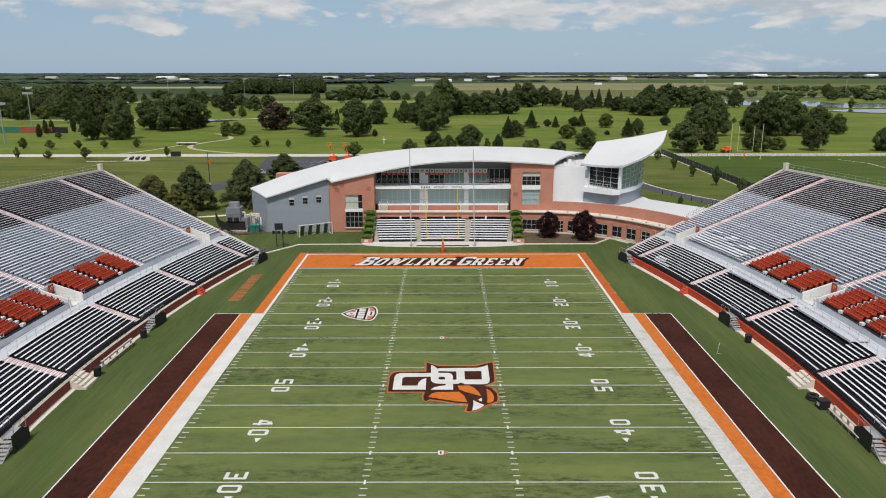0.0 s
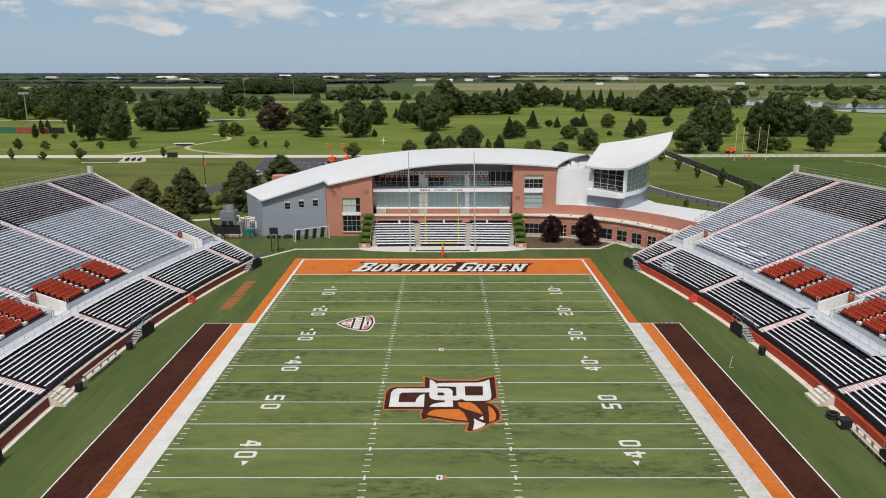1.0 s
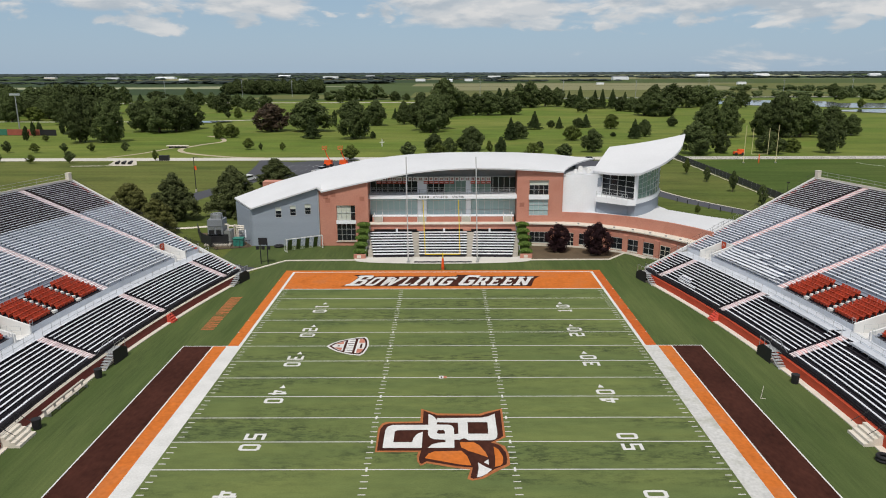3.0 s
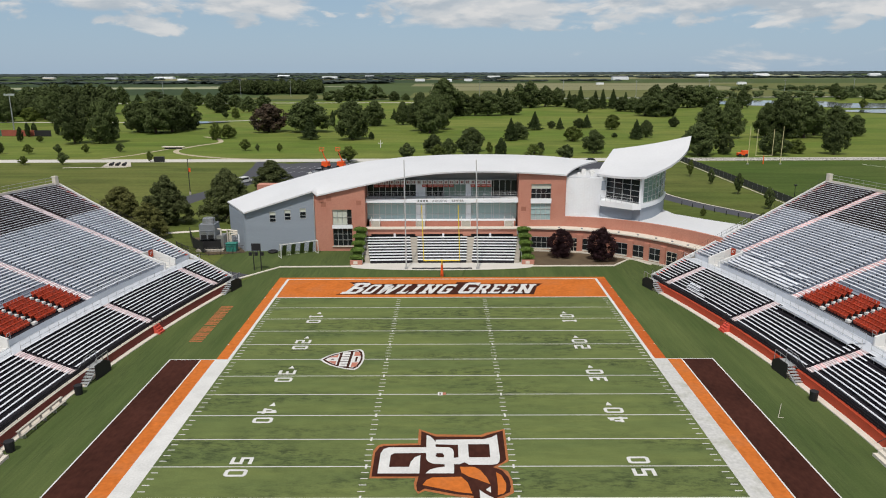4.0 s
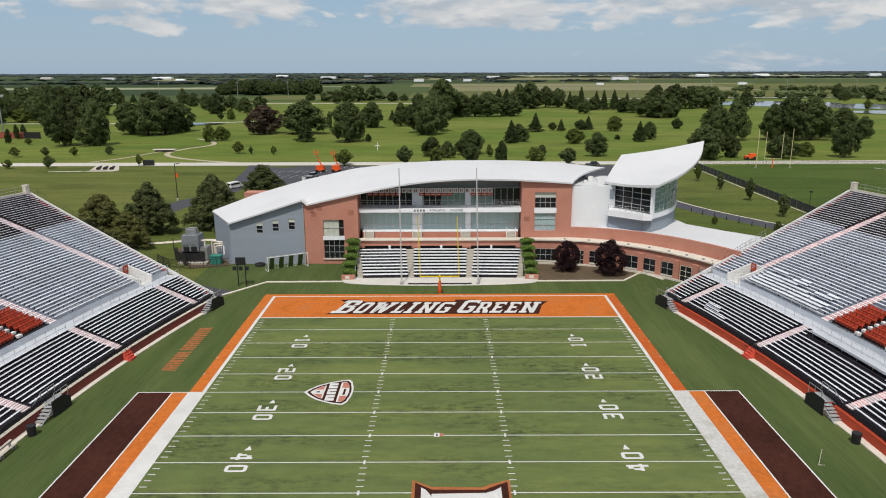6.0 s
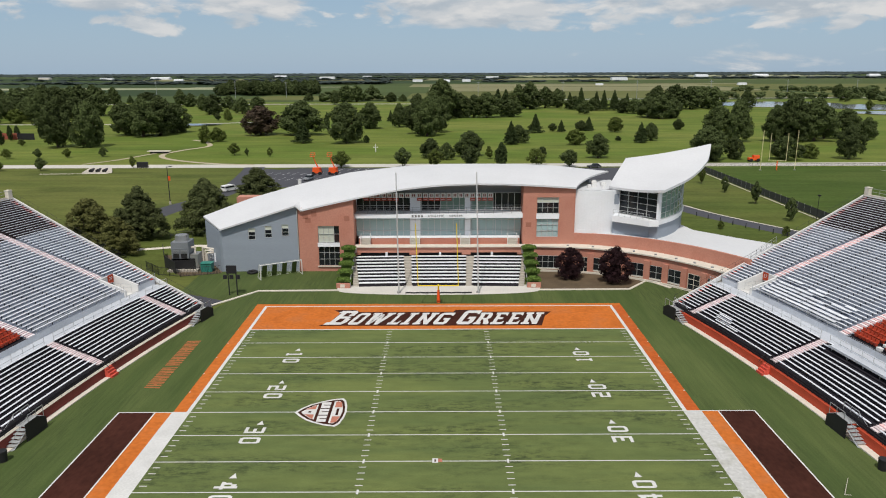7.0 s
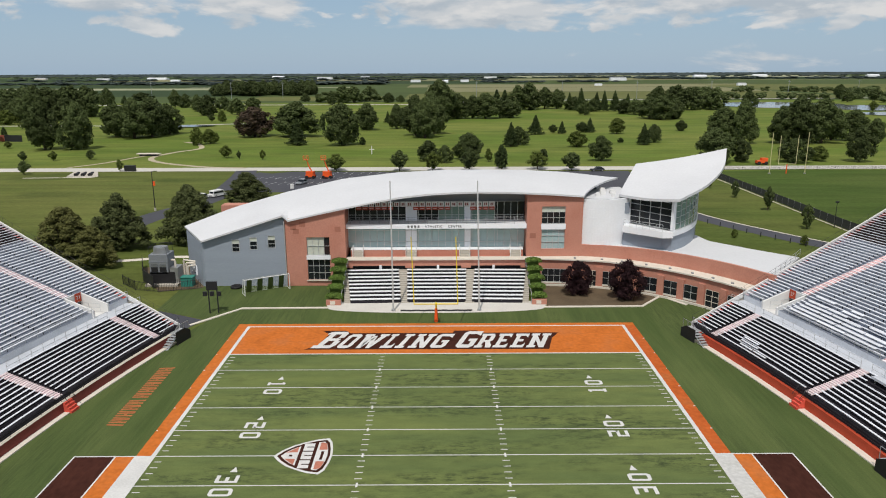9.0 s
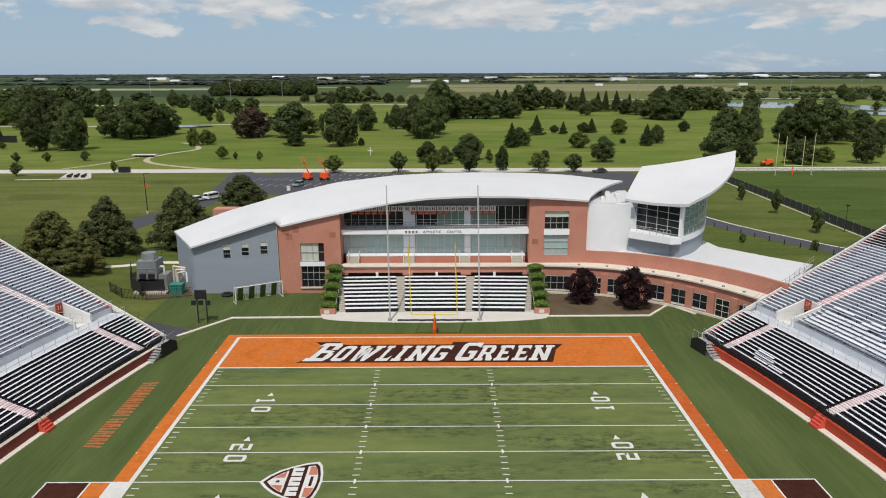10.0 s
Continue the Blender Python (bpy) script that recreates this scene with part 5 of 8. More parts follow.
# brick piers between the wing's windows
for x in (15.6, 20.9, 25.0, 28.0, 30.4, 33.1, 35.4, 37.55, 39.6):
    i = min(range(1, len(cop) - 1), key=lambda k: abs(cop[k][0] - x))
    d = (Vector(cop[i + 1]) - Vector(cop[i - 1])).normalized()
    y = interp(x, [q[0] for q in cop], [q[1] for q in cop])
    bm = bmesh.new()
    box(bm, -0.5, 0.5, -0.34, 0.05, 0.0, 3.3, Matrix.Translation((x, y, 0)) @ Matrix.Rotation(math.atan2(d.y, d.x), 4, "Z"))
    part("pier", bm, M_BRICK, wing)

tow = thing("observation_tower", "glazed observation tower with a tilted white wing roof", "tower")
LFT, PROW = Vector((30.0, 76.0)), Vector((35.0, 69.6))
CURV = spline([tuple(PROW), (38.2, 72.9), (41.0, 77.2), (43.2, 82.4)], 6)
body = [tuple(LFT)] + CURV + [(43.0, 86.0), (33, 86.0)]


def grow(pts, k, c=(37.5, 79.0)):
    return [(c[0] + (p[0] - c[0]) * k, c[1] + (p[1] - c[1]) * k) for p in pts]


bm = bmesh.new()
prism(bm, grow(body, 0.97), 5.0, 8.4)
part("base", bm, M_GREY, tow, "blue grey base wall")
bm = bmesh.new()
prism(bm, [(28.9, 74.3), (34.0, 71.1), (37, 79), (31, 83)], 5.0, 8.35)
part("recess", bm, M_GREY, tow)
bm = bmesh.new()
prism(bm, grow(body, 1.02), 8.5, 9.3)
part("slab", bm, M_WHITECLAD, tow, "pale projecting slab")
bm = bmesh.new()
prism(bm, grow(body, 0.96), 9.3, [13.2] * (len(body) - 2) + [15.5, 15.5])
part("core", bm, M_GLASS_D, tow, "dark glazed upper room")


def tower_bay(a, b, n, rows, z0, z1, glass):
    a, b = Vector(a), Vector(b)
    d = (b - a).normalized()
    m = Matrix.Translation((a.x, a.y, 0)) @ Matrix.Rotation(math.atan2(d.y, d.x), 4, "Z")
    w = (b - a).length
    for k in range(n):
        bm = bmesh.new()
        box(bm, w * k / n, w * (k + 1) / n, 0.03, 0.06, z0, z1, m)
        part("pane", bm, glass, tow)
        bm = bmesh.new()
        box(bm, w * k / n - 0.035, w * k / n + 0.035, -0.05, 0.03, z0, z1, m)
        for j in range(rows + 1):
            z = z0 + (z1 - z0) * j / rows
            box(bm, w * k / n + 0.035, w * (k + 1) / n - 0.035, -0.04, 0.03, z - 0.03, z + 0.03, m)
        part("mullion", bm, M_FRAME, tow)


tower_bay(LFT.lerp(PROW, 0.04), LFT.lerp(PROW, 0.95), 4, 4, 9.5, 13.5, M_GLASS_D)
bm = bmesh.new()
prism(bm, [tuple(LFT.lerp(PROW, 0.95)), tuple(PROW), CURV[1], tuple(LFT.lerp(PROW, 0.95) + Vector((0.6, 0.9)))], 9.3, 13.8)
part("prow_pier", bm, M_WHITECLAD, tow, "pale corner pier")
for i in range(1, len(CURV) - 2, 2):
    tower_bay(CURV[i], CURV[i + 2], 1, 5, 9.4, interp(i, [1, 17], [13.9, 16.2]), M_GLASS_G)
bm = bmesh.new()
for h in (0.5, 1.0):
    a, b = Vector((28.75, 73.6)), Vector((33.5, 69.45))
    tube(bm, (a.x, a.y, 9.3 + h), (b.x, b.y, 9.3 + h), 0.03, n=4)
for k in range(7):
    p = a.lerp(b, k / 6)
    tube(bm, (p.x, p.y, 9.3), (p.x, p.y, 10.3), 0.03, n=4)
part("balcony_rail", bm, M_FRAME, tow)
bm = bmesh.new()
prism(bm, [(28.6, 73.6), (33.5, 69.3), (35.1, 69.4), (35.1, 70.6), (30.2, 76.4)], 8.3, 9.3)
part("balcony_slab", bm, M_WHITECLAD, tow)


def tower_roof():
    """A tilted wing: low at the field side, sweeping up to a point at the back right."""
    bm = bmesh.new()
    left = [Vector((28.4, 76.0, 13.8)), Vector((30.2, 80.0, 14.85)), Vector((32.1, 84.0, 15.9)), Vector((34.0, 88.0, 16.95))]
    right = [Vector((35.2, 68.0, 14.4)), Vector((41.2, 74.0, 15.55)), Vector((46.2, 80.8, 17.3)), Vector((49.4, 88.2, 19.5))]
    n = 12

    def along(c, t):
        a, b, c_, d = c
        q = t * 3
        i = min(int(q), 2)
        P = [2 * c[0] - c[1], *c, 2 * c[3] - c[2]]
        u = q - i
        p0, p1, p2, p3 = P[i:i + 4]
        return 0.5 * (2 * p1 + (p2 - p0) * u + (2 * p0 - 5 * p1 + 4 * p2 - p3) * u * u + (3 * p1 - p0 - 3 * p2 + p3) * u ** 3)

    top, low = [], []
    for i in range(n + 1):
        l, r = along(left, i / n), along(right, i / n)
        row = [l.lerp(r, k / 6) - Vector((0, 0, 0.25 * math.sin(math.pi * k / 6))) for k in range(7)]
        top.append([bm.verts.new(p) for p in row])
        low.append([bm.verts.new(p - Vector((0, 0, 0.4))) for p in row])
    for i in range(n):
        for k in range(6):
            bm.faces.new((top[i][k], top[i][k + 1], top[i + 1][k + 1], top[i + 1][k]))
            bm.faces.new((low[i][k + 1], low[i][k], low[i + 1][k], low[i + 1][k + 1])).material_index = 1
        bm.faces.new((low[i][0], top[i][0], top[i + 1][0], low[i + 1][0]))
        bm.faces.new((top[i][6], low[i][6], low[i + 1][6], top[i + 1][6]))
    for k in range(6):
        bm.faces.new((low[0][k], low[0][k + 1], top[0][k + 1], top[0][k]))
        bm.faces.new((top[n][k], top[n][k + 1], low[n][k + 1], low[n][k]))
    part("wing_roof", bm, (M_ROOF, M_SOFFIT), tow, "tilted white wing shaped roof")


tower_roof()

# ---- end bleachers, goal posts and net poles ----
endb = thing("end_bleacher", "small white bench bleacher with three sections below the terrace", "bleachers")


def stairs(bm, x0, x1, y0, y1, run, rise, n):
    """One solid flight drawn as a stepped profile across its width."""
    prof = [(y0, 0.0)]
    for k in range(n):
        prof += [(y0 + k * run, (k + 1) * rise), (y0 + (k + 1) * run, (k + 1) * rise)]
    prof[-1] = (max(y1, prof[-1][0]), prof[-1][1])
    prof += [(prof[-1][0], 0.0)]
    sides = [[bm.verts.new((x, y, z)) for y, z in prof] for x in (x0, x1)]
    bm.faces.new(sides[0][::-1]), bm.faces.new(sides[1])
    for k in range(len(prof)):
        j = (k + 1) % len(prof)
        bm.faces.new((sides[0][k], sides[0][j], sides[1][j], sides[1][k]))
    bmesh.ops.recalc_face_normals(bm, faces=bm.faces)


SECTIONS = ((-12.4, -5.1, 2.2), (-4.2, 4.2, 0.0), (5.1, 12.4, -2.2))


def fan(bm):
    """The sections widen towards the terrace."""
    for v in bm.verts:
        v.co.x *= 1 + (v.co.y - 64.4) * 0.0105


for x0, x1, turn in SECTIONS:
    m = Matrix.Translation(((x0 + x1) / 2, 64.5 if turn else 64.7, 0)) @ Matrix.Rotation(radians(turn), 4, "Z")
    w = (x1 - x0) / 2
    # Treads are coloured dark to paint in the shade below the benches.
    bm = bmesh.new()
    for k in range(9):
        box(bm, -w, w, k * 0.92, 8.35, k * 0.28, (k + 1) * 0.28 - 0.01, m)
    fan(bm)
    part("tread", bm, M_DECK_D, endb, "stepped decking, darkened for the shade under the benches")
    for k in range(9):
        bm = bmesh.new()
        y, z = k * 0.92 + 0.12, (k + 1) * 0.28
        box(bm, -w, w, y - 0.05, y + 0.42, z + 0.22, z + 0.33, m)
        fan(bm)
        part("bench", bm, M_WHITECLAD, endb)
        # Black board added under each bench in place of its shadow.
        bm = bmesh.new()
        box(bm, -w, w, y + 0.02, y + 0.1, z - 0.2, z + 0.22, m)
        fan(bm)
        part("riser_board", bm, M_BLACK, endb)
for x0, x1 in ((-13.3, -12.2), (-5.4, -4.05), (4.05, 5.4), (12.2, 13.3)):
    bm = bmesh.new()
    stairs(bm, x0, x1, 64.5, 72.9, 0.46, 0.148, 18)
    fan(bm)
    part("stair", bm, M_CONC, endb, "pale concrete stair")
for sg in (-1, 1):
    bm = bmesh.new()
    tube(bm, (sg * 13.7, 64.3, 0), (sg * 13.7, 64.3, 1.2), 0.04, n=5)
    tube(bm, (sg * 13.7, 72.8, 3.2), (sg * 13.7, 72.8, 4.4), 0.04, n=5)
    tube(bm, (sg * 13.7, 64.3, 1.2), (sg * 13.7, 72.8, 4.4), 0.04, n=5)
    part("side_rail", bm, M_FRAME, endb)

bm = bmesh.new()
prism(bm, [(-15.3, 62.3)] + [(-p[0], p[1]) for p in arc] + [(15.3, 62.3), (15.8, 64.0), (13.6, 65.2), (-13.6, 65.2), (-15.8, 64.0)], -0.05, 0.03)
structure("concrete_apron", bm, mat("grey_concrete", (0.56, 0.54, 0.5), 0.85, var=0.12, scale=0.3, fine=5, bump=0.1), "pale concrete apron in front of the end bleachers")
for line in ([(-15.3, 62.3), (-27.4, 62.15), (-30.7, 57.7), (-32.4, 55.5)], [(35.5, 63.0), (33.1, 66.9), (29.3, 62.4), (15.3, 62.3)]):
    bm = bmesh.new()
    wall(bm, line, -0.45, -0.05, 0.1)
    structure("kerb", bm, M_CREAM, "cream concrete kerb at the turf edge")
bm = bmesh.new()
sheet(bm, [(-27.4, 62.15), (-15.4, 62.3), (-15.8, 64.2), (-15.8, 73.2), (-36.2, 73.2), (-39.5, 74.2), (-39.4, 62.0), (-31.0, 57.8)], 0.004)
structure("side_lawn", bm, M_APRON, "dark green lawn beside the grey wing")
bm = bmesh.new()
sheet(bm, [(15.8, 62.6), (29.1, 62.7), (32.5, 66.4), (31.5, 68.2), (27, 70.8), (22, 72.3), (15.8, 73.2)], 0.012)
structure("mulch_bed", bm, M_MULCH, "brown mulch bed beside the curved wall")

gp = thing("goal_post", "yellow goal post with orange padded gooseneck base", "goal post")
bm = bmesh.new()
tube(bm, (0, 56.7, 0), (0, 56.7, 1.9), 0.27, 0.17, 10)
part("base_pad", bm, M_ORANGE, gp, "orange padded base")
bm = bmesh.new()
pts = [(0, 56.7, 1.9), (0, 56.6, 2.5), (0, 56.0, 2.9), (0, 54.9, 3.05)]
for a, b in zip(pts, pts[1:]):
    tube(bm, a, b, 0.12, n=8)
part("gooseneck", bm, M_YELLOW, gp)
bm = bmesh.new()
tube(bm, (-2.9, 54.87, 3.1), (2.9, 54.87, 3.1), 0.075, n=8)
part("crossbar", bm, M_YELLOW, gp)
for sg in (-1, 1):
    bm = bmesh.new()
    tube(bm, (sg * 2.85, 54.87, 3.1), (sg * 2.85 - 0.28, 54.87, 12.1), 0.06, n=8)
    part("upright", bm, M_YELLOW, gp)
    net = thing("net_pole", "tall slender grey net pole on the concrete apron", "pole", "net poles behind the goal")
    bm = bmesh.new()
    tube(bm, (sg * 6.0, 61.1, 0), (-6.1 if sg < 0 else 5.6, 61.1, 18.3), 0.12, 0.08, 8)
    part("mast", bm, M_POLE, net)
    bm = bmesh.new()
    tube(bm, (sg * 6.0, 61.1, 0), (sg * 6.0, 61.1, 0.25), 0.3, 0.3, 8)
    part("foot", bm, M_STEEL, net)
bm = bmesh.new()
for k in range(20):
    x = -5.0 + k * 0.5
    tube(bm, (x, 60.9 + 0.06 * math.sin(k * 1.7), 0.12), (x + 0.5, 60.9 + 0.06 * math.sin(k * 1.7 + 1.7), 0.12), 0.13, 0.13, 6)
tagged(part("lowered_net", bm, M_BLACK), "dark lowered kicking net lying on the apron", "net")

for sg in (-1, 1):
    pl = thing("ivy_planter", "tiered green ivy hedge above a low brick planter", "hedge", "hedges beside the end bleachers")
    bm = bmesh.new()
    box(bm, sg * 14.75 - 1.05, sg * 14.75 + 1.05, 63.6, 64.0, 0, 0.75)
    part("brick_planter", bm, M_BRICK, pl)
    bm = bmesh.new()
    box(bm, sg * 14.75 - 0.45, sg * 14.75 + 0.25, 63.52, 63.6, 0.15, 0.65)
    part("plaque", bm, M_CREAM, pl)
    rnd = random.Random(31 + sg)
    for k in range(5):
        bm = bmesh.new()
        zc, yc = 1.15 + k * 0.84, 64.75 + k * 1.7
        box(bm, sg * 14.75 - 0.8, sg * 14.75 + 0.8, yc - 0.3, yc + 1.0, 0.0, zc - 0.1)
        for i in range(1500):
            u_, v_ = rnd.uniform(-1, 1), rnd.uniform(-1, 1)
            dome = math.sqrt(max(0.0, 1 - 0.45 * u_ * u_ - 0.35 * v_ * v_))
            c = Vector((sg * 14.75 + u_ * rnd.uniform(0.9, 1.25), yc + v_ * rnd.uniform(0.6, 0.95), zc - 0.5 + 0.75 * dome * rnd.uniform(0.6, 1.2)))
            n = Vector((rnd.gauss(u_, 0.7), rnd.gauss(v_ - 0.3, 0.7), rnd.gauss(0.9, 0.7))).normalized()
            u = n.orthogonal().normalized() * rnd.uniform(0.07, 0.14)
            v = n.cross(u)
            bm.faces.new([bm.verts.new(c + p) for p in (-u, -v * 0.8, u, v * 0.8)])
        part("ivy_tier", bm, M_IVY, pl)

# ---- roads, paths, parking ----
def strip(name, pts, width, material, z=0.0, label=""):
    bm = bmesh.new()
    line = spline(pts, 8) if len(pts) > 2 else pts
    prev = None
    for i, p in enumerate(line):
        a, b = Vector(line[max(i - 1, 0)]), Vector(line[min(i + 1, len(line) - 1)])
        d = (b - a).normalized()
        cur = [bm.verts.new((p[0] - d.y * width / 2 * k, p[1] + d.x * width / 2 * k, z)) for k in (-1, 1)]
        if prev:
            bm.faces.new((prev[0], cur[0], cur[1], prev[1]))
        prev = cur
    return structure(name, bm, material, label)


M_CROP_D = mat("dark_crop", (0.034, 0.056, 0.024), 0.95, spec=0.1, var=0.2, scale=0.01, fine=0.1)
M_CROP_O = mat("olive_crop", (0.115, 0.125, 0.042), 0.95, spec=0.1, var=0.22, scale=0.006, fine=0.06, stretch=(0.2, 1, 1))
M_CROP_T = mat("tan_field", (0.17, 0.165, 0.075), 0.9, var=0.18, scale=0.006, fine=0.06, stretch=(0.2, 1, 1))
M_CROP_P = mat("pale_stubble", (0.27, 0.28, 0.17), 0.9, var=0.12, scale=0.01, fine=0.1)
M_CROP_M = mat("mid_green_crop", (0.062, 0.088, 0.03), 0.95, spec=0.1, var=0.2, scale=0.006, fine=0.06, stretch=(0.2, 1, 1))
M_COURT_R = mat("red_windscreen", (0.26, 0.07, 0.045), 0.8)
M_COURT_G = mat("teal_windscreen", (0.03, 0.14, 0.09), 0.8)
M_CAR_S = mat("silver_car_paint", (0.4, 0.42, 0.45), 0.3, 0.4, var=0.04)
M_CAR_W = mat("white_car_paint", (0.75, 0.75, 0.75), 0.3, var=0.04)
M_TEAL = mat("teal_green_plastic", (0.03, 0.2, 0.16), 0.5)

bm = bmesh.new()
sheet(bm, [(-4400, 640), (-150, 690), (500, 720), (4400, 700), (4400, 4820), (-4400, 4820)], -0.01)
structure("farmland", bm, M_CROP_M, "flat green farmland beyond the park")
crop_z = 0.05
# The last belt reuses the haze-blue leaf colour for the far horizon.
for x0, x1, y0, y1, m in ((-1600, -250, 1140, 1240, M_CROP_P), (-900, -225, 860, 1125, M_CROP_D), (-60, 620, 1260, 1480, M_CROP_T), (-40, 470, 760, 1000, M_CROP_O), (-20, 480, 1010, 1240, M_CROP_T),
                         (500, 1600, 900, 1400, M_CROP_O), (-215, -60, 730, 850, M_CROP_O), (-150, -20, 930, 1200, M_CROP_M), (-2200, -300, 1300, 1500, M_CROP_D), (-1800, 200, 1560, 1900, M_CROP_D), (220, 1700, 1500, 1800, M_CROP_M),
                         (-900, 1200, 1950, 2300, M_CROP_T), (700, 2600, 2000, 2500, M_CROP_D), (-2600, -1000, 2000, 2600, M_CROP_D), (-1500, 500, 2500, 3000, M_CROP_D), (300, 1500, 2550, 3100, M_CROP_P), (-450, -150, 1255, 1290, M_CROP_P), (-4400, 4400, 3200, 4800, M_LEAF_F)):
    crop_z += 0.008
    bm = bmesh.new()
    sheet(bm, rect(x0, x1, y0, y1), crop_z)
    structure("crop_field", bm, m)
strip("road", [(-900, 207), (900, 205.5)], 8.5, M_ROAD, 0.0, "pale concrete road along the golf course")
strip("far_road", [(-2500, 652), (-200, 644), (0, 640), (300, 742), (2500, 800)], 8, M_ROAD, 0.25, "pale country road")
strip("golf_path", [(-66, 209.5), (-82, 213), (-102, 226), (-110, 240), (-108, 256), (-102, 272), (-109, 290), (-118, 300)], 2.2, M_PATH, 0.02, "pale winding golf path")
strip("golf_path", [(-128, 212), (-121, 224), (-116, 242), (-112, 252)], 1.6, M_PATH, 0.03, "pale golf path by the footbridge")
strip("golf_path", [(-420, 415), (-250, 400), (-150, 404), (-90, 430)], 4, M_ROAD, 0.01, "pale far golf road")
strip("side_path", [(-42, 90.8), (-48, 91), (-56, 88.6), (-66, 88.5)], 1.6, M_CREAM, 0.01, "pale footpath")
strip("driveway", [(-64, 203), (-62, 190), (-60, 172), (-59, 156), (-61, 142), (-65, 129), (-67, 117), (-66, 105)], 7, M_ASPH, 0.005, "dark asphalt driveway")
bm = bmesh.new()
sheet(bm, [(-63, 176), (-59, 199), (-54, 196), (-48, 200), (62, 199), (62, 168), (30, 160), (-46, 160), (-60, 164)], 0.012)
lot = structure("parking_lot", bm, M_ASPH, "dark asphalt parking lot with white stall lines")
for y, xs in ((186.5, np.arange(-56, 20, 2.75)), (176.0, np.arange(-58, 20, 2.75)), (196.0, np.arange(-34, 20, 2.75))):
    for x in xs:
        flat("stall_line", [(x - 0.07, y - 2.6), (x + 0.07, y - 2.6), (x + 1.47, y + 2.6), (x + 1.33, y + 2.6)], M_PAINT_W, 0.02, parent=lot)
bm = bmesh.new()
sheet(bm, [(-39, 61.6), (-31.2, 57.6), (-33.2, 53.2), (-37, 54.5)], 0.012)
structure("asphalt_patch", bm, M_ASPH, "dark asphalt behind the stand end")
drv = [(62, 172), (57, 150), (56.5, 135), (60.5, 121), (67.0, 108.5), (75, 96), (88, 80)]
strip("driveway", drv, 5.0, M_ASPH, 0.005, "dark asphalt driveway beside the tower")
strip("kerb", [(p[0] + 2.4, p[1] + 1.3) for p in drv], 0.5, M_CREAM, 0.03, "pale driveway kerb")
bm = bmesh.new()
sheet(bm, [(88, 60), (400, 60), (400, 199), (88, 199)], -0.005)
practice = structure("practice_field", bm, lawn_mat("practice_turf", (0.056, 0.09, 0.02), (0.078, 0.104, 0.028), (0.044, 0.066, 0.017)), "dark green practice field")
flat("practice_line", [(144.2, 191), (144.6, 191), (149.6, 180), (149.2, 180)], M_PAINT_W, 0.01, parent=practice)
flat("practice_line", [(149.2, 180), (149.6, 180), (148.9, 168.6), (148.5, 168.6)], M_PAINT_W, 0.011, parent=practice)
pond_z = 0.3
for x, y, rx, ry in ((300, 612, 62, 52), (372, 560, 74, 42), (345, 478, 50, 26), (-155, 391, 22, 8)):
    bm = bmesh.new()
    sheet(bm, [(x + rx * math.cos(a) * (1 + 0.12 * math.sin(3 * a)), y + ry * math.sin(a)) for a in np.linspace(0, 2 * math.pi, 25)[:-1]], pond_z)
    pond_z += 0.06
    structure("pond", bm, M_WATER, "calm grey blue pond on the golf course")


# ---- trees ----
def leaf_cards(bm, rnd, lobes, n, size, mi=0):
    """Small leaf clusters facing outwards on many clumps (centre, radii)."""
    weight = [l[1][0] * l[1][2] for l in lobes]
    for i in range(n):
        c, r = rnd.choices(lobes, weight)[0]
        d = Vector((rnd.gauss(0, 1), rnd.gauss(0, 1), rnd.gauss(0.25, 1))).normalized()
        k = 0.7 + 0.62 * rnd.random() ** 1.5
        p = Vector((c[0] + d.x * r[0] * k, c[1] + d.y * r[1] * k, c[2] + d.z * r[2] * k))
        nn = (d + Vector((rnd.gauss(0, 0.52), rnd.gauss(0, 0.52), rnd.gauss(0.1, 0.52)))).normalized()
        u = nn.orthogonal().normalized()
        u.rotate(Matrix.Rotation(rnd.uniform(0, 6.28), 3, nn))
        u *= size * rnd.uniform(0.5, 1.3)
        v = nn.cross(u) * rnd.uniform(0.5, 0.9)
        bm.faces.new([bm.verts.new(p + q) for q in (-u, -v, u * 0.9, v)]).material_index = mi


def core(bm, c, r, rnd, big):
    """A rough inner lump that keeps a clump from being see-through."""
    res = bmesh.ops.create_icosphere(bm, subdivisions=1, radius=1.0)
    for v in res["verts"]:
        k = rnd.uniform(0.55, 0.8) * big
        v.co = Vector((c[0] + v.co.x * r[0] * k, c[1] + v.co.y * r[1] * k, c[2] + v.co.z * r[2] * k))


# crown outlines: radius by height from the crown's foot (0) to its tip (1), crown foot, trunk height, clumps, clump size
OUTLINE = {"round": ((0.66, 0.92, 1.0, 0.93, 0.68, 0.2), 0.9, 2.6, 74, (0.62, 1.2)),
           "tall": ((0.6, 0.84, 0.94, 0.84, 0.66, 0.22), 0.6, 4.0, 80, (0.6, 1.15)),
           "spread": ((0.76, 1.0, 0.96, 0.82, 0.56, 0.2), 1.2, 3.6, 70, (0.7, 1.25)),
           "oval": ((0.86, 1.0, 0.86, 0.64, 0.42, 0.1), 0.7, 3.0, 230, (0.3, 0.78)),
           "loose": ((0.8, 1.0, 0.9, 0.72, 0.55, 0.2), 0.9, 3.4, 180, (0.3, 0.8))}


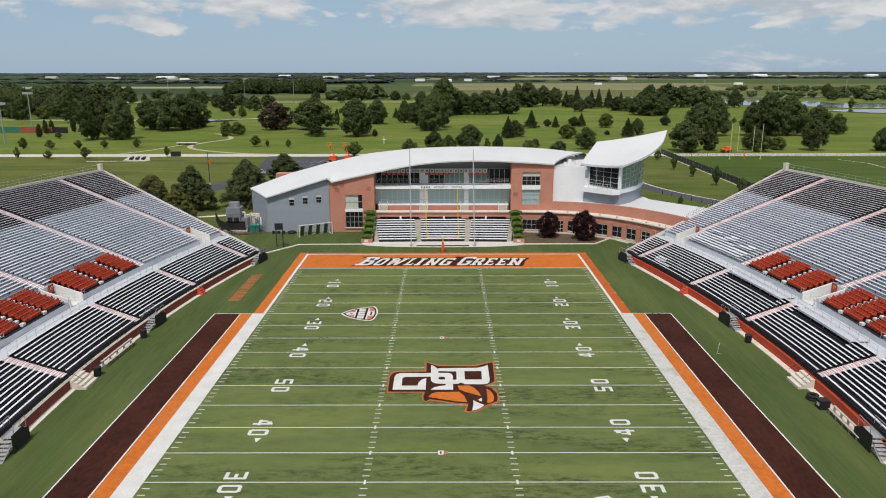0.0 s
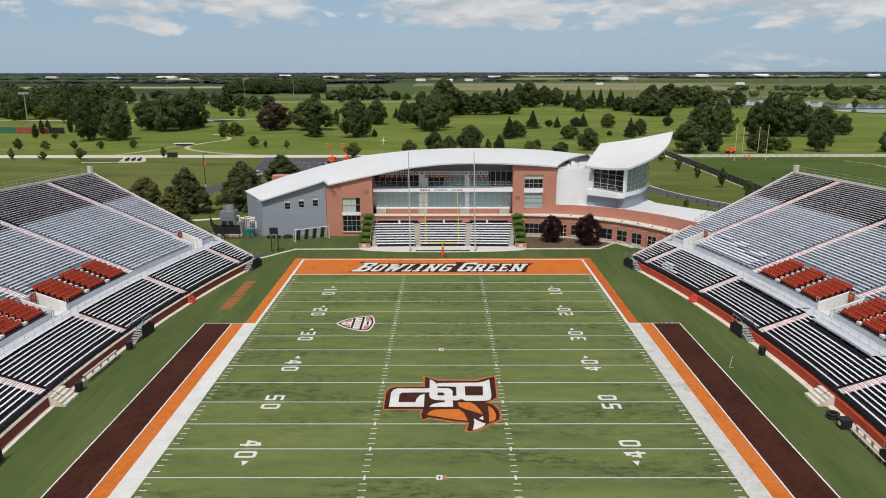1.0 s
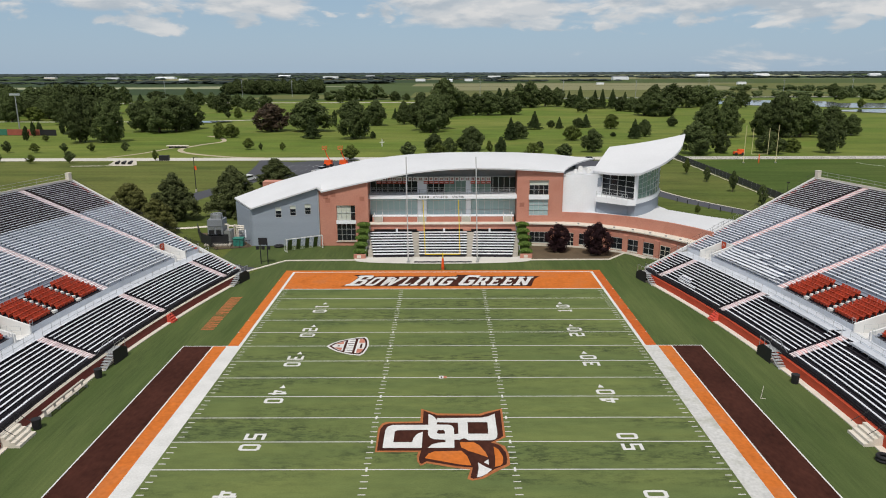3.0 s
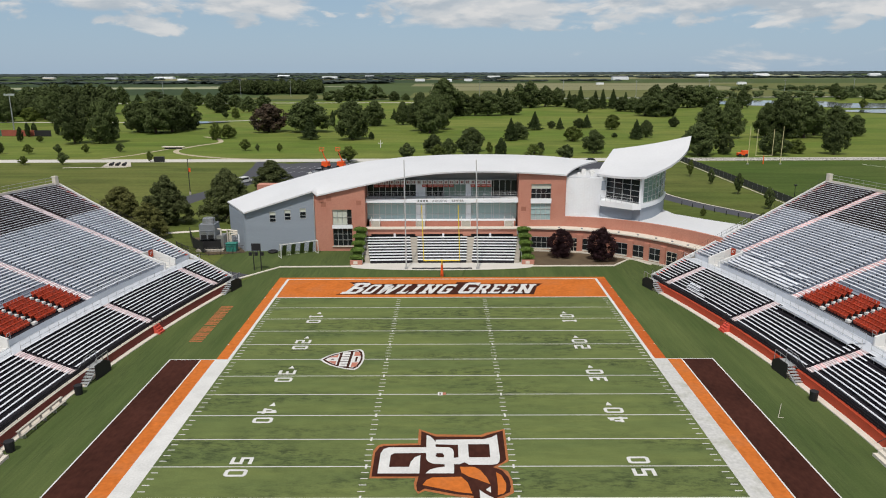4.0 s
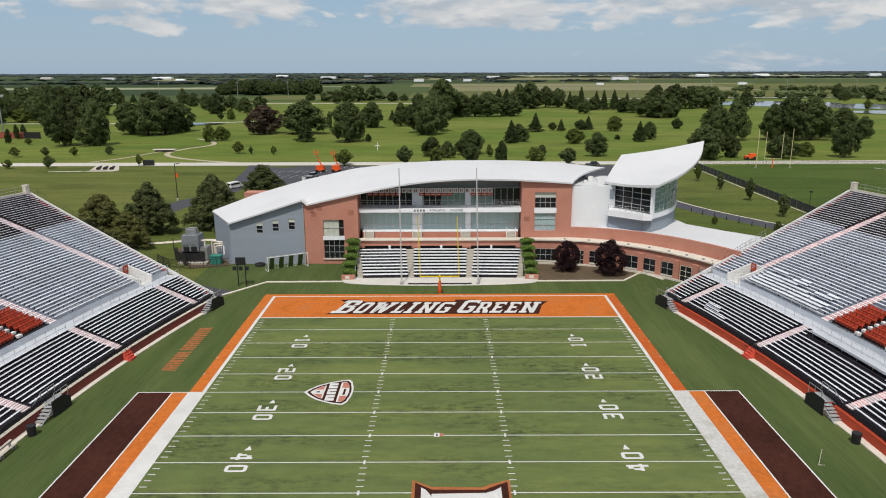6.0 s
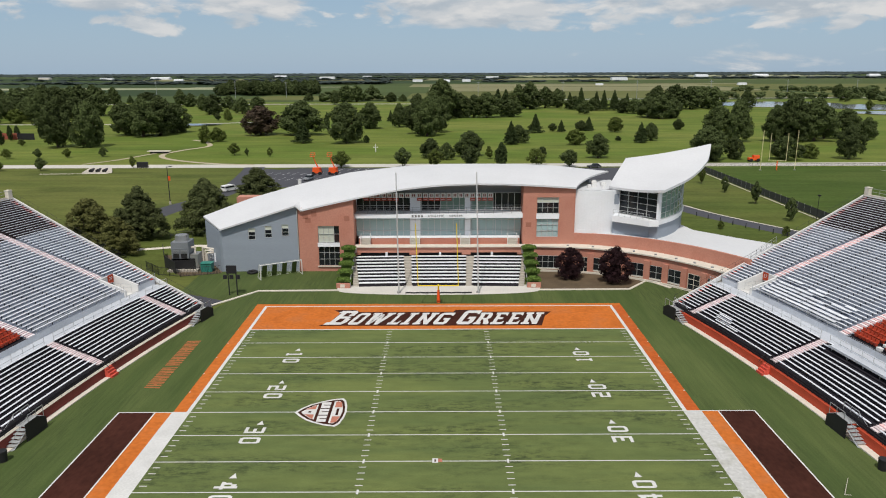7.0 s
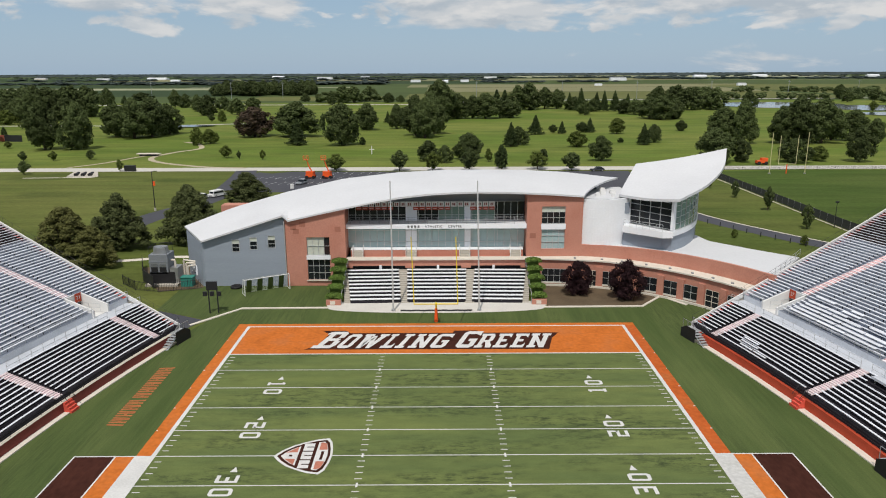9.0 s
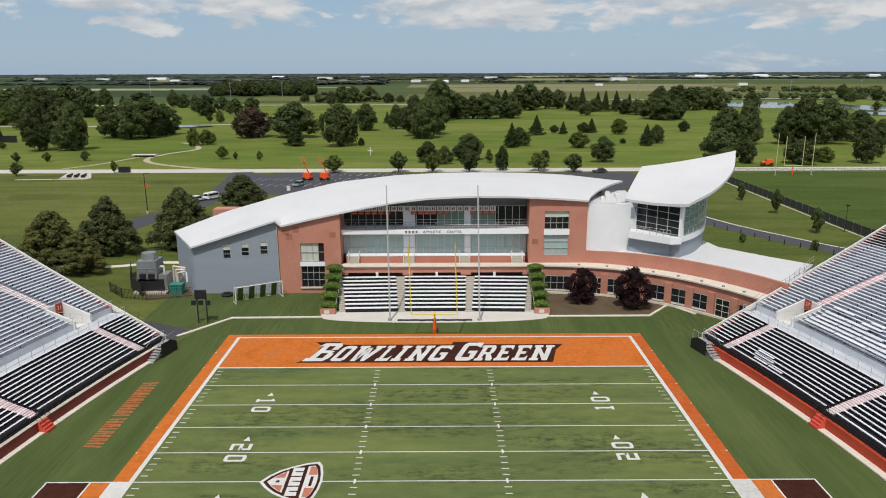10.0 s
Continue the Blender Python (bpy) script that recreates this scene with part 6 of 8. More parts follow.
def tree(name, label, seed, shape, leaf, cards, size):
    """A tree of 10 m height and 10 m crown width at the origin, to be copied and scaled."""
    rnd = random.Random(seed)
    t = thing(name, label, "tree", "trees of the park")
    bm, cr = bmesh.new(), bmesh.new()
    lobes, inner = [], []
    if shape in OUTLINE:
        radii, foot_z, bole, clumps, (lo, hi) = OUTLINE[shape]
        f2, f3 = rnd.uniform(0, 6.28), rnd.uniform(0, 6.28)
        tube(bm, (0, 0, -0.2), (0.05, 0, bole), 0.4, 0.27, 8)
        tube(bm, (0.05, 0, bole), (0.1, 0.05, 7.8), 0.27, 0.06, 7)
        for i in range(clumps):
            a, v = i * 2.4 + rnd.uniform(-0.5, 0.5), (i + 0.5) / clumps
            edge_r = float(np.interp(v, np.linspace(0, 1, len(radii)), radii)) * (1 + 0.15 * math.sin(2 * a + f2) + 0.11 * math.sin(3 * a + f3 + 4 * v))
            h = foot_z + (9.4 - foot_z) * v + rnd.uniform(-0.25, 0.25)
            r = rnd.uniform(lo, hi) * (0.7 + 0.3 * edge_r)
            rr = max(0.0, 4.6 * edge_r - r * 0.75) * (rnd.uniform(0.86, 1.08) if i % 4 else rnd.uniform(0.3, 0.7))
            lobes.append(((rr * math.cos(a), rr * math.sin(a), h), (r * 1.15, r * 1.15, r * 0.78)))
            i % 5 == 0 and tube(bm, (0.07, 0, min(bole, h) * rnd.uniform(0.7, 1.0)), (rr * 0.8 * math.cos(a), rr * 0.8 * math.sin(a), h - 0.2), 0.14, 0.04, 5)
        for v in (0.2, 0.42, 0.64):
            q = float(np.interp(v, np.linspace(0, 1, len(radii)), radii)) * (2.5 if shape == "loose" else 3.1)
            inner.append(((0, 0, foot_z + (9.2 - foot_z) * v), (q, q, 1.9)))
    elif shape == "cone":
        tube(bm, (0, 0, -0.2), (0, 0, 9.4), 0.35, 0.06, 7)
        for i in range(17):
            h = 0.9 + i * 0.52
            rr = 4.6 * (1 - (h - 0.5) / 9.4) * rnd.uniform(0.85, 1.12)
            for k in range(5):
                a = i * 1.3 + k * 1.257 + rnd.uniform(-0.25, 0.25)
                q = rnd.uniform(0.75, 1.15)
                lobes.append(((rr * 0.62 * q * math.cos(a), rr * 0.62 * q * math.sin(a), h + rnd.uniform(-0.2, 0.2)), (rr * 0.36 * q + 0.1, rr * 0.36 * q + 0.1, 0.42)))
                k < 2 and tube(bm, (0, 0, h), (rr * 0.8 * math.cos(a), rr * 0.8 * math.sin(a), h - 0.1), 0.07, 0.02, 4)
        for h in (2.2, 4.2, 6.2, 7.8):
            q = 3.6 * (1 - (h - 0.5) / 9.4)
            inner.append(((0, 0, h), (q, q, 1.6)))
    else:
        tube(bm, (0, 0, -0.2), (0, 0, 4.2), 0.24, 0.16, 7)
        top = rnd.uniform(0.4, 0.75)
        for i in range(30):
            a, v = i * 2.4 + rnd.uniform(-0.4, 0.4), (i + 0.5) / 30
            h = 2.2 + 7.0 * v + rnd.uniform(-0.4, 0.4)
            rr = 4.3 * float(np.interp(v, (0, 0.3, top, 1), (0.35, 0.85, 0.95, 0.15))) * rnd.uniform(0.4, 1.12)
            q = rnd.uniform(0.7, 1.35)
            lobes.append(((rr * math.cos(a), rr * math.sin(a), h), (q, q, q * 0.85)))
            i % 4 == 0 and tube(bm, (0, 0, 3.0), (rr * math.cos(a), rr * math.sin(a), h), 0.1, 0.04, 5)
    part("trunk", bm, M_BARK, t)
    for c, r in lobes:
        core(cr, c, r, rnd, 0.8)
    for c, r in inner:
        core(cr, c, r, rnd, 1.0)
    leaf_cards(cr, rnd, lobes, cards, size)
    part("crown", cr, leaf, t)
    return t


DEC = ("round", "tall", "spread")
PROTO = {"d": [tree("park_tree", "dense dark green deciduous tree on mown grass", 10 + i, DEC[i % 3], M_LEAF, 11000, 0.24) for i in range(6)],
         "f": [tree("park_tree", "dark green deciduous tree beyond the golf course", 90 + i, DEC[i % 3], M_LEAF, 2600, 0.42) for i in range(3)],
         "c": [tree("conifer_tree", "dark green pointed conifer on mown grass", 20 + i, "cone", M_LEAF_C, 5000, 0.28) for i in range(2)],
         "l": [tree("park_tree", "light green rounded tree on mown grass", 30 + i, DEC[i], M_LEAF_L, 4500, 0.34) for i in range(2)],
         "y": [tree("young_tree", "small young green tree with thin trunk", 40 + i, "young", (M_LEAF, M_LEAF_L)[i % 2], 3200, 0.36) for i in range(4)],
         "k": [tree("columnar_tree", "narrow columnar green tree on mown grass", 50, "round", M_LEAF_C, 2400, 0.5)],
         "m": [tree("bronze_tree", "broad bronze leaved tree on mown grass", 60, "round", M_LEAF_B, 6000, 0.3)],
         "r": [tree("maroon_tree", "dark maroon ornamental tree in mulch bed", 70 + i, "round", M_LEAF_R, 11000, 0.22) for i in range(2)],
         "n": [tree("large_tree", "large full green tree beside the building", 80 + i, "loose" if i == 2 else "oval", M_LEAF_O if i == 2 else M_LEAF_N, 34000, 0.145) for i in range(4)]}
USED = {}
RT = random.Random(77)


def plant(rows):
    """Trees as (x, y, height, crown width, kind); the first of a kind is the model itself."""
    for x, y, h, w, k in rows:
        k = "f" if k == "d" and y > 470 else "y" if k == "l" and h < 5 and y > 200 else k
        w, h = (max(w * 1.25, h * 0.62), h * 0.92) if k == "c" else (w, h)
        i = USED.get(k, 0)
        USED[k] = i + 1
        src = PROTO[k][i % len(PROTO[k])]
        m = Matrix.Translation((x, y, 0)) @ Matrix.Rotation(RT.uniform(0, 6.28), 4, "Z") @ Matrix.Diagonal((w / 9.2 * RT.uniform(0.92, 1.12), w / 9.2 * RT.uniform(0.92, 1.12), h / 9.5, 1))
        if i < len(PROTO[k]):
            MOVE.append((src, m))
        else:
            copy_thing(src, m)


MOVE = []
plant([(-160, 197, 4.1, 2.4, "y"), (-148, 196, 2.9, 3.4, "y"), (-134, 196, 4.1, 3.8, "y"), (-106, 203, 3.8, 2.5, "y"), (-35, 205, 4.2, 5.5, "y"), (-34, 202, 5.2, 5.8, "y"), (-13, 202, 6.1, 6.9, "y"), (-2, 202, 5.9, 6.2, "y"), (10, 201, 7.2, 6.9, "y"), (21, 205, 7.8, 3.9, "k"), (33, 204, 5.6, 6.6, "y"), (44, 201, 5.5, 6.5, "y"), (76, 164, 4.9, 2.3, "y"), (77, 149, 4.3, 2.4, "y"), (78, 189, 3.4, 2.4, "y")])
plant([(78, 132, 5.2, 2.8, "y"), (97, 217, 12.1, 12.0, "d"), (108, 221, 8.0, 6.8, "d"), (126, 219, 8.1, 9.7, "d"), (137, 223, 5.3, 6.4, "l"), (150, 220, 12.2, 9.2, "d"), (177, 218, 9.1, 8.2, "d"), (-206, 301, 6.8, 2.8, "k"), (-206, 307, 6.4, 2.8, "k"), (-197, 279, 6.5, 2.6, "k"), (-196, 310, 7.6, 2.8, "k"), (-186, 276, 2.8, 4.1, "y"), (-176, 229, 4.6, 4.0, "l"), (-167, 270, 19.1, 14.2, "d"), (-165, 229, 3.6, 3.8, "l")])
plant([(-162, 327, 15.8, 16.0, "d"), (-153, 270, 19.0, 14.8, "d"), (-153, 229, 3.6, 3.0, "l"), (-150, 320, 18.0, 17.5, "d"), (-144, 327, 18.3, 17.9, "d"), (-143, 231, 3.4, 3.3, "l"), (-141, 342, 15.0, 15.9, "d"), (-131, 235, 3.5, 3.8, "l"), (-108, 286, 7.7, 6.5, "l"), (-104, 292, 6.4, 6.1, "l"), (-92, 325, 14.2, 17.9, "m"), (-87, 357, 9.2, 3.6, "k"), (-81, 238, 4.5, 4.4, "y"), (-75, 234, 3.0, 1.8, "y"), (-71, 325, 16.3, 19.7, "d")])
plant([(-66, 233, 3.4, 2.3, "y"), (-63, 285, 12.5, 7.1, "c"), (-63, 356, 9.2, 2.8, "k"), (-43, 284, 17.5, 15.3, "d"), (-40, 364, 13.8, 13.0, "d"), (-34, 284, 3.4, 2.6, "k"), (-24, 373, 12.7, 9.7, "d"), (-12, 330, 19.1, 12.7, "d"), (-7, 316, 18.4, 13.5, "d"), (-4, 228, 7.0, 8.0, "d"), (-3, 338, 18.7, 12.9, "d"), (11, 232, 9.3, 10.1, "d"), (24, 236, 4.2, 2.5, "k"), (31, 276, 10.8, 6.4, "c"), (35, 282, 7.6, 8.2, "d")])
plant([(49, 333, 10.3, 7.0, "c"), (59, 340, 4.2, 5.1, "y"), (59, 273, 6.4, 7.1, "l"), (59, 226, 8.7, 8.4, "d"), (63, 336, 6.8, 4.1, "c"), (75, 344, 5.3, 6.2, "d"), (79, 344, 7.9, 5.6, "c"), (82, 290, 2.1, 2.7, "k"), (90, 281, 9.6, 6.4, "c"), (91, 335, 7.7, 7.5, "l"), (97, 290, 7.8, 6.3, "d"), (126, 286, 15.7, 11.3, "d"), (129, 350, 5.4, 6.0, "d"), (134, 283, 18.2, 11.8, "d"), (152, 285, 15.6, 10.7, "d")])
plant([(160, 285, 19.8, 16.0, "d"), (170, 285, 18.6, 16.0, "d"), (174, 362, 3.4, 3.3, "y"), (181, 297, 13.5, 9.8, "d"), (189, 294, 13.6, 12.7, "d"), (199, 293, 9.6, 9.1, "d"), (-310, 486, 18.4, 20.5, "d"), (-297, 486, 19.7, 20.4, "d"), (-267, 411, 8.4, 10.4, "l"), (-264, 439, 22.0, 18.7, "d"), (-263, 484, 20.9, 20.8, "d"), (-260, 451, 20.5, 17.4, "d"), (-252, 484, 20.5, 18.5, "d"), (-233, 379, 18.8, 12.8, "d"), (-169, 495, 13.8, 15.1, "d")])
plant([(-150, 502, 11.3, 13.3, "d"), (-146, 429, 4.7, 4.6, "y"), (-139, 428, 7.1, 6.2, "l"), (-32, 413, 7.7, 4.0, "c"), (0, 441, 24.9, 22.2, "d"), (12, 453, 15.7, 16.6, "d"), (22, 453, 14.4, 14.0, "d"), (31, 453, 16.1, 18.4, "d"), (47, 458, 11.7, 16.8, "d"), (104, 484, 9.6, 10.2, "d"), (135, 497, 9.9, 13.2, "d"), (140, 448, 13.5, 16.5, "d"), (142, 490, 10.2, 12.2, "d"), (144, 436, 14.7, 17.7, "d"), (155, 442, 13.0, 13.7, "d")])
plant([(328, 513, 7.8, 6.3, "y"), (-437, 658, 17.7, 26.8, "d"), (-346, 526, 16.4, 19.9, "d"), (-298, 617, 16.2, 13.8, "d"), (-236, 614, 14.5, 11.4, "d"), (-223, 603, 11.1, 12.4, "d"), (-193, 544, 12.6, 10.3, "d"), (-177, 561, 10.9, 11.6, "d"), (-153, 560, 9.9, 13.7, "d"), (-100, 640, 12.3, 9.5, "d"), (46, 551, 17.1, 13.4, "c"), (54, 569, 16.1, 12.8, "c"), (63, 550, 18.5, 15.5, "d"), (72, 550, 20.4, 19.6, "d"), (87, 568, 16.5, 17.0, "d")])
plant([(97, 567, 15.0, 14.9, "d"), (104, 548, 14.6, 7.2, "c"), (108, 548, 9.8, 16.5, "d"), (110, 531, 18.8, 7.0, "c"), (120, 530, 9.5, 13.0, "d"), (122, 530, 15.6, 6.0, "c"), (128, 530, 16.5, 6.0, "c"), (136, 529, 16.5, 6.0, "c"), (146, 529, 14.1, 6.0, "c"), (175, 545, 17.4, 16.5, "d"), (189, 544, 18.3, 18.5, "d"), (201, 544, 16.9, 18.5, "d"), (217, 562, 16.4, 19.0, "d"), (220, 543, 16.4, 18.5, "d"), (242, 533, 14.7, 11.1, "d")])
plant([(392, 663, 10.3, 12.3, "d"), (-319, 746, 8.3, 21.8, "d"), (-308, 676, 8.8, 7.5, "c"), (-137, 706, 8.5, 9.8, "d"), (-121, 692, 8.3, 7.7, "d"), (-96, 690, 15.5, 17.7, "d"), (-86, 690, 15.5, 17.7, "d"), (-74, 731, 14.4, 14.7, "d"), (-51, 688, 9.0, 14.0, "d"), (-39, 687, 7.1, 8.2, "d"), (430, 746, 14.0, 13.7, "d"), (439, 730, 12.6, 10.7, "c"), (441, 701, 10.8, 14.2, "d")])
plant([(77.1, 111.8, 5.0, 2.8, "y"), (59.0, 104.3, 1.7, 1.3, "l"), (69.8, 98.0, 1.9, 1.4, "l"), (18, 224, 4.5, 3.0, "y"), (38, 226, 4.0, 4.2, "y"), (2, 222, 6.0, 5.5, "d")])
plant([(-47.8, 101.5, 11.2, 11.4, "n"), (-60.0, 98, 10.2, 11.0, "n"), (-66.5, 90.5, 9.0, 11.0, "n"), (-47.5, 142, 8.0, 11.5, "n"), (21.0, 68.3, 5.0, 4.0, "r"), (27.7, 65.9, 5.6, 4.7, "r")])
copy_thing(PROTO["n"][2], Matrix.Translation((-59.0, 85.2, 0)) @ Matrix.Rotation(2.1, 4, "Z") @ Matrix.Diagonal((0.92, 0.92, 0.7, 1)))
RW = random.Random(12)
for i in range(20):
    plant([(-342 + 105 * ((i * 0.618) % 1.0), 398 + 5.2 * i, RW.uniform(14, 20), RW.uniform(13, 18), "d")])
for i in range(70):
    plant([(RW.uniform(-285, -165), RW.uniform(870, 960), RW.uniform(12, 18), RW.uniform(12, 20), "f")])
for i in range(16):
    plant([(RW.uniform(-490, -400), RW.uniform(690, 760), RW.uniform(10, 15), RW.uniform(12, 18), "f")])
for ob, m in MOVE:
    ob.matrix_world = m


def woods(name, label, belts, seed, leaf, lumps):
    """Far belts of trees: one object of many small rough crowns."""
    rnd = np.random.RandomState(seed)
    b0 = bmesh.new()
    bmesh.ops.create_icosphere(b0, subdivisions=1, radius=1.0)
    unit = np.array([v.co[:] for v in b0.verts])
    tri = np.array([[v.index for v in f.verts] for f in b0.faces])
    b0.free()
    V, F, k = [], [], 0
    for x0, x1, y0, y1, n, h in belts:
        for i in range(int(n * 1.4)):
            hh = h * rnd.uniform(0.6, 1.1) * (1.0 if y0 < 1400 else 0.55)
            w = hh * rnd.uniform(0.45, 0.95) * (1.0 if y0 < 1400 else 4.5)
            x, y = rnd.uniform(x0, x1), rnd.uniform(y0, y1)
            for j in range(lumps):
                r = np.array([w, w, hh * 0.42]) * (0.8 if j == 0 else rnd.uniform(0.35, 0.6))
                c = np.array([x, y, hh * 0.48]) + (0 if j == 0 else 1) * np.array([rnd.uniform(-w, w) * 0.75, rnd.uniform(-w, w) * 0.75, rnd.uniform(-0.2, 0.4) * hh])
                V.append(unit * r * rnd.uniform(0.75, 1.15, (len(unit), 1)) + c)
                F.append(tri + k)
                k += len(unit)
    me = bpy.data.meshes.new(name)
    me.from_pydata(np.concatenate(V).tolist(), [], np.concatenate(F).tolist())
    me.materials.append(leaf)
    return tagged(new(name, me), label, "woods", kind="stuff")


woods("near_woods", "belts of dark green woodland between fields", [(440, 760, 800, 900, 26, 9), (250, 480, 720, 780, 40, 7), (300, 700, 930, 990, 40, 8),
                                                                 (-120, -60, 690, 720, 8, 10), (420, 560, 640, 690, 18, 8), (-700, -330, 640, 660, 14, 10), (340, 420, 440, 470, 20, 4)], 5, M_LEAF, 14)
# These far belts carry the haze in their leaf colour.
woods("far_woods", "distant belts of trees along the horizon, tinted haze blue", [(-1300, -300, 1500, 1560, 70, 12), (-500, -120, 1480, 1560, 70, 15), (100, 420, 1640, 1700, 20, 11), (-1900, 200, 1950, 2050, 110, 12), (-600, 800, 2350, 2420, 90, 13), (500, 2400, 2050, 2100, 80, 14),
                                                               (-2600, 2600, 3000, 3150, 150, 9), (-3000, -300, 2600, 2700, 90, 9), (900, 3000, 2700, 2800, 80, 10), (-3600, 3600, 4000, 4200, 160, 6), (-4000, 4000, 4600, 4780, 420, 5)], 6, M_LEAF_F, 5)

# ---- distant farm buildings and poles ----
RF = random.Random(9)
for x, y, w, h in ((-360, 2250, 46, 8), (-900, 2300, 60, 7), (-1050, 2250, 40, 6), (-1300, 2350, 36, 7), (-560, 2500, 40, 9), (-250, 2400, 30, 8), (470, 1900, 42, 8), (300, 1350, 14, 4), (160, 2300, 40, 7), (900, 2500, 44, 8), (1150, 2600, 50, 8), (1500, 2500, 40, 8),
                   (-60, 1750, 24, 6), (10, 1700, 18, 6), (60, 1760, 20, 6), (560, 1320, 16, 5), (-700, 1900, 24, 6), (620, 880, 34, 5), (44, 560, 6, 4)):
    fb = thing("farm_building", "small pale distant farm building with pitched roof", "barn", "distant farm buildings", at=(x, y, 0))
    d = w * 0.5
    bm = bmesh.new()
    box(bm, -w / 2, w / 2, -d / 2, d / 2, 0, h * 0.7)
    part("wall", bm, M_WHITECLAD if RF.random() < 0.75 else M_CREAM, fb)
    bm = bmesh.new()
    v = [bm.verts.new(p) for p in ((-w / 2, -d / 2, h * 0.7), (w / 2, -d / 2, h * 0.7), (w / 2, 0, h), (-w / 2, 0, h), (w / 2, d / 2, h * 0.7), (-w / 2, d / 2, h * 0.7))]
    for f in ((0, 1, 2, 3), (3, 2, 4, 5), (1, 4, 2), (0, 3, 5), (0, 5, 4, 1)):
        bm.faces.new([v[i] for i in f])
    part("roof", bm, M_FRAME if RF.random() < 0.6 else M_WHITECLAD, fb)
for x, y in ((-330, 800), (-236, 790), (-180, 800), (40, 760), (130, 740), (215, 760), (300, 770), (390, 780), (480, 800), (560, 830), (660, 860)):
    up_ = thing("utility_pole", "thin grey utility pole with crossarm beside the road", "pole", "utility poles")
    bm = bmesh.new()
    tube(bm, (x, y, 0), (x, y, 19), 0.28, 0.18, 6)
    part("mast", bm, M_STEEL, up_)
    bm = bmesh.new()
    box(bm, x - 1.6, x + 1.6, y - 0.1, y + 0.1, 17.2, 17.5)
    part("crossarm", bm, M_STEEL, up_)


# ---- vehicles and machines ----
def car(name, label, m, paint, size, tall=0.55):
    """A parked vehicle: body, cabin with windows, four wheels."""
    L_, W_, H_ = size
    v = thing(name, label, "car")
    bm = bmesh.new()
    prof = [(-L_ / 2, 0.35), (-L_ / 2, H_ * 0.52), (-L_ * 0.18, H_ * tall), (L_ * 0.46, H_ * tall), (L_ / 2, H_ * 0.5), (L_ / 2, 0.35)]
    lo = [[bm.verts.new((x, s * W_ / 2, z)) for x, z in prof] for s in (-1, 1)]
    bm.faces.new(lo[0]), bm.faces.new(lo[1][::-1])
    for i in range(len(prof)):
        j = (i + 1) % len(prof)
        bm.faces.new((lo[0][j], lo[0][i], lo[1][i], lo[1][j]))
    part("body", bm, paint, v)
    bm = bmesh.new()
    a, b, c, d = (-L_ * 0.2, H_ * tall), (-L_ * 0.06, H_ * 0.97), (L_ * (0.28 if tall < 0.6 else 0.44), H_ * 0.97), (L_ * 0.47, H_ * tall)
    k = [[bm.verts.new((x, s * W_ / 2 * (0.94 if z < H_ * 0.9 else 0.8), z)) for x, z in (a, b, c, d)] for s in (-1, 1)]
    bm.faces.new(k[0]), bm.faces.new(k[1][::-1])
    for i in range(3):
        bm.faces.new((k[0][i + 1], k[0][i], k[1][i], k[1][i + 1]))
    part("glazing", bm, M_GLASS_D, v)
    bm = bmesh.new()
    box(bm, b[0], c[0], -W_ * 0.41, W_ * 0.41, H_ * 0.96, H_)
    part("roof", bm, paint, v)
    for x in (-L_ * 0.32, L_ * 0.32):
        for s in (-1, 1):
            bm = bmesh.new()
            tube(bm, (x, s * W_ * 0.36, 0.33), (x, s * W_ * 0.5, 0.33), 0.33, n=12)
            wh = part("wheel", bm, M_BLACK, v)
            bm = bmesh.new()
            tube(bm, (x, s * W_ * 0.5, 0.33), (x, s * W_ * 0.51, 0.33), 0.2, n=10)
            part("rim", bm, M_STEEL, wh)
    v.matrix_world = m
    return v


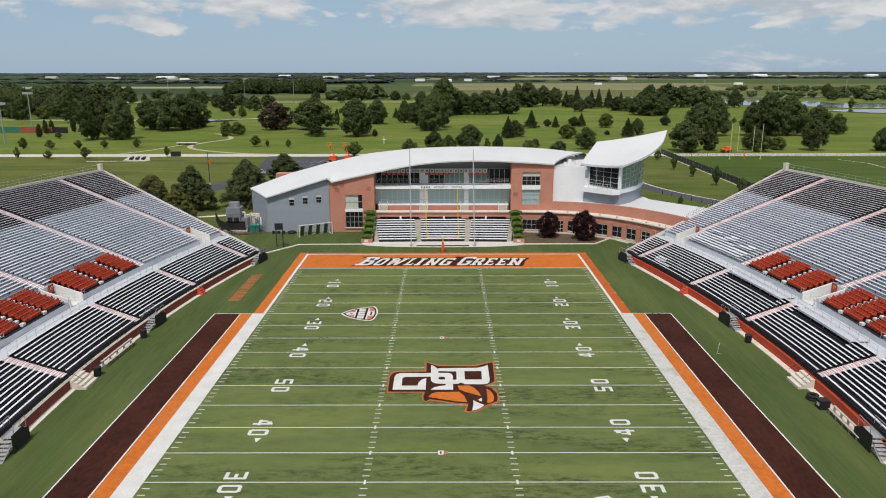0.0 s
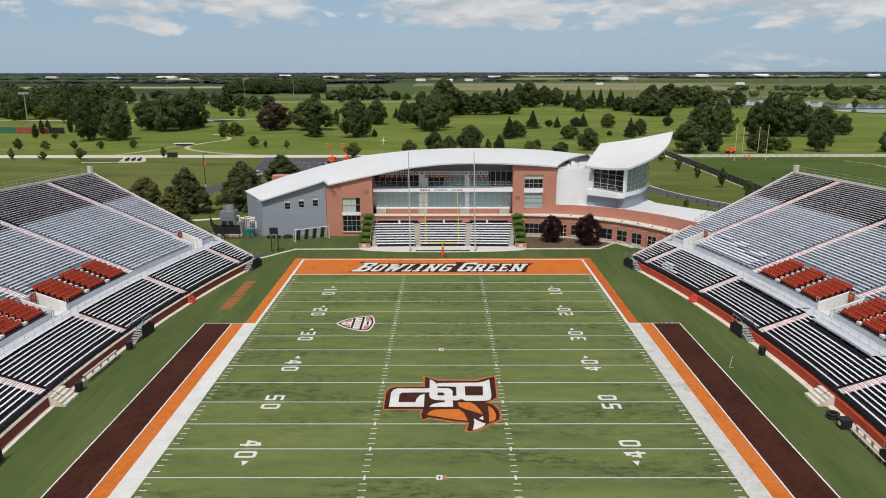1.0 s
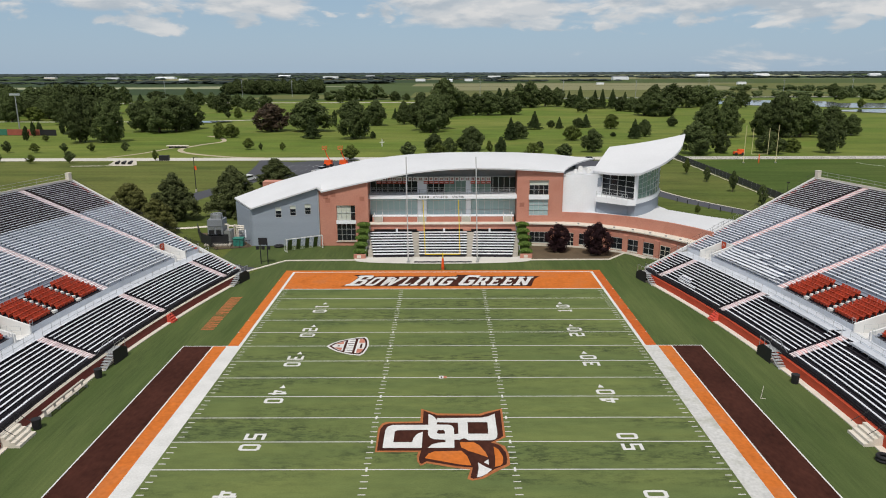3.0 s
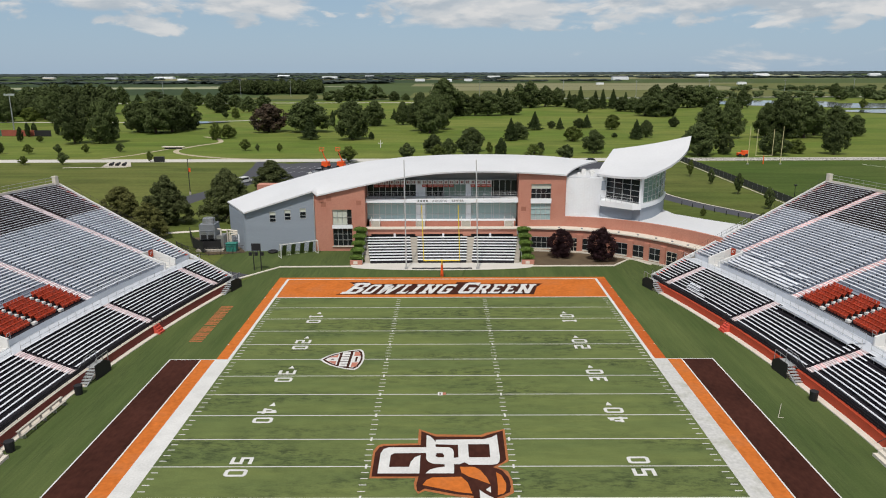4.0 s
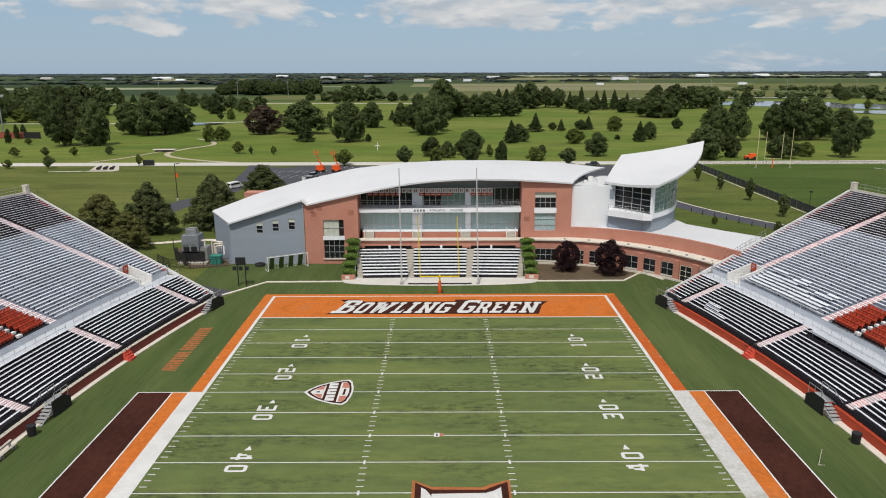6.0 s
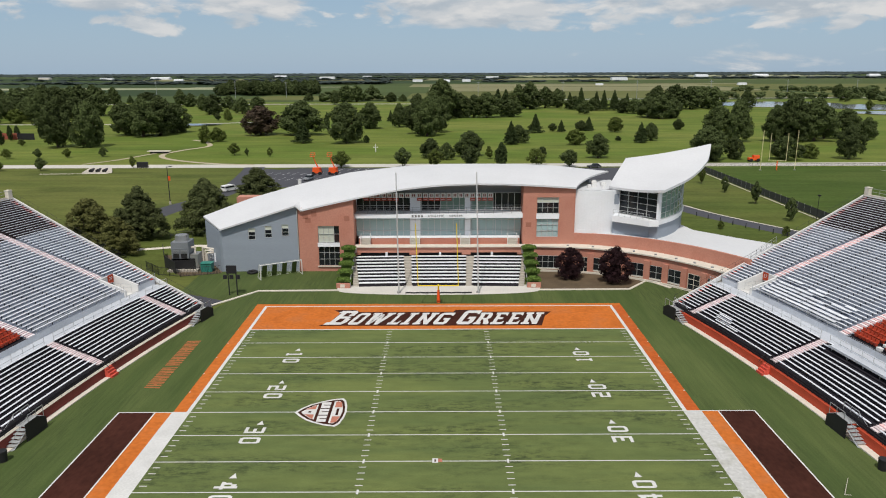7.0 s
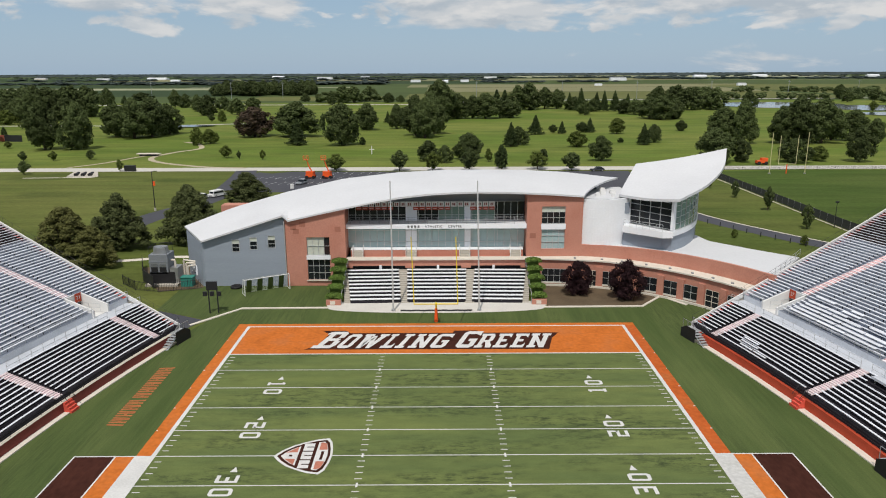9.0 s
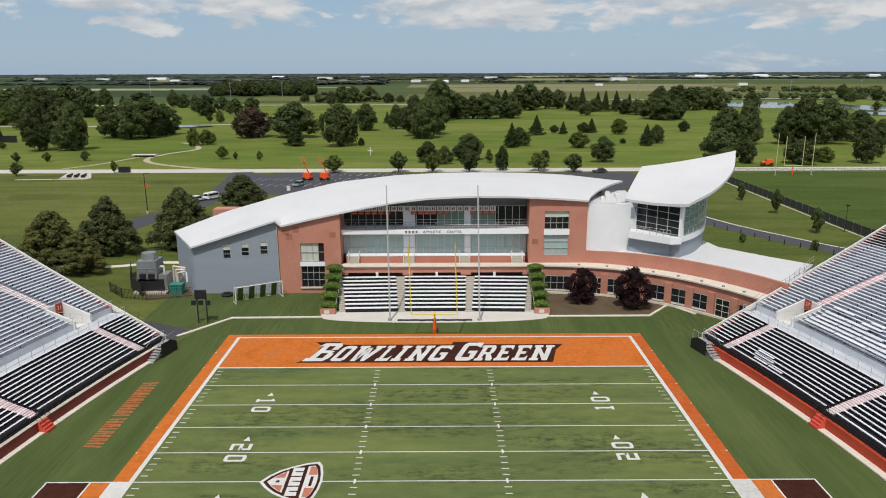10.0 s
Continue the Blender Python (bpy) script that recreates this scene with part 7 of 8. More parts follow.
car("parked_car", "silver sedan parked in a stall", pose(-40.2, 174.2, 0.02, 0, 0, 72), M_CAR_S, (4.5, 1.8, 1.45))
def passenger_van(m):
    """A boxy van: long body with a short sloping nose, a band of dark windows, four wheels."""
    v = thing("parked_van", "white passenger van parked on the asphalt driveway", "van")
    L_, W_, H_ = 5.4, 2.0, 2.1
    prof = [(-2.7, 0.35), (-2.7, 1.05), (-2.0, 1.2), (-1.35, 2.05), (-1.1, 2.1), (2.55, 2.1), (2.7, 1.9), (2.7, 0.35)]
    bm = bmesh.new()
    sides = [[bm.verts.new((x, k * W_ / 2 * (0.9 if z > 1.8 else 1.0), z)) for x, z in prof] for k in (-1, 1)]
    bm.faces.new(sides[0]), bm.faces.new(sides[1][::-1])
    for i in range(len(prof)):
        j = (i + 1) % len(prof)
        bm.faces.new((sides[0][j], sides[0][i], sides[1][i], sides[1][j]))
    part("body", bm, M_CAR_W, v)
    for k in (-1, 1):
        for a, b in ((-1.3, -0.45), (-0.35, 0.6), (0.7, 1.6), (1.7, 2.55)):
            bm = bmesh.new()
            box(bm, a, b, *sorted((k * 0.94, k * 1.015)), 1.25, 1.82)
            part("side_window", bm, M_GLASS_D, v)
        for x in (-1.75, 1.75):
            bm = bmesh.new()
            tube(bm, (x, k * 0.75, 0.36), (x, k * 1.02, 0.36), 0.36, n=12)
            wh = part("wheel", bm, M_BLACK, v)
            bm = bmesh.new()
            tube(bm, (x, k * 1.02, 0.36), (x, k * 1.035, 0.36), 0.2, n=10)
            part("rim", bm, M_STEEL, wh)
    bm = bmesh.new()
    box(bm, 2.69, 2.72, -0.75, 0.75, 1.25, 1.85)
    part("rear_window", bm, M_GLASS_D, v)
    bm = bmesh.new()
    w = [bm.verts.new(c) for c in ((-2.02, -0.85, 1.24), (-2.02, 0.85, 1.24), (-1.42, 0.8, 2.0), (-1.42, -0.8, 2.0))]
    bm.faces.new(w)
    part("windscreen", bm, M_GLASS_D, v)
    v.matrix_world = m


passenger_van(pose(-58.6, 154.0, 0.02, 0, 0, 62 + 180) @ Matrix.Scale(0.86, 4))
car("parked_car", "white sedan parked beside the passenger van", pose(-61.4, 150.6, 0.02, 0, 0, 62 + 180), M_CAR_W, (4.4, 1.8, 1.45))
car("parked_car", "dark sedan parked behind the building", pose(52, 199, 0.02, 0, 0, 8), M_ASPH, (4.5, 1.8, 1.4))
bm = bmesh.new()
box(bm, -0.45, 0.45, -0.4, 0.4, 0, 1.1), box(bm, -0.5, 0.5, -0.45, 0.45, 1.1, 1.2)
ob = tagged(part("white_bin", bm, M_WHITE), "white bin standing in the parking lot", "bin")
ob.location = (-41.4, 166.4, 0.02)


def boom_lift(x, y, lean):
    bl = thing("boom_lift", "orange boom lift with raised basket on the asphalt", "lift", "boom lifts", at=(x, y, 0))
    bm = bmesh.new()
    box(bm, -1.4, 1.4, -1.1, 1.1, 0.5, 1.1)
    part("chassis", bm, M_ORANGE, bl)
    bm = bmesh.new()
    prism(bm, [(-1.3, -0.9), (1.0, -1.0), (1.3, 0.9), (-1.1, 1.0)], 1.1, 2.2)
    part("turret", bm, M_ORANGE, bl)
    for sx_ in (-1, 1):
        for sy_ in (-1, 1):
            bm = bmesh.new()
            tube(bm, (sx_ * 1.05, sy_ * 0.9, 0.5), (sx_ * 1.05, sy_ * 1.3, 0.5), 0.5, n=12)
            part("wheel", bm, M_BLACK, bl)
    bm = bmesh.new()
    tube(bm, (0.6, 0, 1.9), (0.2 + lean, 0, 3.6), 0.22, 0.2, 6)
    tube(bm, (0.2 + lean, 0, 3.5), (-0.6 + lean, 0, 6.0), 0.17, 0.13, 6)
    part("boom", bm, M_ORANGE, bl)
    bm = bmesh.new()
    c = -0.7 + lean
    box(bm, c - 0.75, c + 0.75, -0.5, 0.5, 5.7, 5.8)
    bk = part("basket", bm, M_ORANGE, bl, "orange railed basket")
    bm = bmesh.new()
    for h in (6.3, 6.9):
        for a, b in (((c - 0.75, -0.5), (c + 0.75, -0.5)), ((c + 0.75, -0.5), (c + 0.75, 0.5)), ((c + 0.75, 0.5), (c - 0.75, 0.5)), ((c - 0.75, 0.5), (c - 0.75, -0.5))):
            tube(bm, (*a, h), (*b, h), 0.04, n=4)
    for a in ((c - 0.75, -0.5), (c + 0.75, -0.5), (c + 0.75, 0.5), (c - 0.75, 0.5)):
        tube(bm, (*a, 5.8), (*a, 6.9), 0.04, n=4)
    part("basket_rail", bm, M_ORANGE, bk)


boom_lift(-39.6, 185.6, -0.5)
boom_lift(-34.4, 185.6, -0.3)

trc = thing("tractor", "small orange red tractor parked by the road", "tractor", at=(112.5, 213.5, 0))
bm = bmesh.new()
box(bm, -2.2, 1.4, -0.8, 0.8, 0.6, 1.5), box(bm, -0.6, 1.6, -0.8, 0.8, 1.5, 2.3)
part("body", bm, M_ORANGE, trc)
for x in (-1.5, 1.0):
    for s in (-1, 1):
        bm = bmesh.new()
        tube(bm, (x, s * 0.7, 0.6), (x, s * 1.1, 0.6), 0.6, n=12)
        part("wheel", bm, M_BLACK, trc)

# ---- lawn beside the grey wing ----
board = thing("scoreboard", "small black display board on two posts", "scoreboard")
bm = bmesh.new()
box(bm, -31.6, -30.1, 60.3, 60.55, 3.4, 4.6)
part("panel", bm, M_BLACK, board)
for x in (-31.4, -30.2):
    bm = bmesh.new()
    box(bm, x - 0.07, x + 0.07, 60.42, 60.56, 0, 3.4)
    part("post", bm, M_BLACK, board)
for x in (-31.8, -30.85, -29.9):
    bm = bmesh.new()
    box(bm, x - 0.26, x + 0.26, 60.1, 60.42, 2.6, 3.2)
    part("loudspeaker", bm, M_BLACK, board)

sg_ = thing("soccer_goal", "white framed portable soccer goal with net", "soccer goal")
A_, B_ = Vector((-28.6, 68.2, 0)), Vector((-22.6, 71.6, 0))
back = Vector((-0.5, 0.87, 0)) * 1.6
for p in (A_, B_):
    bm = bmesh.new()
    tube(bm, p, p + Vector((0, 0, 2.4)), 0.07, n=6)
    part("post", bm, M_WHITE, sg_)
    bm = bmesh.new()
    tube(bm, p + Vector((0, 0, 2.4)), p + back * 0.4 + Vector((0, 0, 2.4)), 0.04, n=5)
    tube(bm, p + back * 0.4 + Vector((0, 0, 2.4)), p + back, 0.04, n=5)
    tube(bm, p, p + back, 0.04, n=5)
    part("side_stay", bm, M_WHITE, sg_)
bm = bmesh.new()
tube(bm, A_ + Vector((0, 0, 2.4)), B_ + Vector((0, 0, 2.4)), 0.07, n=6)
part("crossbar", bm, M_WHITE, sg_)
bm = bmesh.new()
tube(bm, A_ + back, B_ + back, 0.04, n=5)
part("back_bar", bm, M_WHITE, sg_)
bm = bmesh.new()
for i in range(29):
    p = A_.lerp(B_, i / 28)
    tube(bm, p + back * 0.4 + Vector((0, 0, 2.4)), p + back, 0.012, n=3)
for i in range(10):
    q = back * (0.4 + 0.06 * i) + Vector((0, 0, 2.4 - 0.24 * i))
    tube(bm, A_ + q, B_ + q, 0.012, n=3)
part("net", bm, M_WHITE, sg_)
for i in range(4):
    p = A_.lerp(B_, 0.14 + 0.24 * i) + back * 0.97
    bm = bmesh.new()
    d = (B_ - A_).normalized() * 0.4
    f = [p - d, p + d, p + d - back * 0.5 + Vector((0, 0, 2.1)), p - d - back * 0.5 + Vector((0, 0, 2.1))]
    bm.faces.new([bm.verts.new(v) for v in f])
    part("net_panel", bm, M_APRON, sg_)
bm = bmesh.new()
torus(bm, (-31.0, 72.2, 0.22), 0.7, 0.22)
tagged(part("old_tyre", bm, M_BLACK), "black tyre lying on the grass by the wall", "tyre")

# chiller yard
yard = thing("chiller_unit", "grey rooftop style chiller unit on a concrete pad", "chiller", at=(-42.9, 75.2, 0))
yard.scale = (1.15, 1.05, 1.26)
bm = bmesh.new()
box(bm, -2.2, 2.2, -2.2, 2.2, 0, 0.25)
part("pad", bm, M_CONC, yard)
bm = bmesh.new()
box(bm, -1.7, 1.7, -1.4, 1.4, 0.25, 1.7)
part("base", bm, M_BLACK, yard)
bm = bmesh.new()
box(bm, -1.6, 0.9, -1.4, 1.4, 1.5, 3.9)
box(bm, -1.66, 0.96, -1.46, 1.46, 2.95, 3.05)
part("casing", bm, mat("grey_casing", (0.24, 0.26, 0.29), 0.5, 0.3), yard, "grey metal casing")
for k in range(2):
    bm = bmesh.new()
    box(bm, -1.4 + k * 1.15, -0.5 + k * 1.15, -1.43, -1.4, 1.75, 2.35)
    part("intake", bm, M_BLACK, yard, "dark intake opening")
    for z in (2.45, 2.6, 2.75):
        bm = bmesh.new()
        box(bm, -1.4 + k * 1.15, -0.5 + k * 1.15, -1.45, -1.4, z, z + 0.06)
        part("intake_slat", bm, M_STEEL, yard)
bm = bmesh.new()
tube(bm, (-0.35, 0, 3.9), (-0.35, 0, 4.7), 1.05, 0.95, 14)
part("fan_hood", bm, M_STEEL, yard)
bm = bmesh.new()
for x in (-1.5, 0.8):
    for y in (-1.3, 1.3):
        tube(bm, (x, y, 3.9), (x, y, 4.9), 0.025, n=4)
    tube(bm, (x, -1.3, 4.9), (x, 1.3, 4.9), 0.025, n=4)
for y in (-1.3, 1.3):
    tube(bm, (-1.5, y, 4.9), (0.8, y, 4.9), 0.025, n=4)
part("top_rail", bm, M_BLACK, yard)
bm = bmesh.new()
box(bm, 1.0, 2.1, -1.2, 1.0, 0.25, 2.2), box(bm, 1.1, 2.0, -1.26, -1.2, 0.6, 1.9)
part("pump_cabinet", bm, M_STEEL, yard, "lower grey pump cabinet")
bm = bmesh.new()
tube(bm, (1.5, -0.2, 2.2), (1.5, -0.2, 3.0), 0.14, n=8)
tube(bm, (1.5, -0.2, 3.0), (0.9, -0.2, 3.0), 0.14, n=8)
part("pipe", bm, M_CREAM, yard)
for k, (x, y) in enumerate(((-40.9, 77.9), (-40.2, 77.0), (-39.7, 76.2))):
    bm = bmesh.new()
    tube(bm, (x, y, 0), (x, y, 3.0 - 0.3 * k), 0.16, n=8)
    tube(bm, (x, y, 3.0 - 0.3 * k), (-38.1, 76.6 + 0.3 * k, 3.0 - 0.3 * k), 0.16, n=8)
    tagged(part("insulated_pipe", bm, M_CREAM), "pale insulated pipe running to the wall", "pipe", "pipes of the chiller yard")
bm = bmesh.new()
box(bm, -0.9, 0.9, -0.7, 0.7, 0, 1.4), box(bm, -1.0, 1.0, -0.8, 0.8, 1.4, 1.5)
ob = tagged(part("utility_cabinet", bm, M_TEAL), "teal green utility cabinet in the fenced yard", "cabinet")
ob.location = (-38.9, 73.6, 0.02)
for x, y, z0 in ((-37.9, 76.3, 1.0), (-38.7, 77.5, 1.2), (-39.5, 78.8, 1.0)):
    bm = bmesh.new()
    box(bm, x - 0.45, x - 0.1, y - 0.4, y + 0.4, z0, z0 + 1.5)
    part("wall_cabinet", bm, M_WHITECLAD, bld)
bm = bmesh.new()
sheet(bm, [(-46.9, 76.2), (-42.2, 70.4), (-36.2, 72.2), (-36.3, 73.6), (-40.6, 80.6), (-43, 86), (-50.2, 84)], 0.01)
structure("concrete_yard", bm, M_MULCH, "worn concrete yard behind the grey wing")


def fence(name, label, line, h, step, board, solid):
    f = thing(name, label, "fence")
    for a, b in zip(line, line[1:]):
        a, b = Vector((*a, 0)), Vector((*b, 0))
        n = max(1, round((b - a).length / step))
        for k in range(n):
            p, q = a.lerp(b, k / n), a.lerp(b, (k + 1) / n)
            bm = bmesh.new()
            tube(bm, p, p + Vector((0, 0, h + 0.1)), 0.05, n=5)
            part("post", bm, M_BLACK if not solid or h < 1.9 or h > 1.95 else M_STEEL, f)
            bm = bmesh.new()
            if solid:
                d = (q - p).normalized()
                nn = Vector((-d.y, d.x, 0)) * 0.03
                vs_ = [p - nn, q - nn, q + nn, p + nn]
                prism(bm, [(v.x, v.y) for v in vs_], 0.08, h)
            else:
                for z in (0.15, h - 0.1):
                    tube(bm, p + Vector((0, 0, z)), q + Vector((0, 0, z)), 0.03, n=4)
                m_ = max(3, int((q - p).length / 0.22))
                for i in range(1, m_):
                    c = p.lerp(q, i / m_)
                    tube(bm, c + Vector((0, 0, 0.1)), c + Vector((0, 0, h)), 0.028, n=3)
            part("panel", bm, board, f)
    return f


fence("screen_fence", "black screened fence round the chiller yard", [(-50.4, 84.4), (-46.9, 76.0), (-43.6, 71.9)], 2.0, 2.4, M_BLACK, True)
fence("picket_fence", "black metal picket fence beside the lawn", [(-49.5, 74.5), (-46.2, 71.2), (-42.2, 70.1), (-36.2, 72.0)], 1.5, 2.4, M_BLACK, False)
fence("boundary_fence", "long dark screened fence beside the practice field", [(85.2, 209), (85.2, 110), (88, 78)], 1.9, 3.0, mat("dark_mesh", (0.042, 0.046, 0.04), 0.9, var=0.3, scale=0.4, fine=3), True)
fence("road_fence", "low dark fence along the road", [(88, 200.5), (210, 199)], 1.1, 6.0, M_BLACK, False)
for k in range(14):
    q_ = k / 13
    x, y = interp(q_, (0, 0.3, 0.65, 1), (58.5, 64.5, 72, 80)), interp(q_, (0, 0.3, 0.65, 1), (117.5, 105.5, 93, 84))
    bm = bmesh.new()
    tube(bm, (x, y, 0), (x, y, 0.95), 0.09, 0.09, 8)
    tube(bm, (x, y, 0.95), (x, y, 1.05), 0.09, 0.03, 8)
    tagged(part("bollard", bm, M_BLACK), "black post standing along the asphalt driveway", "bollard", "bollards along the driveway")

strip("kerb", [(84.6, 209), (84.6, 110), (87.4, 78)], 0.35, M_CREAM, 0.03, "pale kerb under the long fence")
# practice goal and poles
M_PALEY = mat("pale_yellow_paint", (0.6, 0.54, 0.3), 0.5, var=0.08)
pg = thing("practice_goal", "pale practice goal post on the far field", "goal post")
for x in (107.9, 113.5):
    bm = bmesh.new()
    tube(bm, (x, 192, 3), (x, 192, 12), 0.09, n=6)
    part("upright", bm, M_PALEY, pg)
bm = bmesh.new()
tube(bm, (107.8, 192, 3), (113.6, 192, 3), 0.09, n=6)
part("crossbar", bm, M_PALEY, pg)
bm = bmesh.new()
tube(bm, (110.7, 192, 0), (110.7, 192, 3), 0.2, 0.16, 8)
part("base_pad", bm, M_ORANGE, pg, "orange padded base")
for x in (105.1, 116.4, 167.5):
    npole = thing("net_pole", "tall pale pole on the practice field", "pole", "poles of the practice field")
    bm = bmesh.new()
    tube(bm, (x, 191.5, 0), (x, 191.5, 13), 0.11, 0.09, 6)
    part("mast", bm, M_PALEY, npole)
    bm = bmesh.new()
    tube(bm, (x, 191.5, 0), (x, 191.5, 0.3), 0.4, n=8)
    part("foot", bm, M_STEEL, npole)

fp = thing("field_lamp", "thin dark lamp pole beside the long fence", "lamp post")
bm = bmesh.new()
tube(bm, (83.4, 112.7, 0), (83.4, 112.7, 5.6), 0.08, 0.06, 6)
part("mast", bm, M_BLACK, fp)
bm = bmesh.new()
box(bm, 83.1, 83.7, 112.5, 112.9, 5.4, 5.7)
part("lamp_head", bm, M_BLACK, fp)

# sign on a lamp post, culvert, footbridge, courts
lp = thing("lamp_post", "thin dark lamp post with a small orange banner", "lamp post", at=(-67.78, 134.56, 0))
bm = bmesh.new()
tube(bm, (0, 0, 0), (0, 0, 9.5), 0.13, 0.08, 6)
part("mast", bm, M_BLACK, lp)
bm = bmesh.new()
box(bm, 0.1, 0.6, -0.03, 0.03, 6.0, 7.1)
part("banner", bm, M_ORANGE, lp, "faded orange banner")
bm = bmesh.new()
tube(bm, (0, 0, 9.4), (0.9, 0, 9.5), 0.06, 0.05, 6), box(bm, 0.5, 1.3, -0.16, 0.16, 9.45, 9.58)
part("lamp_head", bm, M_BLACK, lp)
bm = bmesh.new()
tube(bm, (0, 0, -0.05), (0, 0, 0.7), 0.28, 0.26, 10)
part("footing", bm, M_CONC, lp, "pale concrete footing")

cv = thing("culvert", "pale concrete culvert headwall with three dark pipes", "culvert")
bm = bmesh.new()
prism(bm, [(-117.5, 190.2), (-107.5, 190.2), (-108.8, 193.3), (-116.2, 193.3)], 0, [0.1, 0.1, 1.3, 1.3])
part("headwall", bm, M_CONC, cv)
bm = bmesh.new()
prism(bm, [(-119, 188.6), (-116, 188.2), (-109, 188.6), (-108, 190.2)], 0.0, 0.06)
part("spillway", bm, M_CREAM, cv)
for x in (-114.7, -112.5, -110.3):
    bm = bmesh.new()
    tube(bm, (x, 190.6, 0.5), (x, 193.0, 0.7), 0.66, 0.62, n=14)
    part("pipe_mouth", bm, M_BLACK, cv)
strip("culvert_path", [(-130, 188.0), (-119, 188.6)], 1.0, M_CREAM, 0.02)
br = thing("footbridge", "small concrete footbridge with dark opening on the path", "bridge")
bm = bmesh.new()
box(bm, -118, -109, 244.8, 247.2, 0.75, 1.0)
part("deck", bm, M_CREAM, br)
bm = bmesh.new()
box(bm, -117, -110, 245.2, 246.6, 0, 0.75)
part("dark_span", bm, M_BLACK, br)
bm = bmesh.new()
box(bm, -104.5, -101, 202.5, 203.8, 0, 1.9)
tagged(part("utility_box", bm, M_BLACK), "dark utility box standing beside the road", "box")
ws = thing("court_windscreen", "red and teal windscreen fence of the tennis courts", "fence")
for i, (m_) in enumerate((M_COURT_R, M_COURT_R, M_COURT_R, M_COURT_G, M_COURT_G, M_COURT_R, M_COURT_R, M_BLACK)):
    bm = bmesh.new()
    x0 = -267 + i * 9.0
    prism(bm, [(x0, 312 - i * 1.2), (x0 + 8.8, 310.8 - i * 1.2), (x0 + 8.8, 311.0 - i * 1.2), (x0, 312.2 - i * 1.2)], 0.2, 3.2)
    part("panel", bm, m_, ws)
    bm = bmesh.new()
    tube(bm, (x0, 312.1 - i * 1.2, 0), (x0, 312.1 - i * 1.2, 3.4), 0.08, n=5)
    part("post", bm, M_STEEL, ws)
for x, y, h in ((-219, 312, 20), (-191, 241, 18)):
    fl = thing("floodlight_mast", "tall grey floodlight mast beside the courts", "light mast", "floodlight masts")
    bm = bmesh.new()
    tube(bm, (x, y, 0), (x, y, h), 0.35, 0.2, 7)
    part("mast", bm, M_STEEL, fl)
    bm = bmesh.new()
    box(bm, x - 2.6, x + 2.6, y - 0.2, y + 0.2, h - 0.4, h)
    for k in range(5):
        box(bm, x - 2.4 + k * 1.1, x - 1.7 + k * 1.1, y - 0.5, y + 0.2, h, h + 0.7)
    part("lamp_bank", bm, M_FRAME, fl)
wm = thing("garden_sculpture", "white abstract post standing on the golf course", "sculpture", at=(-26.6, 248.8, 0))
bm = bmesh.new()
tube(bm, (0, 0, 0), (0, 0, 3.2), 0.2, 0.14, 6)
part("post", bm, M_WHITE, wm)
bm = bmesh.new()
box(bm, -1.0, 1.0, -0.12, 0.12, 1.7, 1.95)
part("arm", bm, M_WHITE, wm)
pent = part("roof_penthouse", (lambda b: (box(b, -37.5, -30.5, 88.5, 91, 0, 9.9), b)[1])(bmesh.new()), M_BRICK, bld)


# ---- small things at the stands' feet ----
def gate(sg, s):
    g = thing("field_gate", "black tarpaulin covered stair gate at the stand foot", "gate", "field gates", at=(0, 0, 0))
    m = place(sg, s, -0.35, 0)
    w = -1 if sg > 0 else 1
    for k in range(6):
        bm = bmesh.new()
        box(bm, -0.2, 0.2, 0.0, 1.25, 0.2 * k, 0.2 * k + 0.06, m @ Matrix.Translation((w * (-2.4 + 0.36 * k), 0, 0)))
        part("tread", bm, M_FRAME, g, "pale metal tread")
    for y0 in (-0.03, 1.22):
        bm = bmesh.new()
        tube(bm, m @ Vector((w * -2.5, y0, 0.0)), m @ Vector((w * -0.3, y0, 1.1)), 0.05, n=4)
        part("stringer", bm, M_FRAME, g)
    bm = bmesh.new()
    prism_pts = [(-0.9, 0.0), (2.0, 0.0), (2.0, 1.1), (0.9, 1.7), (-0.9, 1.7)]
    for y0 in (-0.25, 1.25):
        lo = [bm.verts.new(m @ Vector((w * x, y0, z))) for x, z in prism_pts]
        hi = [bm.verts.new(m @ Vector((w * x, y0 + 0.06, z))) for x, z in prism_pts]
        bm.faces.new(lo), bm.faces.new(hi[::-1])
        for i in range(5):
            bm.faces.new((lo[i], lo[(i + 1) % 5], hi[(i + 1) % 5], hi[i]))
    bmesh.ops.recalc_face_normals(bm, faces=bm.faces)
    part("tarpaulin", bm, M_BLACK, g, "black tarpaulin side")
    bm = bmesh.new()
    box(bm, *sorted((w * -0.2, w * 1.9)), -0.04, 1.3, 1.1, 1.18, m)
    part("landing", bm, M_FRAME, g)
    for y0 in (-0.07, 1.33):
        for x in (-0.2, 0.9, 1.9):
            bm = bmesh.new()
            tube(bm, m @ Vector((w * x, y0, 0)), m @ Vector((w * x, y0, 2.3)), 0.035, n=5)
            part("rail_post", bm, M_STEEL, g)
        bm = bmesh.new()
        tube(bm, m @ Vector((w * -0.2, y0, 2.3)), m @ Vector((w * 1.9, y0, 2.3)), 0.035, n=5)
        part("top_rail", bm, M_STEEL, g)
        bm = bmesh.new()
        tube(bm, m @ Vector((w * -2.5, y0, 1.0)), m @ Vector((w * -0.2, y0, 2.2)), 0.035, n=5)
        part("stair_rail", bm, M_STEEL, g)


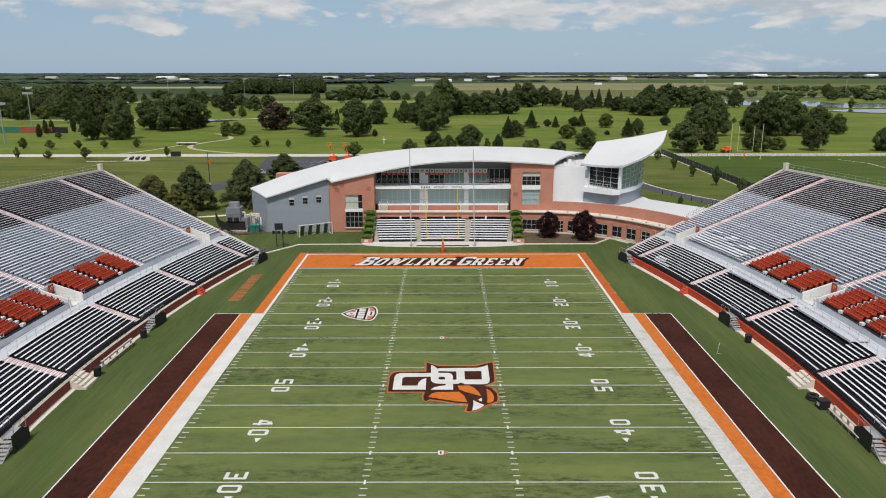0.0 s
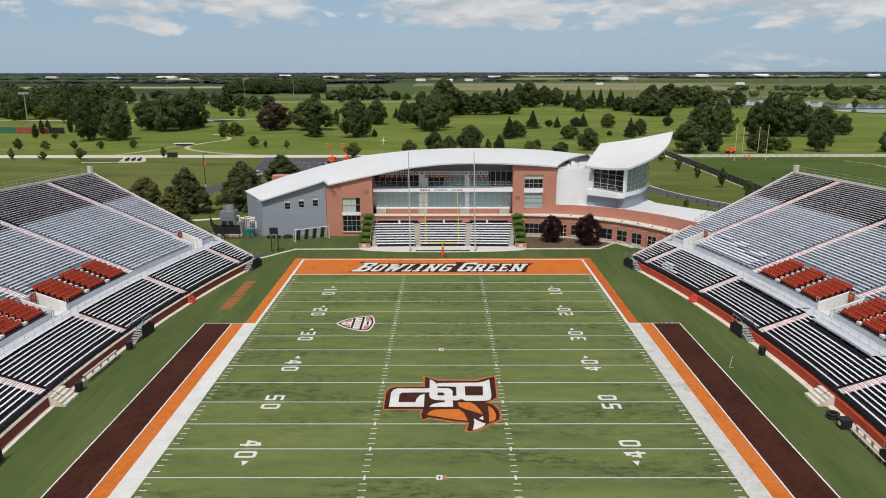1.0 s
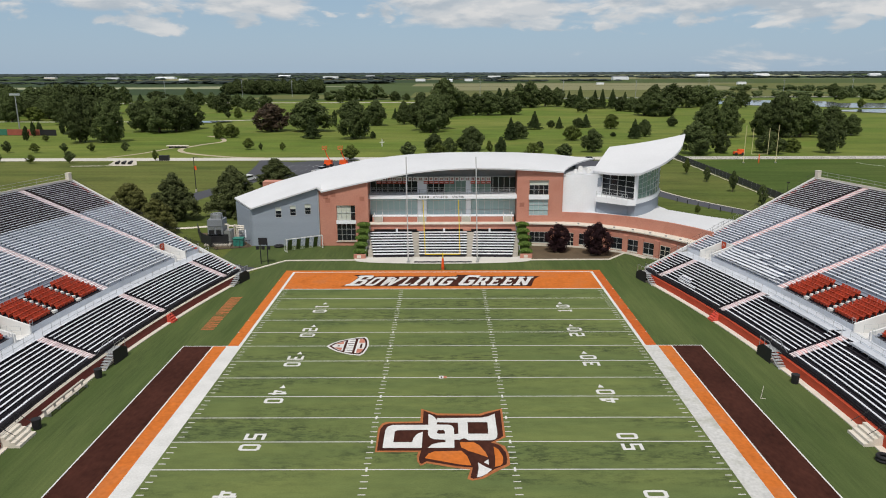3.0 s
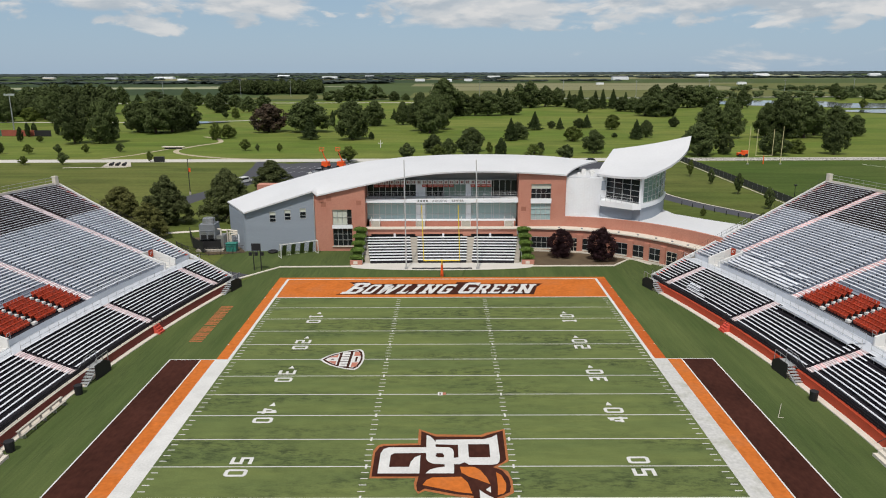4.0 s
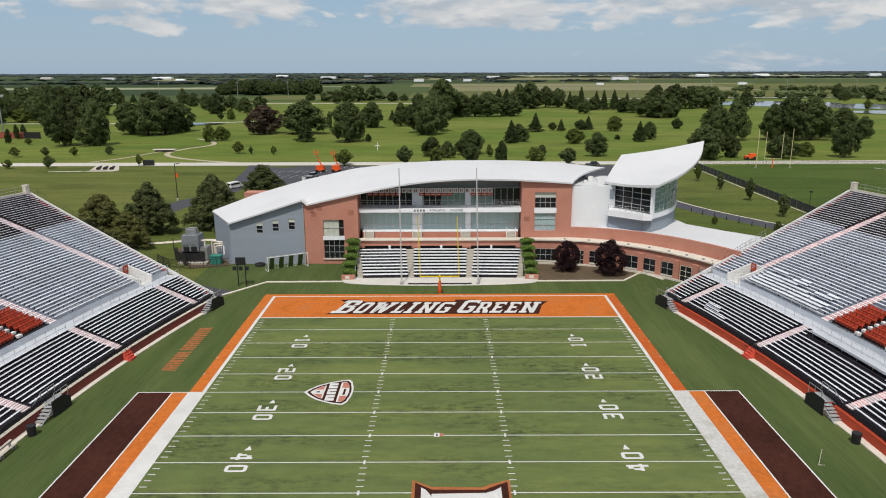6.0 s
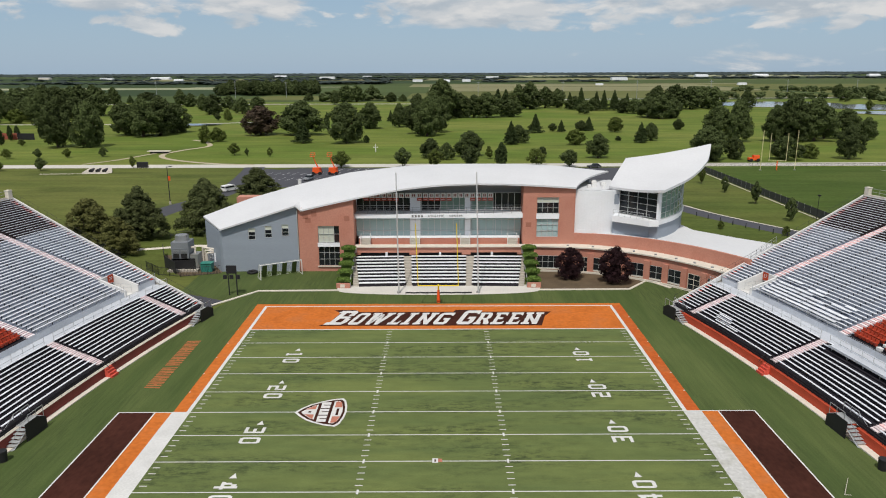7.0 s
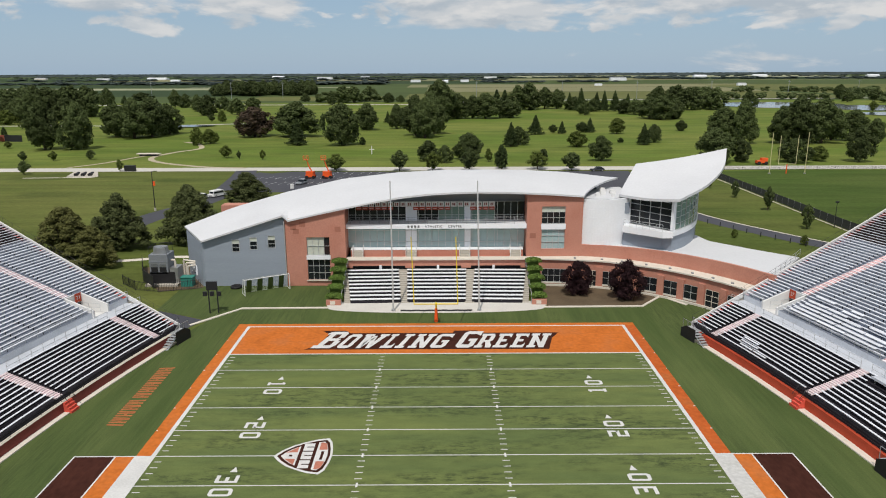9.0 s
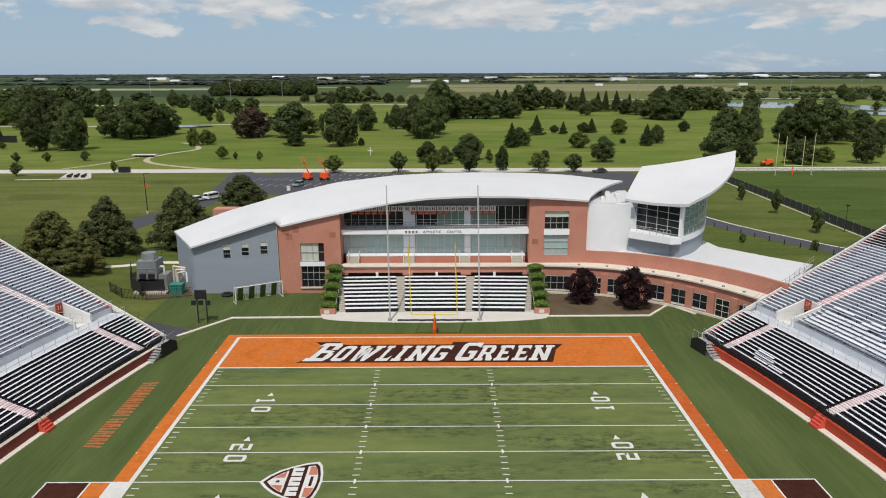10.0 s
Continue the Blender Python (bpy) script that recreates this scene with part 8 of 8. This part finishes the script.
def foot_steps(sg, s, wide, n, deep, material, label):
    g = thing("front_steps", label, "steps", "steps at the stand foot")
    for k in range(n):
        bm = bmesh.new()
        box(bm, -wide / 2, wide / 2, 0.5 - deep * (n - k), 0.5, 0.0 if k == 0 else 1.05 * k / n, 1.05 * (k + 1) / n, place(sg, s, 0, 0))
        part("step", bm, material, g)
    bm = bmesh.new()
    m = place(sg, s, 0, 0)
    for x in (-wide / 2, wide / 2):
        tube(bm, m @ Vector((x, 0.6, 1.2)), m @ Vector((x, 0.6, 2.2)), 0.03, n=5)
        tube(bm, m @ Vector((x, 0.6, 2.2)), m @ Vector((x, 0.7 - deep * n, 1.2)), 0.03, n=5)
    part("handrail", bm, M_BLACK, g)


for sg in (-1, 1):
    gate(sg, 18.2)
    gate(sg, 49.6)
    gate(sg, -13.0)
    foot_steps(sg, 31.6, 1.15, 4, 0.22, M_STEPR, "bright red painted steps against the wall")
    foot_steps(sg, 0.3, 2.6, 4, 0.42, M_CREAM, "cream concrete steps against the wall")


def bin_at(sg, s, d, r, h, label, name="litter_bin"):
    x, y = SP(sg, s, d)
    bm = bmesh.new()
    tube(bm, (x, y, 0.0), (x, y, h), r * 0.86, r, 12)
    tube(bm, (x, y, h), (x, y, h + 0.08), r * 1.06, r * 1.0, 12)
    tagged(part(name, bm, M_BLACK), label, "bin", "bins at the stand foot")


for sg, s, d in ((1, 12.2, -0.6), (-1, 14.0, -0.6), (-1, 2.6, -0.7)):
    bin_at(sg, s, d, 0.42, 0.95, "black litter bin standing by the red wall")
for sg, s0, s1 in ((-1, 4.6, 11.8), (1, -12.0, -6.2)):
    b = thing("team_bench", "long aluminium bench against the front wall", "bench", "benches at the stand foot")
    for d, z in ((-0.7, 0.4), (-0.3, 0.75)):
        bm = bmesh.new()
        bar(bm, sg, s0, s1, d, d + 0.25, z, z + 0.05)
        part("plank", bm, M_CONC, b)
    for s in np.linspace(s0 + 0.3, s1 - 0.3, 5):
        bm = bmesh.new()
        box(bm, -0.04, 0.04, -0.75, -0.1, 0, 0.4, place(sg, s, 0, 0))
        box(bm, -0.04, 0.04, -0.3, -0.05, 0.4, 0.75, place(sg, s, 0, 0))
        part("leg", bm, M_STEEL, b)
def stacked_tyres(s, d):
    x, y = SP(1, s, d)
    for z in (0.16, 0.47):
        bm = bmesh.new()
        torus(bm, (x, y, z), 0.45, 0.16)
        tagged(part("tyre", bm, M_BLACK), "black tyre in a stack of two by the red wall", "tyre", "tyres on the turf")
    x, y = SP(1, s - 1.9, d + 0.1)
    bx = thing("equipment_box", "black equipment box with a pale label on the turf", "box", at=(x, y, 0))
    bm = bmesh.new()
    box(bm, -0.5, 0.5, -0.45, 0.45, 0, 0.85), box(bm, -0.53, 0.53, -0.48, 0.48, 0.85, 0.95)
    part("body", bm, M_BLACK, bx)
    bm = bmesh.new()
    box(bm, -0.515, -0.5, -0.25, 0.2, 0.3, 0.65)
    part("label_plate", bm, M_CREAM, bx, "pale label plate")


stacked_tyres(-3.4, -0.85)
bm = bmesh.new()
tube(bm, (32.5, 8.5, 0), (33.0, 9.2, 1.1), 0.022, n=4)
tube(bm, (32.5, 8.5, 0.03), (33.0, 8.45, 0.03), 0.022, n=4)
tagged(part("marker_pole", bm, M_CREAM), "thin pale sideline marker leaning on the turf", "pole")
